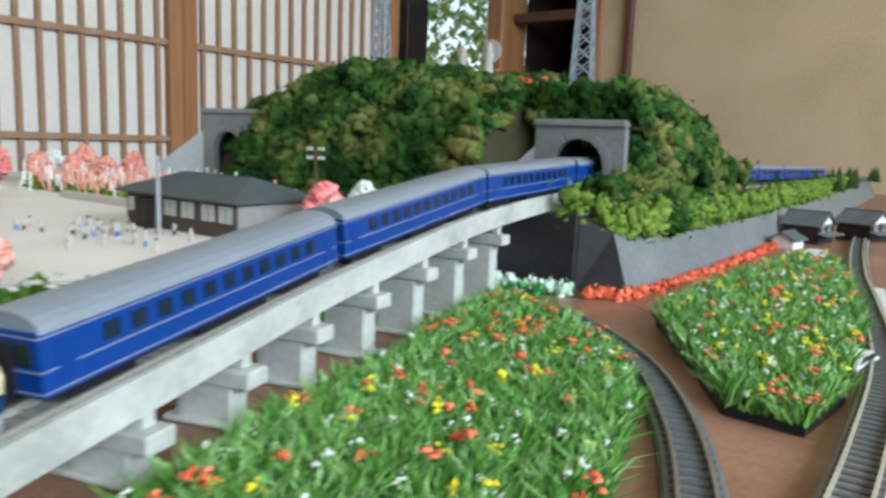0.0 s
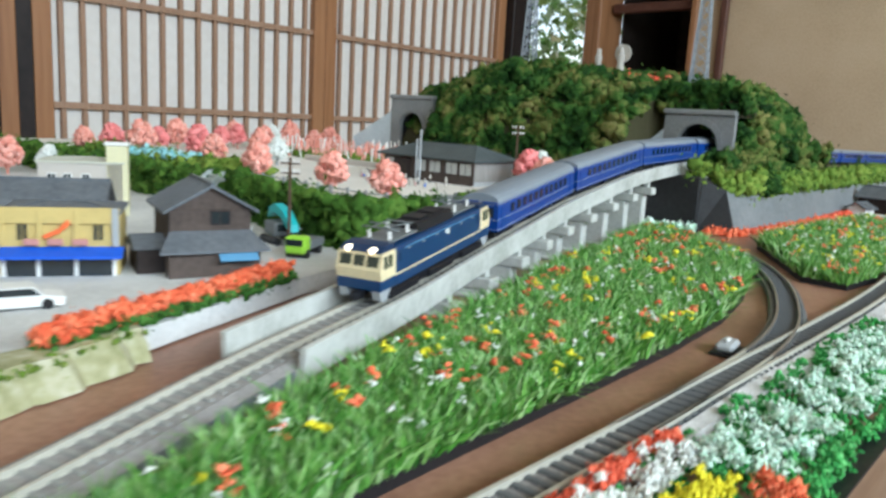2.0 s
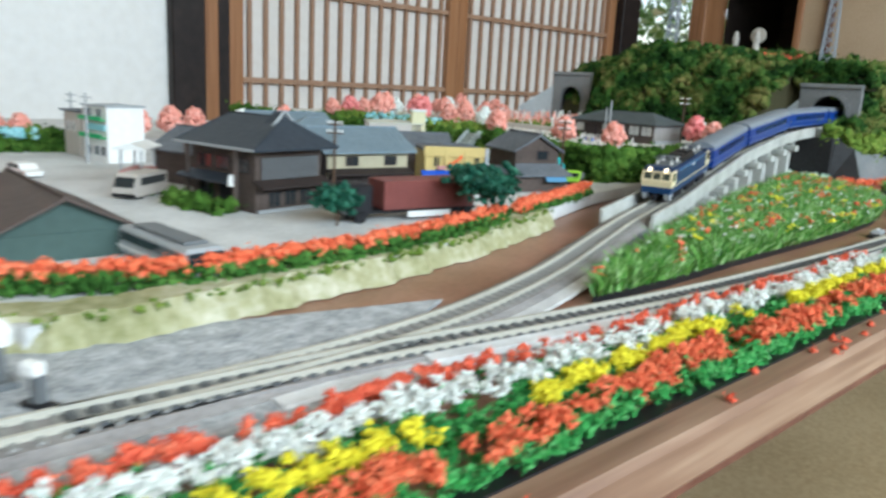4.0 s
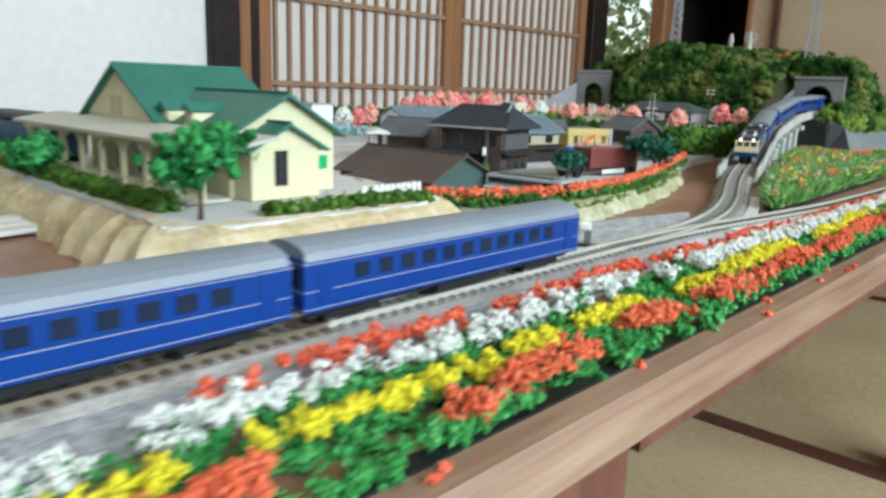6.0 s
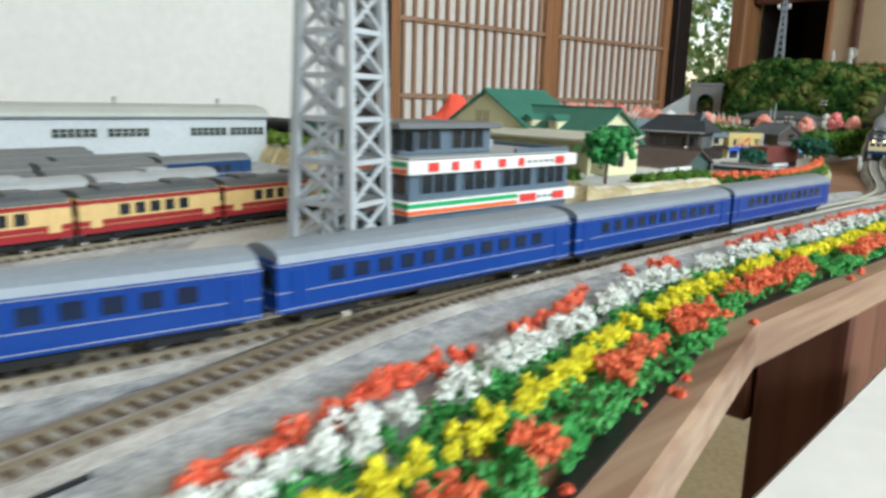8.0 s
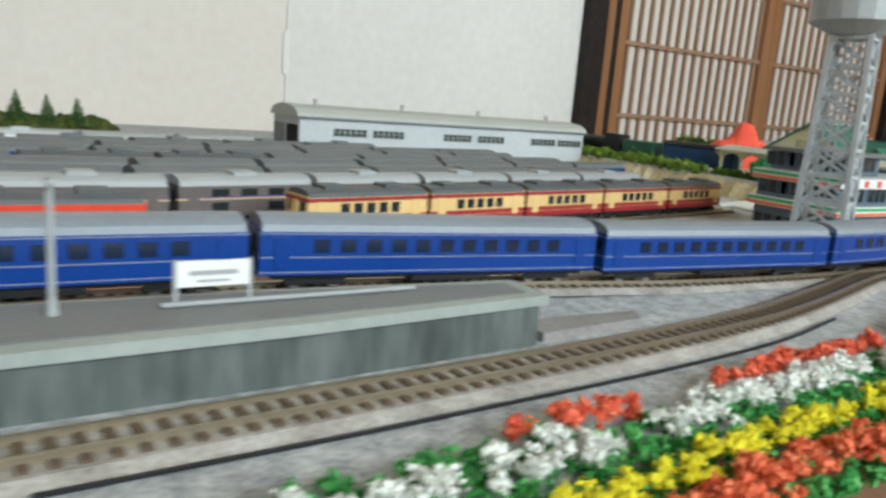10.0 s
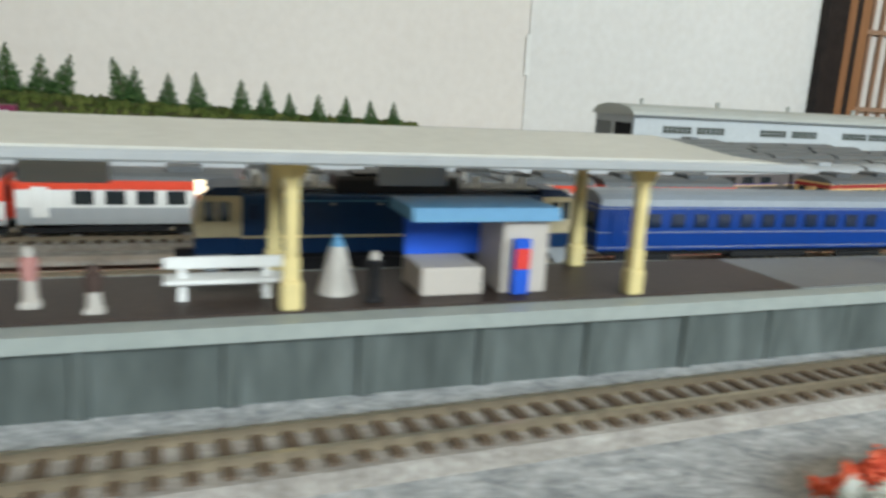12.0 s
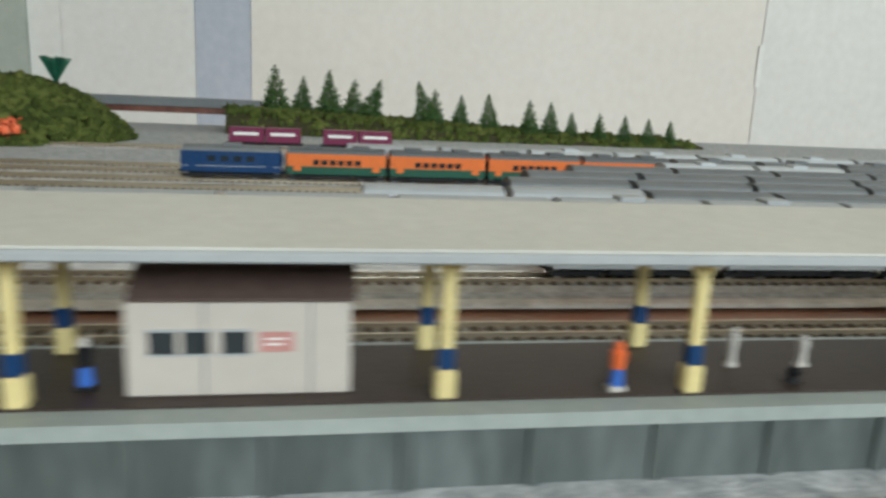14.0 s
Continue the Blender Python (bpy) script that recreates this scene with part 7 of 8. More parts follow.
part("tender", MB().box(0.05, -0.0095, 0.004, 0.095, 0.0095, 0.024, 0.0006), TRAIN_GREEN, bl, "dark green tender")
bc = thing("display_coach", "long dark blue model coach behind the steam engine", "coach", -0.074, -0.464, TER, 5)
part("coach_body", MB().box(-0.045, -0.011, 0.004, 0.045, 0.011, 0.024, 0.002), LOCO_BLUE, bc)
part("coach_roof", MB().prism(arc_roof(0.022, 0.0235, 0.005), -0.044, 0.044, "x"), LOCO_BLACK, bc)
part("bogies", MB().box(-0.04, -0.008, 0.0, -0.022, 0.008, 0.004).box(0.022, -0.008, 0.0, 0.04, 0.008, 0.004), BLACK, bc)
foam("yard_hedge", [([(-0.31, -0.49, TER), (-0.2, -0.492, TER), (-0.04, -0.494, TER)], 0.005, 0, 0.006, 300, 0.003, 0.006)], BUSH_LT, "low green shrubs behind the yard", "shrubs")
cl = thing("red_cloth", "bright red cloth draped in a pointed heap", "cloth", -0.115, -0.345, 0.009, 50)
rc = np.random.default_rng(9)
nx = 14
cv = []
for j in range(nx):
    for i in range(nx):
        u, w_ = i / (nx - 1) * 2 - 1, j / (nx - 1) * 2 - 1
        hh = 0.043 * max(0, 1 - abs(u) ** 5) * max(0, 1 - abs(w_) ** 4) + 0.022 * math.exp(-((u - 0.05) / 0.27) ** 4 - (w_ / 0.5) ** 4) + rc.uniform(-0.002, 0.002)
        cv.append((u * 0.048, w_ * 0.03, max(0.0005, hh)))
part("fabric", MB().add(cv, [(j * nx + i, j * nx + i + 1, (j + 1) * nx + i + 1, (j + 1) * nx + i) for j in range(nx - 1) for i in range(nx - 1)]), CLOTH_RED, cl)
sv = thing("track_stack", "pale bundle of spare plates on the yard ground", "plates", 0.06, -0.54, 0.0015, 100)
pl_ = part("plate", MB().box(-0.05, -0.006, 0, 0.05, 0.006, 0.0022, 0.0004), WHITE, sv)
repeat(pl_, [(0, -0.014, 0), (0.006, 0, 0), (-0.004, 0.014, 0)], "plate")

# ---- village ----
VZ = 0.009


def house(label, x, y, rz, w, d, h, rise, wall, roof, ridge="x", z=VZ, over=0.003, group="", ribs=10, hip=False, inset=None, name="house"):
    """A house with its front on local y = 0, facing -y; w along the front, d deep."""
    t = thing(name, label, "house", x, y, z, rz, group)
    part("wall", MB().box(0, 0, 0, w, d, h, 0.0003), wall, t)
    if hip:
        hip_roof(t, 0, w, 0, d, h, rise, over, roof, inset=inset)
    else:
        gable_roof(t, 0, w, 0, d, h, rise, over, roof, ridge, ribs=ribs, wall=wall)
    return t


# dark timber shop with a lower front roof and a light blue awning
t = house("dark timber shop with tiled roofs and a light blue awning", 0.0745, 0.0135, 72, 0.036, 0.04, 0.029, 0.010, TIMBER, TILE_ROOF, "y", name="shop_house")
part("front_wing", MB().box(-0.002, -0.009, 0, 0.038, 0.0, 0.0125, 0.0003), TIMBER, t)
part("pent_roof", MB().add([(-0.006, -0.0125, 0.0122), (0.042, -0.0125, 0.0122), (0.036, 0.0, 0.0195), (0.0, 0.0, 0.0195), (-0.006, -0.0125, 0.0112), (0.042, -0.0125, 0.0112), (0.036, 0.0, 0.0112), (0.0, 0.0, 0.0112)], [(0, 1, 2, 3), (4, 5, 1, 0), (5, 6, 2, 1), (7, 4, 0, 3), (4, 7, 6, 5), (2, 6, 7, 3)]), TILE_ROOF, t)
part("awning", MB().prism([(-0.014, 0.0075), (-0.0105, 0.0115), (-0.0105, 0.0122), (-0.0146, 0.008)], 0.019, 0.036, "x"), AWNING_LT, t, "light blue awning")
pane_set(t, ("y", "-", 0.0), [(0.022, 0.0225)], 0.008, 0.0055, GLASS_DK, TIMBER_BK)
part("side_wing", MB().box(-0.013, 0.004, 0, -0.0001, 0.028, 0.011, 0.0003), TIMBER_BK, t)
part("wing_roof", MB().prism([(0.002, 0.0112), (0.03, 0.0112), (0.016, 0.0165)], -0.0145, -0.0001, "x"), TILE_ROOF, t)
# yellow shop front with a blue awning
t = house("yellow two storey shop with a bright blue awning", 0.041, -0.044, 60, 0.046, 0.034, 0.0265, 0.004, SHOP_YELLOW, TILE_ROOF, "x", hip=True, over=0.001, name="shop_house")
part("parapet", MB().box(-0.0005, -0.0012, 0.0225, 0.0465, 0.0005, 0.0295, 0.0003), SHOP_YELLOW, t)
part("awning", MB().prism([(-0.0085, 0.0088), (-0.0002, 0.0118), (-0.0002, 0.0128), (-0.0085, 0.0098)], -0.002, 0.048, "x"), AWNING, t, "bright blue awning")
part("shop_front", MB().box(0.002, -0.0005, 0.0, 0.044, 0.0, 0.0088), GLASS_DK, t, "dark shop glazing")
part("shop_posts", MB().box(0.001, -0.001, 0, 0.0025, 0.0, 0.0088).box(0.014, -0.001, 0, 0.0155, 0.0, 0.0088).box(0.0285, -0.001, 0, 0.03, 0.0, 0.0088).box(0.0435, -0.001, 0, 0.045, 0.0, 0.0088), WHITE, t)
pane_set(t, ("y", "-", 0.0), [(0.009, 0.0155), (0.038, 0.0155)], 0.0038, 0.0075, GLASS_DK, SHOP_YELLOW)
part("corner_column", MB().box(0.0435, -0.0018, 0.0128, 0.0462, 0.0, 0.0295, 0.0003), LIGHTGREY, t)
pl0 = part("pilaster", MB().box(-0.001, -0.0014, 0.0128, 0.001, 0.0, 0.0285, 0.0002), SHOP_YELLOW, t)
repeat(pl0, [(0.0015, 0, 0), (0.0155, 0, 0), (0.0295, 0, 0)], "pilaster")
part("swoosh_sign", MB().prism([(0.0175, 0.0162), (0.0235, 0.0188), (0.0275, 0.0225), (0.0265, 0.0245), (0.0225, 0.0205), (0.0168, 0.0178)], -0.0022, -0.0012, "y"), SIGN_ORANGE, t, "orange plain swoosh sign")
for xx in (0.0125, 0.0215, 0.031):
    part("flower_box", MB().box(xx - 0.003, -0.0022, 0.0135, xx + 0.003, -0.0003, 0.0162, 0.0003), PLASTIC_PINK, t)
# blue grey roofed house
t = house("beige timber house with a blue grey roof", 0.0365, -0.121, 84, 0.061, 0.048, 0.0275, 0.0115, WALL_BEIGE, TILE_BLUE, "x", over=0.0045, ribs=16, name="town_house")
part("pent_roof", MB().prism([(-0.0085, 0.0118), (0.0, 0.0145), (0.0, 0.0156), (-0.0085, 0.0129)], -0.001, 0.062, "x"), TIMBER_BK, t)
part("ground_front", MB().box(0.001, -0.0008, 0.0, 0.06, 0.0, 0.0118), TIMBER_BK, t)
pane_set(t, ("y", "-", 0.0), [(0.018, 0.0175), (0.047, 0.0175)], 0.0085, 0.0055, GLASS_DK, TIMBER_BK)
part("end_boarding", MB().box(-0.0006, 0.0, 0.0, 0.0, 0.048, 0.0275), TIMBER_BK, t, "black boarded side wall")
# inn with a dark hipped gable roof
t = house("dark brown timber inn with a large black tiled roof", 0.0306, -0.2068, 11, 0.055, 0.046, 0.033, 0.017, TIMBER, TILE_DK, hip=True, inset=0.012, over=0.007, name="inn")
part("upper_panel", MB().box(0.0551, 0.003, 0.0175, 0.0556, 0.043, 0.0295), TIMBER_BK, t, "dark shuttered upper storey")
sl0 = part("shutter_slat", MB().box(0.0556, -0.0006, 0.0178, 0.0561, 0.0006, 0.0292), MIDGREY, t)
repeat(sl0, [(0, 0.0045 + 0.0025 * q, 0) for q in range(16)], "shutter_slat")
part("pent_roof", MB().prism([(0.055, 0.0165), (0.063, 0.0135), (0.063, 0.0145), (0.055, 0.0178)], -0.002, 0.048, "y"), TIMBER_BK, t)
part("lower_panel", MB().box(0.0551, 0.003, 0.001, 0.0556, 0.043, 0.0125), TIMBER, t)
pane_set(t, ("x", "+", 0.0556), [(0.012, 0.003), (0.023, 0.003), (0.034, 0.003)], 0.0075, 0.008, GLASS_DK, TIMBER)
part("plinth", MB().box(0.0552, 0.001, 0, 0.0565, 0.045, 0.0018, 0.0002), LIGHTGREY, t)
part("gable_crest", MB().prism([(0.011, 0.0415), (0.035, 0.0415), (0.023, 0.0528)], 0.042, 0.0502, "x"), TILE_DK, t)
part("gable_white", MB().prism([(0.0152, 0.0428), (0.0308, 0.0428), (0.023, 0.0495)], 0.0502, 0.0506, "x"), WHITE, t, "white gable plaster")
part("gable_edge", MB().bar((0.0508, 0.0108, 0.0414), (0.0508, 0.023, 0.0532), 0.0012).bar((0.0508, 0.0352, 0.0414), (0.0508, 0.023, 0.0532), 0.0012), LIGHTGREY, t, "pale gable edge")
part("eave_line", MB().box(-0.007, -0.0072, 0.0331, 0.062, -0.0065, 0.0345), LIGHTGREY, t)
# black slab on the wall, drawn as the shade inside the entrance
part("entrance", MB().box(0.026, -0.001, 0.0, 0.041, 0.0, 0.0145), PAINTED_DARK, t, "dark entrance")
pane_set(t, ("y", "-", 0.0), [(0.012, 0.021), (0.028, 0.021), (0.044, 0.021)], 0.011, 0.007, GLASS_DK, TIMBER_BK)
pane_set(t, ("y", "-", 0.0), [(0.014, 0.004)], 0.012, 0.009, GLASS_DK, TIMBER_BK)
part("side_pent_roof", MB().prism([(-0.0095, 0.0148), (0.0, 0.0178), (0.0, 0.0189), (-0.0095, 0.0159)], -0.002, 0.041, "x"), TILE_DK, t)
part("entrance_post", MB().box(0.0435, -0.0065, 0, 0.046, -0.004, 0.033, 0.0003), TIMBER, t)
part("entrance_post", MB().box(0.002, -0.0065, 0, 0.0045, -0.004, 0.033, 0.0003), TIMBER, t)
part("lantern", MB().cyl((0.0445, -0.0078, 0.014), (0.0445, -0.0078, 0.02), 0.0014, n=10), WHITE, t, "white paper lantern")
# grey roofed houses behind
house("timber house with a grey ridged roof", -0.02, -0.03, 60, 0.05, 0.04, 0.021, 0.011, TIMBER, TILE_ROOF, "x", ribs=12, name="town_house", group="back street houses")
house("timber house with a blue grey hipped roof", -0.05, -0.10, 75, 0.06, 0.045, 0.028, 0.014, TIMBER, TILE_BLUE, hip=True, over=0.005, name="town_house", group="back street houses")
house("small timber house with a slate roof", -0.055, -0.195, 15, 0.045, 0.04, 0.022, 0.012, TIMBER, TILE_ROOF, "x", name="town_house", group="back street houses")
house("white house with a pale blue roof", -0.15, -0.07, 80, 0.07, 0.05, 0.028, 0.011, WHITE, TILE_BLUE, "x", name="town_house", group="back street houses")
t = house("white building with a chimney tower", -0.125, 0.03, 60, 0.05, 0.035, 0.034, 0.003, HUT, PORCH_ROOF, hip=True, over=0.001, name="town_house")
part("tower", MB().box(0.04, 0.0, 0.0, 0.053, 0.012, 0.046, 0.0004), HOUSE_CREAM, t)
part("tower_cap", MB().box(0.039, -0.001, 0.046, 0.054, 0.013, 0.048, 0.0003), WHITE, t)
pane_set(t, ("y", "-", 0.0), [(0.008, 0.018), (0.017, 0.018), (0.028, 0.018)], 0.0045, 0.009, GLASS_DK, WHITE)
t = house("white shop with a cyan sign board", -0.185, -0.2, 10, 0.036, 0.03, 0.042, 0.0015, WHITE, LIGHTGREY, hip=True, over=0.001, name="shop_house")
part("sign_board", MB().box(0.008, -0.0015, 0.024, 0.034, -0.0002, 0.029, 0.0003), CYAN_FOAM, t, "pale cyan sign board")
for zz in (0.0185, 0.0315):
    part("balcony_rail", MB().box(0.001, -0.0045, zz, 0.035, -0.0002, zz + 0.0012, 0.0003).box(0.001, -0.0045, zz + 0.0012, 0.035, -0.0039, zz + 0.0034), SIGN_GREEN, t, "thin green balcony rail")
pane_set(t, ("y", "-", 0.0), [(0.008, 0.006), (0.02, 0.006), (0.03, 0.006), (0.01, 0.034), (0.025, 0.034)], 0.006, 0.006, GLASS_DK, LIGHTGREY)
t = house("beige house with a flat grey roof", -0.235, -0.2, 5, 0.03, 0.026, 0.035, 0.002, HUT, TILE_ROOF, hip=True, over=0.0025, name="town_house")
pane_set(t, ("y", "-", 0.0), [(0.008, 0.02), (0.02, 0.02)], 0.005, 0.007, GLASS_DK, WHITE)
t = thing("market_stall", "pink and white street stall under a white awning", "stall", -0.035, -0.213, VZ, -38)
part("counter", MB().box(-0.014, -0.007, 0, 0.014, 0.007, 0.011, 0.0004), P_, t, "dusty pink counter")
for sx in (-1, 1):
    for sy in (-1, 1):
        part("stall_post", MB().box(sx * 0.0125 - 0.0006, sy * 0.006 - 0.0006, 0.011, sx * 0.0125 + 0.0006, sy * 0.006 + 0.0006, 0.0235), LIGHTGREY, t)
part("awning", MB().prism([(-0.0095, 0.0235), (0.0095, 0.0235), (0.0095, 0.0245), (0, 0.0275), (-0.0095, 0.0245)], -0.0165, 0.0165, "x"), WHITE, t, "white awning")
t = thing("van", "beige model van with a dark windscreen", "van", 0.004, -0.226, VZ, -52)
part("van_body", MB().prism([(-0.017, 0.0014), (0.0165, 0.0014), (0.017, 0.0062), (0.0135, 0.0125), (0.0118, 0.0138), (-0.016, 0.0138), (-0.017, 0.0126)], -0.0068, 0.0068, "y"), HUT, t)
part("windscreen", MB().prism([(0.0168, 0.0068), (0.0172, 0.0068), (0.0141, 0.0121), (0.0137, 0.0121)], -0.006, 0.006, "y"), GLASS_DK, t)
part("side_glass", MB().box(-0.0145, -0.007, 0.0075, 0.0105, 0.007, 0.0118), GLASS_DK, t)
part("bumper", MB().box(0.0163, -0.0069, 0.0014, 0.0177, 0.0069, 0.0032, 0.0003), BLACK, t)
wl = part("wheel", MB().cyl((0, -0.0067, 0.0023), (0, 0.0067, 0.0023), 0.0023, n=12), BLACK, t)
repeat(wl, [(-0.0105, 0, 0), (0.0105, 0, 0)], "wheel")
foam("street_hedge", [([(-0.256, -0.3, VZ), (-0.254, -0.24, VZ), (-0.246, -0.188, VZ)], 0.008, 0, 0.017, 420, 0.0022, 0.0048)], HEDGE, "dark green hedge at the village street's end", "hedge")
foam("hedge_flowers", [([(-0.247, -0.245, VZ), (-0.243, -0.22, VZ)], 0.004, 0.012, 0.018, 26, 0.002, 0.0036)], CYAN_FOAM, "blue flowers on the dark hedge", "flowers")
# low hall with a green gable
t = thing("village_hall", "low hall with dark green gables and a brown roof", "hall", 0, 0, VZ)
part("hall_wall", MB().box(0.06, -0.33, 0, 0.141, -0.278, 0.0105, 0.0003), HALL_GREEN, t)
gable_roof(t, 0.06, 0.141, -0.33, -0.278, 0.0105, 0.0125, 0.004, ROOF_BROWN, "x", ribs=0, wall=HALL_GREEN, thick=0.0009)
part("lean_to", MB().box(0.085, -0.35, 0, 0.13, -0.3345, 0.006, 0.0003), WALL_BEIGE, t)
part("lean_to_roof", MB().prism([(-0.354, 0.0062), (-0.3335, 0.0098), (-0.3335, 0.0107), (-0.354, 0.0071)], 0.082, 0.133, "x"), ROOF_BROWN, t)
t = thing("bus", "pale grey model bus parked beside the hall", "bus", 0.17, -0.2765, VZ, 4)
part("bus_body", MB().box(-0.027, -0.0075, 0.0018, 0.027, 0.0075, 0.0125, 0.0012), LIGHTGREY, t)
part("roof_rack", MB().box(-0.02, -0.0045, 0.0126, 0.02, 0.0045, 0.0138, 0.0003), MIDGREY, t)
part("side_glass", MB().box(-0.024, -0.0077, 0.0075, 0.024, 0.0077, 0.0108), GLASS_DK, t)
part("front_glass", MB().box(0.0268, -0.0065, 0.0068, 0.0273, 0.0065, 0.0112), GLASS_DK, t)
part("white_flash", MB().box(-0.0272, -0.0078, 0.0042, 0.0272, 0.0078, 0.0055), WHITE, t)
wl = part("wheel", MB().cyl((0, -0.0074, 0.0024), (0, 0.0074, 0.0024), 0.0024, n=12), BLACK, t)
repeat(wl, [(-0.016, 0, 0), (0.018, 0, 0)], "wheel")


def lorry(x, y, rz):
    t = thing("container_truck", "brown container on a dark model truck", "truck", x, y, VZ, rz)
    part("container", MB().box(-0.028, -0.009, 0.0062, 0.03, 0.009, 0.0215, 0.0004), CONTAINER, t)
    ri = MB()
    for i in range(24):
        xx = -0.0268 + 0.0023 * i
        ri.box(xx, -0.0093, 0.007, xx + 0.0009, 0.0093, 0.0208)
    part("corrugation", ri, CONTAINER, t)
    part("chassis", MB().box(-0.031, -0.0065, 0.0042, 0.05, 0.0065, 0.006, 0.0003), BLACK, t)
    part("side_guard", MB().box(-0.012, -0.0088, 0.0018, 0.015, -0.008, 0.005).box(-0.012, 0.008, 0.0018, 0.015, 0.0088, 0.005), WHITE, t, "white side guard")
    c = part("cab", MB().box(0.036, -0.0088, 0.0035, 0.0505, 0.0088, 0.02, 0.0015), LOCO_BLACK, t, "black driver's cab")
    part("windscreen", MB().box(0.0503, -0.0075, 0.0115, 0.0508, 0.0075, 0.017), GLASS_DK, c)
    part("grille", MB().box(0.0503, -0.0065, 0.005, 0.0508, 0.0065, 0.0095), LIGHTGREY, c)
    wl = part("wheel", MB().cyl((0, -0.0088, 0.0032), (0, -0.0058, 0.0032), 0.0032, n=14).cyl((0, 0.0058, 0.0032), (0, 0.0088, 0.0032), 0.0032, n=14), BLACK, t)
    repeat(wl, [(-0.024, 0, 0), (-0.0165, 0, 0), (0.043, 0, 0)], "wheel")
    return t


lorry(0.128, -0.118, -98)
leafy_tree(0.16, -0.102, VZ, 0.028, 0.017, "dark teal spreading tree beside the brown container", TREE_DK, 4, 420, 0.0021)
leafy_tree(0.13, -0.176, VZ, 0.019, 0.011, "round dark green bush in front of the truck", TREE_DK, 6, 360, 0.0017)
t = thing("excavator", "teal model excavator with a bent boom on the building plot", "excavator", 0.03, 0.104, VZ, -10)
for e in (-1, 1):
    part("crawler_track", MB().box(-0.011, e * 0.006 - 0.002, 0, 0.011, e * 0.006 + 0.002, 0.004, 0.0012), BLACK, t)
part("cabin", MB().box(-0.008, -0.0065, 0.0045, 0.007, 0.0065, 0.0125, 0.001), MIDGREY, t, "grey cabin")
part("cabin_glass", MB().box(0.0068, -0.005, 0.0075, 0.0074, 0.005, 0.0115), GLASS_DK, t)
part("boom", MB().prism([(-0.011, 0.0135), (-0.009, 0.0195), (-0.003, 0.0222), (0.008, 0.0195), (0.017, 0.0125), (0.018, 0.0085), (0.0145, 0.0095), (0.0065, 0.0152), (-0.002, 0.0172), (-0.0065, 0.0155)], -0.0028, 0.0028, "y"), TEAL, t)
part("bucket", MB().prism([(0.0145, 0.0085), (0.0195, 0.0085), (0.0185, 0.0035), (0.0155, 0.0035)], -0.003, 0.003, "y"), BLACK, t)
t = thing("dump_truck", "lime green model dump truck", "truck", 0.068, 0.092, VZ, -60)
part("cab", MB().box(0.004, -0.0055, 0.0025, 0.013, 0.0055, 0.0115, 0.0012), LIME, t, "lime green cab")
part("bed", MB().box(-0.014, -0.0058, 0.004, 0.0035, 0.0058, 0.0085, 0.0005), MIDGREY, t)
part("windscreen", MB().box(0.0128, -0.0045, 0.0068, 0.0132, 0.0045, 0.0102), GLASS_DK, t)
wl = part("wheel", MB().cyl((0, -0.0057, 0.0024), (0, 0.0057, 0.0024), 0.0024, n=12), BLACK, t)
repeat(wl, [(-0.009, 0, 0), (0.008, 0, 0)], "wheel")


def small_car(x, y, z, rz, paint, label, name="car"):
    t = thing(name, label, "car", x, y, z, rz, "model cars")
    part("car_body", MB().prism([(-0.0145, 0.0012), (0.0145, 0.0012), (0.015, 0.0042), (0.008, 0.0052), (0.0048, 0.0085), (-0.0085, 0.0085), (-0.0135, 0.0055), (-0.015, 0.0045)], -0.0055, 0.0055, "y"), paint, t)
    part("glass", MB().prism([(0.0072, 0.0054), (0.0044, 0.008), (-0.0082, 0.008), (-0.0122, 0.0056)], -0.0057, 0.0057, "y"), GLASS_DK, t)
    wl = part("wheel", MB().cyl((0, -0.0056, 0.002), (0, 0.0056, 0.002), 0.002, n=12), BLACK, t)
    repeat(wl, [(-0.0092, 0, 0), (0.0092, 0, 0)], "wheel")
    return t


pm = thing("point_motor", "light grey point motor on a dark base beside the curve", "point motor", 0.2765, 0.138, 0.0002, 8)
part("base_plate", MB().box(-0.005, -0.0085, 0, 0.005, 0.0085, 0.0012, 0.0004), BLACK, pm)
part("casing", MB().box(-0.0035, -0.0065, 0.0012, 0.0035, 0.0065, 0.0046, 0.0011), LIGHTGREY, pm)
part("lever", MB().box(-0.0006, -0.0022, 0.0046, 0.0006, 0.0022, 0.0056, 0.0002), WHITE, pm)
small_car(-0.014, 0.096, VZ, 75, WHITE, "white model van parked behind the dark shop", "van")
small_car(0.277, 0.41, 0.0, 80, WHITE, "white model car beside the siding")
small_car(-0.1, -0.262, VZ, 10, WHITE, "white model car on the village street")
small_car(0.095, -0.055, VZ, 75, WHITE, "white model car behind the container")
small_car(0.203, 0.75, 0.0, 85, WHITE, "pale model car by the small houses")
small_car(0.1, -0.385, VZ, 20, WHITE, "white model car near the villa")


def pole(x, y, z, hgt, label, material, arms=2):
    t = thing("utility_pole", label, "pole", x, y, z, 35, "utility poles")
    part("mast", MB().cyl((0, 0, 0), (0, 0, hgt), 0.0011, 0.0008, 8), material, t)
    for i in range(arms):
        a = part("crossarm", MB().box(-0.0052, -0.0004, hgt * 0.93 - 0.0052 * i, 0.0052, 0.0004, hgt * 0.93 - 0.0052 * i + 0.0009), material, t)
        for xx in (-0.0045, -0.0022, 0.0022, 0.0045):
            part("insulator", MB().cyl((xx, 0, hgt * 0.93 - 0.0052 * i + 0.0009), (xx, 0, hgt * 0.93 - 0.0052 * i + 0.0028), 0.0006, n=6), WHITE, a)
    return t


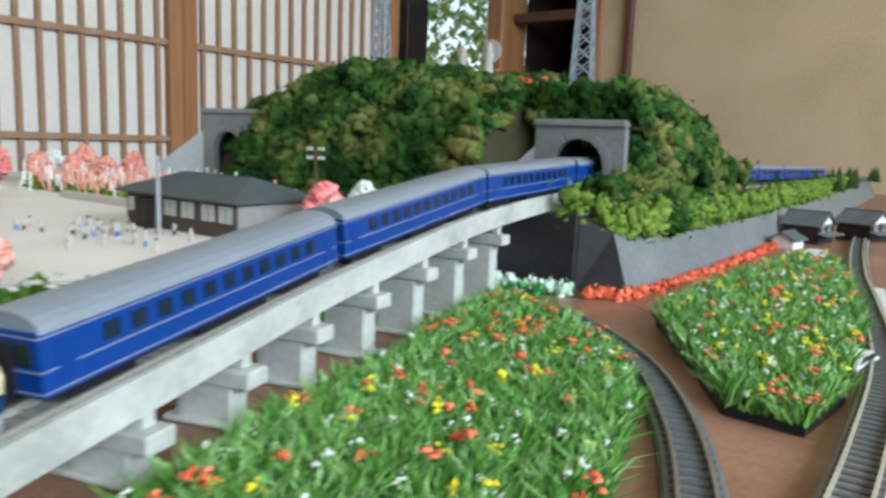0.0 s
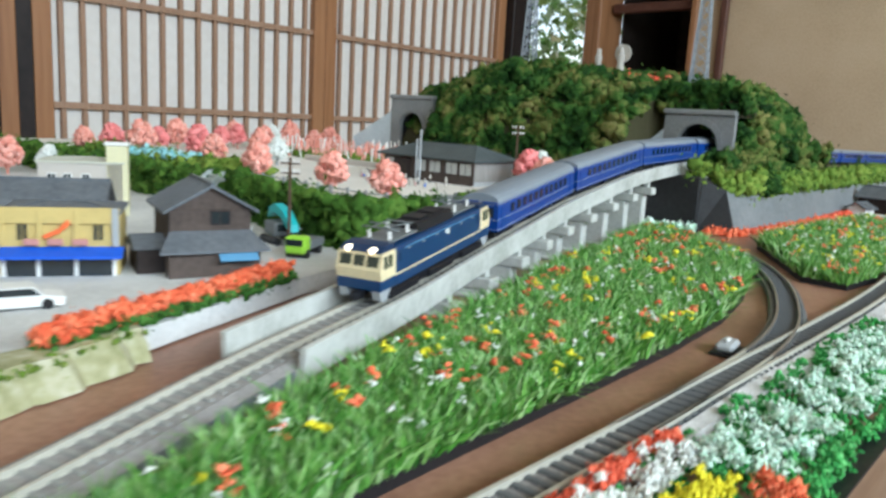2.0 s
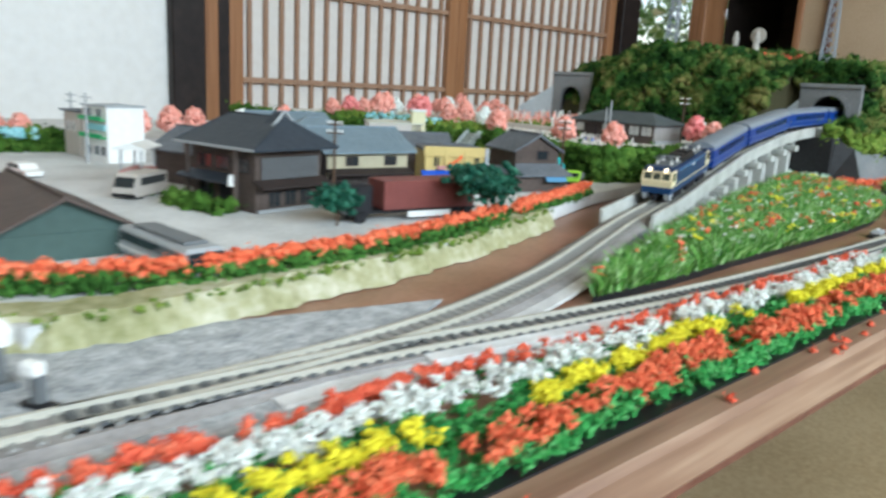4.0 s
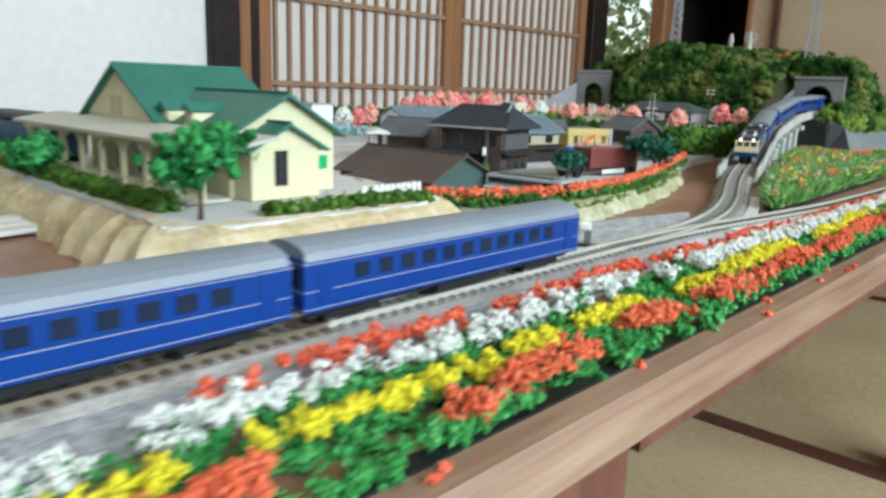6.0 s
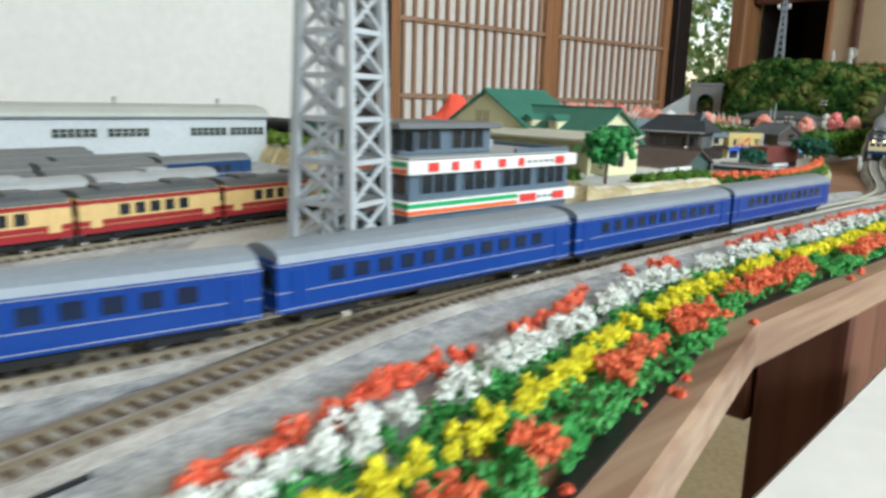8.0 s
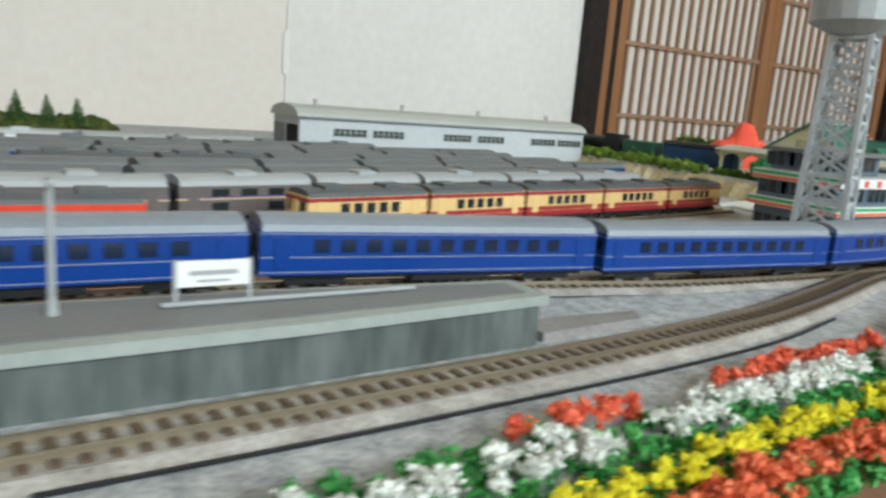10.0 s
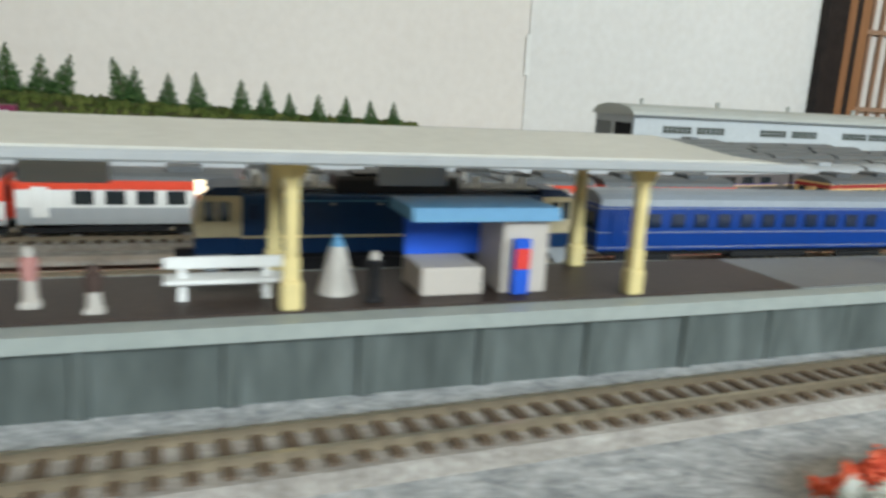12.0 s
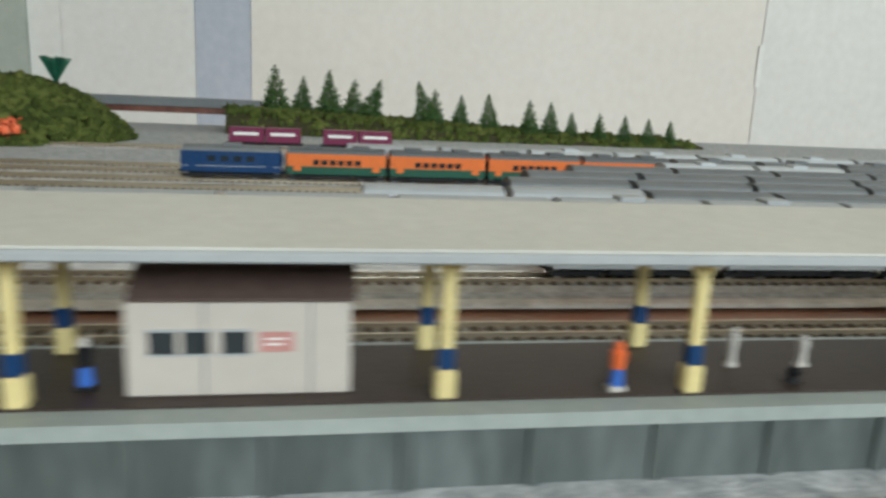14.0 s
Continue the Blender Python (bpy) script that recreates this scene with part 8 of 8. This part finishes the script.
pole(-0.012, 0.382, 0.03, 0.052, "dark utility pole with insulators beside the school", BARK)
pole(-0.055, 0.305, 0.03, 0.044, "pale utility pole on the school yard", LIGHTGREY, 0)
pole(-0.064, 0.31, 0.03, 0.036, "short pale pole on the school yard", LIGHTGREY, 0)
pole(0.052, 0.094, VZ, 0.05, "brown utility pole beside the building plot", BARK)
pole(0.046, -0.122, VZ, 0.047, "brown utility pole beside the container", BARK)
pole(-0.16, -0.205, VZ, 0.052, "grey utility pole on the village street", LIGHTGREY)
pole(-0.25, -0.19, VZ, 0.05, "grey utility pole at the far street corner", LIGHTGREY)
t = thing("signal_lamp", "short post with a round white lamp by the track", "signal", 0.235, -0.345, 0.0018)
part("post", MB().cyl((0, 0, 0), (0, 0, 0.011), 0.0012, 0.001, 8), MIDGREY, t)
part("globe", MB().cyl((0, 0, 0.011), (0, 0, 0.0145), 0.003, 0.0034, 12).cyl((0, 0, 0.0145), (0, 0, 0.0175), 0.0034, 0.001, 12), WHITE, t)
part("foot", MB().box(-0.004, -0.003, 0, 0.004, 0.003, 0.002, 0.0004), MIDGREY, t)
t = thing("stair_ramp", "grey stepped path up to the school terrace", "stairs", 0.02, 0.115, VZ, 115)
for i in range(7):
    part("step", MB().box(i * 0.0052, -0.008, 0, i * 0.0052 + 0.006, 0.008, 0.003 * (i + 1), 0.0003), CONCRETE, t)

# school and its yard
t = house("long dark school house with a grey hipped roof", -0.116, 0.322, 0, 0.106, 0.054, 0.02, 0.0125, TIMBER, ROOF_TEAL, hip=True, inset=0.025, over=0.005, z=0.03, name="school_house")
pane_set(t, ("y", "-", 0.0), [(0.046, 0.0085), (0.063, 0.0085), (0.082, 0.0085), (0.0975, 0.0085)], 0.0125, 0.0095, SCREEN_GREY, TIMBER_BK)
part("grey_end", MB().box(0.1061, 0.001, 0.0036, 0.1066, 0.053, 0.0195), SCHOOL_END, t, "pale grey boarded end wall")
part("end_base", MB().box(0.1061, 0.001, 0.0, 0.1068, 0.053, 0.0035), LIGHTGREY, t)
part("porch", MB().box(0.018, -0.006, 0, 0.034, 0.0, 0.0175, 0.0003), TIMBER_BK, t)
part("left_window", MB().box(0.003, -0.0005, 0.0085, 0.014, 0.0, 0.017), SCREEN_GREY, t)
rs = random.Random(3)
for i in range(42):
    x, y = -0.06 + rs.gauss(0, 0.028), 0.275 + rs.gauss(0, 0.013)
    if y > 0.315:
        continue
    figurine(x, y, "tiny white painted pupil figure on the school yard", [W_, rs.choice([W_, B_, P_, D_]), W_, rs.choice([D_, W_])], 0.0075, 0.03, 0.0011)
fence = thing("yard_fence", "low grey post fence along the school terrace", "fence", 0, 0, 0.03)
fp_ = [Vector(p) for p in ((-0.1, 0.172, 0), (0.0, 0.165, 0), (0.05, 0.168, 0), (0.066, 0.2, 0), (0.06, 0.27, 0), (0.05, 0.31, 0))]
fpath = spline(fp_, 0.014)
post = part("fence_post", MB().box(-0.0008, -0.0008, 0, 0.0008, 0.0008, 0.0075, 0.0002), LIGHTGREY, fence)
repeat(post, [tuple(p) for p in fpath], "fence_post")
part("fence_rail", MB().sweep(fpath, [(0.0004, 0.0052), (-0.0004, 0.0052), (-0.0004, 0.006), (0.0004, 0.006)]), LIGHTGREY, fence)
part("fence_rail", MB().sweep(fpath, [(0.0004, 0.0025), (-0.0004, 0.0025), (-0.0004, 0.0032), (0.0004, 0.0032)]), LIGHTGREY, fence)
solid("yard_wall", MB().box(-0.3, 0.372, 0.03, -0.12, 0.376, 0.036, 0.0005), HUT, "low pale wall behind the school yard", "wall", "structure")


def blossom(label, material, seed, hgt=0.032, r=0.0125, stem=STEM):
    t = thing("blossom_tree", label, "tree", group="blossom trees")
    rng = np.random.default_rng(seed)
    tr = MB().cyl((0, 0, 0), (0.0004, 0, hgt * 0.55), 0.0013, 0.0009, 7)
    for i in range(6):
        a = i * 1.05 + seed
        tr.cyl((0, 0, hgt * (0.3 + 0.04 * i)), (math.cos(a) * r * 0.6, math.sin(a) * r * 0.6, hgt * (0.5 + 0.05 * i)), 0.0006, 0.0003, 5)
    part("trunk", tr, stem, t)
    n = 260
    u = rng.normal(0, 1, (n, 3))
    u /= np.linalg.norm(u, axis=1, keepdims=True)
    rr = rng.uniform(0.2, 1.0, (n, 1)) ** 0.4
    taper = 1.12 - 0.68 * (u[:, 2:3] * rr * 0.5 + 0.5)
    c = u * rr * np.array([r, r, hgt * 0.38]) * np.concatenate([taper, taper, np.ones((n, 1))], 1) + np.array([0, 0, hgt * 0.6])
    tagged(trimesh("crown", *joined(crumbs(c[:170], rng.uniform(0.0012, 0.0025, 170), rng, 0.42), leaves(np.repeat(c, 2, 0) + rng.normal(0, 0.001, (2 * n, 3)), 0.0016, rng, 3)), material, t), kind="stuff")
    return t


KINDS = [blossom("salmon pink foam blossom tree", PINK, 31), blossom("round salmon pink blossom tree", PINK, 32, 0.03, 0.0135), blossom("deep pink foam blossom tree", PINK_HOT, 33, 0.031, 0.012), blossom("white foam blossom tree", WHITE_FOAM, 34, 0.031, 0.0125, LIGHTGREY)]
SPOTS = [(0.045, 0.172, 0), (-0.016, 0.178, 1), (-0.104, 0.178, 0), (-0.2, 0.2, 1), (-0.225, 0.282, 3), (0.016, 0.362, 2), (-0.024, 0.44, 3), (0.05, 0.335, 1),
         (-0.345, -0.1, 0), (-0.352, -0.065, 1), (-0.283, -0.245, 0), (-0.282, -0.222, 1), (-0.285, -0.285, 0), (-0.38, 0.06, 2), (-0.4, 0.1, 0), (-0.375, 0.03, 3), (-0.39, -0.02, 0), (-0.395, 0.135, 3), (-0.395, 0.17, 0), (-0.4, 0.2, 2), (-0.415, 0.235, 0), (-0.435, 0.27, 2), (-0.45, 0.3, 1), (-0.47, 0.335, 3),
         (-0.47, 0.37, 2), (-0.48, 0.4, 2), (-0.47, 0.435, 0), (-0.45, 0.46, 0), (-0.42, 0.48, 1), (-0.49, 0.46, 3), (-0.4, 0.5, 0), (-0.52, 0.42, 0), (-0.54, 0.48, 1), (-0.5, 0.5, 0), (-0.44, 0.52, 0),
         (-0.3, 0.24, 2), (-0.33, 0.2, 0), (-0.28, 0.3, 0)]
first_use = [True] * 4
rt = random.Random(8)
for x, y, k in SPOTS:
    sc = rt.uniform(0.85, 1.15)
    m = pose(x, y, 0.03 if y > 0.16 else VZ, rt.uniform(-4, 4), rt.uniform(-4, 4), rt.uniform(0, 360)) @ Matrix.Diagonal((sc, sc, sc * rt.uniform(0.92, 1.1), 1))
    if first_use[k]:
        KINDS[k].matrix_basis = m
        first_use[k] = False
    else:
        c = copy_thing(KINDS[k], m)
        c.matrix_basis = m
# bare pink stems and brush between the school and the tunnel
rq = np.random.default_rng(14)
stems = MB()
for i in range(420):
    x, y = rq.uniform(-0.42, -0.12), rq.uniform(0.39, 0.49)
    hh = rq.uniform(0.008, 0.022)
    stems.bar((x, y, 0.03), (x + rq.normal(0, 0.002), y + rq.normal(0, 0.002), 0.03 + hh), rq.uniform(0.0008, 0.0016))
tagged(part("blossom_stems", stems, PINK, fix=False), "crowd of upright salmon pink foam sprigs", "sprigs", "", "stuff")
stw = MB()
for i in range(90):
    x, y = rq.uniform(-0.45, -0.15), rq.uniform(0.38, 0.5)
    stw.bar((x, y, 0.03), (x + rq.normal(0, 0.002), y + rq.normal(0, 0.002), 0.03 + rq.uniform(0.012, 0.026)), 0.0012)
tagged(part("white_sprigs", stw, WHITE_FOAM, fix=False), "scattered upright white foam sprigs", "sprigs", "", "stuff")
foam("brush", [([(-0.42, 0.43, 0.03), (-0.13, 0.42, 0.03)], 0.035, 0, 0.006, 700, 0.002, 0.0045)], BUSH_LT, "olive brush under the pink sprigs", "brush")
foam("terrace_shrubs", [([(-0.42, 0.19, 0.03), (-0.25, 0.18, 0.03), (-0.12, 0.185, 0.03)], 0.022, 0, 0.008, 520, 0.003, 0.006)], BUSH_LT, "green shrubs at the terrace's rim", "shrubs")
foam("blue_flowers", [([(-0.3, 0.165, 0.036), (-0.2, 0.175, 0.036)], 0.012, 0, 0.006, 110, 0.002, 0.004), ([(-0.33, -0.03, 0.012), (-0.25, 0.0, 0.012)], 0.01, 0, 0.006, 40, 0.002, 0.004)], CYAN_FOAM, "pale cyan foam flowers", "flowers")
foam("street_shrubs", [([(-0.38, -0.14, 0.009), (-0.22, -0.16, 0.009)], 0.012, 0, 0.012, 260, 0.003, 0.006), ([(0.03, -0.222, 0.009), (0.08, -0.21, 0.009)], 0.006, 0, 0.006, 90, 0.002, 0.004)], HEDGE, "dark green shrubs along the village street", "shrubs")

# stone stairs up to the school terrace
t = thing("stairs", "grey stone stairs that climb to the school terrace", "stairs", -0.1, 0.111, VZ, 4)
for k in range(9):
    part("step", MB().box(-0.007, 0.0036 * k, 0, 0.007, 0.0036 * k + 0.0038, 0.0029 * (k + 1), 0.0002), PLAT_EDGE, t)
for e in (-1, 1):
    part("side_wall", MB().prism([(-0.002, 0.0), (0.034, 0.0), (0.034, 0.029), (0.03, 0.029), (-0.002, 0.0035)], e * 0.0078 - 0.0008, e * 0.0078 + 0.0008, "x"), PLAT_EDGE, t)

# hill top: pylons and white statues
for x, y in ((0.03, 0.645), (-0.212, 0.665)):
    z = hill_z(x, y)
    t = thing("pylon", "slim grey lattice pylon with lamps on the hill", "pylon", x, y, z - 0.002, 15, "hill pylons")
    hh = 0.135
    wdt = lambda q: 0.0085 - 0.0055 * q
    for sx in (-1, 1):
        for sy in (-1, 1):
            part("pylon_leg", MB().bar((sx * wdt(0), sy * wdt(0), 0), (sx * wdt(1), sy * wdt(1), hh), 0.0016), PYLON, t)
    for i in range(11):
        a, b = i / 11, (i + 1) / 11
        for s1, s2 in (((-1, -1), (1, -1)), ((1, -1), (1, 1)), ((1, 1), (-1, 1)), ((-1, 1), (-1, -1))):
            part("brace", MB().bar((s1[0] * wdt(a), s1[1] * wdt(a), a * hh), (s2[0] * wdt(b), s2[1] * wdt(b), b * hh), 0.001), PYLON, t)
            part("brace", MB().bar((s2[0] * wdt(a), s2[1] * wdt(a), a * hh), (s1[0] * wdt(b), s1[1] * wdt(b), b * hh), 0.001), PYLON, t)
    part("lamp_bar", MB().box(-0.012, -0.002, hh - 0.02, 0.012, 0.002, hh - 0.017).box(-0.01, -0.002, hh, 0.01, 0.002, hh + 0.003), PYLON, t)
    lamps = part("lamp", MB().cyl((0, -0.004, 0), (0, 0.0, 0), 0.0035, 0.0025, 10), WHITE, t)
    repeat(lamps, [(-0.01, -0.002, hh - 0.014), (0.01, -0.002, hh - 0.014), (-0.007, -0.002, hh + 0.006), (0.007, -0.002, hh + 0.006)], "lamp")
    part("base_plate", MB().box(-0.011, -0.011, 0, 0.011, 0.011, 0.004, 0.0005), LIGHTGREY, t)
for x, y, hh in ((-0.112, 0.672, 0.033), (-0.078, 0.666, 0.036)):
    z = hill_z(x, y) + 0.003
    mb = MB().cyl((0, 0, 0), (0, 0, hh * 0.5), hh * 0.16, hh * 0.11, 10).cyl((0, 0, hh * 0.5), (0, 0, hh * 0.72), hh * 0.12, hh * 0.15, 10).cyl((0, 0, hh * 0.72), (0, 0, hh * 0.78), hh * 0.14, hh * 0.06, 10).cyl((0, 0, hh * 0.77), (0, 0, hh * 0.98), hh * 0.1, hh * 0.08, 10)
    if hh > 0.035:
        mb.cyl((0.001, 0.002, hh * 0.8), (0.001, 0.0035, hh * 0.8), hh * 0.3, hh * 0.3, 18)
    ob = part("statue", mb, STATUE_WHITE, smooth=False)
    ob.location = (x, y, z)
    tagged(ob, "small white statue on the wooded hill top", "statue", "hill statues")
foam("hill_flowers", [([(-0.1, 0.655, hill_z(-0.1, 0.655)), (0.0, 0.65, hill_z(0.0, 0.65))], 0.012, 0.002, 0.006, 40, 0.0025, 0.005)], RED, "red flowers on the hill top", "flowers")

# small houses and trees at the table's far edge
for x, y, rz, lab in ((0.186, 0.86, 80, "small black and white house at the siding"), (0.222, 0.93, 70, "small dark timber house at the siding")):
    t = house(lab, x, y, rz, 0.04, 0.035, 0.019, 0.011, TIMBER_BK, TILE_ROOF, "y", z=0.0, name="town_house", group="siding houses")
    part("white_gable", MB().prism([(0.006, 0.0195), (0.034, 0.0195), (0.02, 0.0275)], -0.0008, -0.0002, "y"), WHITE, t)
    part("lower_roof", MB().prism([(-0.01, 0.0085), (0.0, 0.0105), (0.0, 0.0115), (-0.01, 0.0095)], -0.003, 0.043, "x"), TILE_ROOF, t)
    pane_set(t, ("y", "-", 0.0), [(0.012, 0.0125), (0.028, 0.0125)], 0.007, 0.005, GLASS_DK, WHITE)
t = house("tiny white house with a grey roof", 0.176, 0.8, 80, 0.024, 0.02, 0.009, 0.005, WHITE, TILE_ROOF, "x", z=0.0, name="town_house", group="siding houses")


def fir(hgt, seed):
    t = thing("fir_tree", "dark green model fir with layered branches", "tree", group="row of firs")
    rng = np.random.default_rng(seed)
    part("trunk", MB().cyl((0, 0, 0), (0, 0, hgt * 0.95), hgt * 0.03, hgt * 0.006, 6), BARK, t)
    c = []
    size = []
    for i in range(15):
        f = i / 15
        z = hgt * (0.1 + 0.9 * f)
        r = hgt * 0.34 * (1 - f) * (1.0 if i % 2 else 0.84) + hgt * 0.006
        for k in range(max(2, int(44 * (1 - f)))):
            a, q = rng.uniform(0, 6.28), rng.uniform(0.3, 1) ** 0.7
            c.append((math.cos(a) * r * q, math.sin(a) * r * q, z - r * q * 0.3))
            size.append(hgt * (0.045 * (1 - f) + 0.01) * rng.uniform(0.7, 1.2))
    c, size = np.array(c), np.array(size)
    tips = np.repeat(c, 6, 0) + rng.normal(0, 1, (len(c) * 6, 3)) * np.repeat(size, 6)[:, None] * 0.8
    tagged(trimesh("crown", *joined(crumbs(c, size, rng, 0.3, 0.6, True), leaves(tips, hgt * 0.03, rng)), FIR, t), kind="stuff")
    return t


FIRS = [(-0.624, -1.58, 0.094), (-0.651, -1.546, 0.08), (-0.619, -1.509, 0.091), (-0.638, -1.476, 0.079), (-0.628, -1.455, 0.083), (-0.598, -1.371, 0.083), (-0.608, -1.362, 0.07), (-0.622, -1.322, 0.064),
        (-0.599, -1.285, 0.068), (-0.582, -1.23, 0.061), (-0.587, -1.198, 0.06), (-0.586, -1.167, 0.047), (-0.573, -1.13, 0.047), (-0.57, -1.094, 0.046), (-0.565, -1.06, 0.043), (-0.566, -1.026, 0.041)]
bank_top = lambda y: max(0.006, 0.03 - 0.028 * (y + 1.62) / 0.6)
base_f = [fir(0.05, 41), fir(0.05, 42), fir(0.05, 43)]
for i, (x, y, zt) in enumerate(FIRS):
    zb = bank_top(y) - 0.004
    k = (zt - zb) / 0.05
    lean = {3: -4, 4: -17, 5: 14}.get(i, rt.uniform(-2, 2))
    m = pose(x, y, zb, lean, 0, rt.uniform(-15, 15)) @ Matrix.Diagonal((k, k, k, 1))
    if i < 3:
        base_f[i].matrix_basis = m
    else:
        copy_thing(base_f[i % 3], m).matrix_basis = m
for i in range(16):
    m = pose(0.1 + rt.uniform(-0.03, 0.05), 1.15 + 0.05 * i, 0.036, rt.uniform(-3, 3), 0, rt.uniform(0, 90)) @ Matrix.Diagonal((0.5, 0.5, 0.62, 1))
    copy_thing(base_f[i % 3], m).matrix_basis = m
bk = thing("fir_bank", "long olive green bank under the row of firs", "bank", kind="structure")
prof_n = 24
bm_ = MB()
vs = []
for i in range(prof_n + 1):
    y = -1.64 + 0.66 * i / prof_n
    zt = bank_top(y)
    vs += [(-0.548, y, 0.0016), (-0.555, y, zt * 0.7), (-0.572, y, zt), (-0.68, y, zt), (-0.68, y, 0.0016)]
bm_.add(vs, [(i * 5 + k, i * 5 + k + 1, (i + 1) * 5 + k + 1, (i + 1) * 5 + k) for i in range(prof_n) for k in range(4)] + [(0, 1, 2, 3, 4), tuple(prof_n * 5 + k for k in (4, 3, 2, 1, 0))])
part("earth", bm_, SOIL, bk)
rf = np.random.default_rng(17)
yy = rf.uniform(-1.64, -0.99, 2200)
xx = rf.uniform(-0.675, -0.547, 2200)
zz = np.array([bank_top(y) * min(1.0, max(0.1, (-0.545 - x) / 0.02)) for x, y in zip(xx, yy)])
fo = trimesh("growth", *crumbs(np.column_stack([xx, yy, zz]), rf.uniform(0.0025, 0.006, 2200), rf, 0.35), OLIVE, bk)
tagged(fo, "olive green foam growth", kind="stuff")
t = thing("girder_bridge", "grey girder bridge between bank and hill", "bridge", kind="structure")
part("girder", MB().box(-0.635, -1.86, 0.0225, -0.605, -1.6, 0.0305, 0.0005), LEG_WOOD, t)
part("deck_edge", MB().box(-0.638, -1.86, 0.0306, -0.602, -1.6, 0.042, 0.0005), MIDGREY, t)
hl = thing("end_hill", "rounded hill of olive foam at the yard's end", "hill")
rh_ = np.random.default_rng(19)
cc, rr = [], []
while len(cc) < 1900:
    a, q = rh_.uniform(0, 6.28), rh_.uniform(0, 1) ** 0.5
    x, y = -0.42 + math.cos(a) * q * 0.12, -1.86 + math.sin(a) * q * 0.135
    z = 0.06 * (1 - q ** 2.6)
    cc.append((x, y, z))
    rr.append(rh_.uniform(0.003, 0.007))
gv = [(-0.42 + 0.116 * q * math.cos(a), -1.86 + 0.13 * q * math.sin(a), max(0.0015, 0.057 * (1 - q ** 2.6))) for q in (0.05, 0.3, 0.5, 0.7, 0.85, 0.95, 1.0) for a in [2 * math.pi * k / 24 for k in range(24)]]
part("soil", MB().add(gv, [(j * 24 + k, j * 24 + (k + 1) % 24, (j + 1) * 24 + (k + 1) % 24, (j + 1) * 24 + k) for j in range(6) for k in range(24)] + [tuple(range(24))]), SOIL, hl)
tagged(trimesh("growth", *joined(crumbs(cc, rr, rh_, 0.36), leaves(np.repeat(np.array(cc), 4, 0) + rh_.normal(0, 0.004, (7600, 3)), 0.002, rh_)), OLIVE, hl), kind="stuff")
t = thing("palm_tree", "small dark green tree on the end hill", "tree", -0.4, -1.79, 0.05)
part("trunk", MB().cyl((0, 0, 0), (0, 0, 0.014), 0.0016, 0.001, 7), BARK, t)
fr_ = MB()
for i in range(60):
    a, e = rt.uniform(0, 6.28), rt.uniform(0.1, 1)
    fr_.bar((0, 0, 0.01), (math.cos(a) * 0.015 * e, math.sin(a) * 0.015 * e, 0.033 + rt.uniform(-0.003, 0.003)), 0.0022)
part("fronds", fr_, TREE_DK, t)
foam("end_flowers", [([(-0.32, -1.83, 0.01), (-0.31, -1.8, 0.015)], 0.01, 0, 0.01, 30, 0.003, 0.006)], ORANGE_RED, "orange flowers at the foot of the end hill", "flowers")
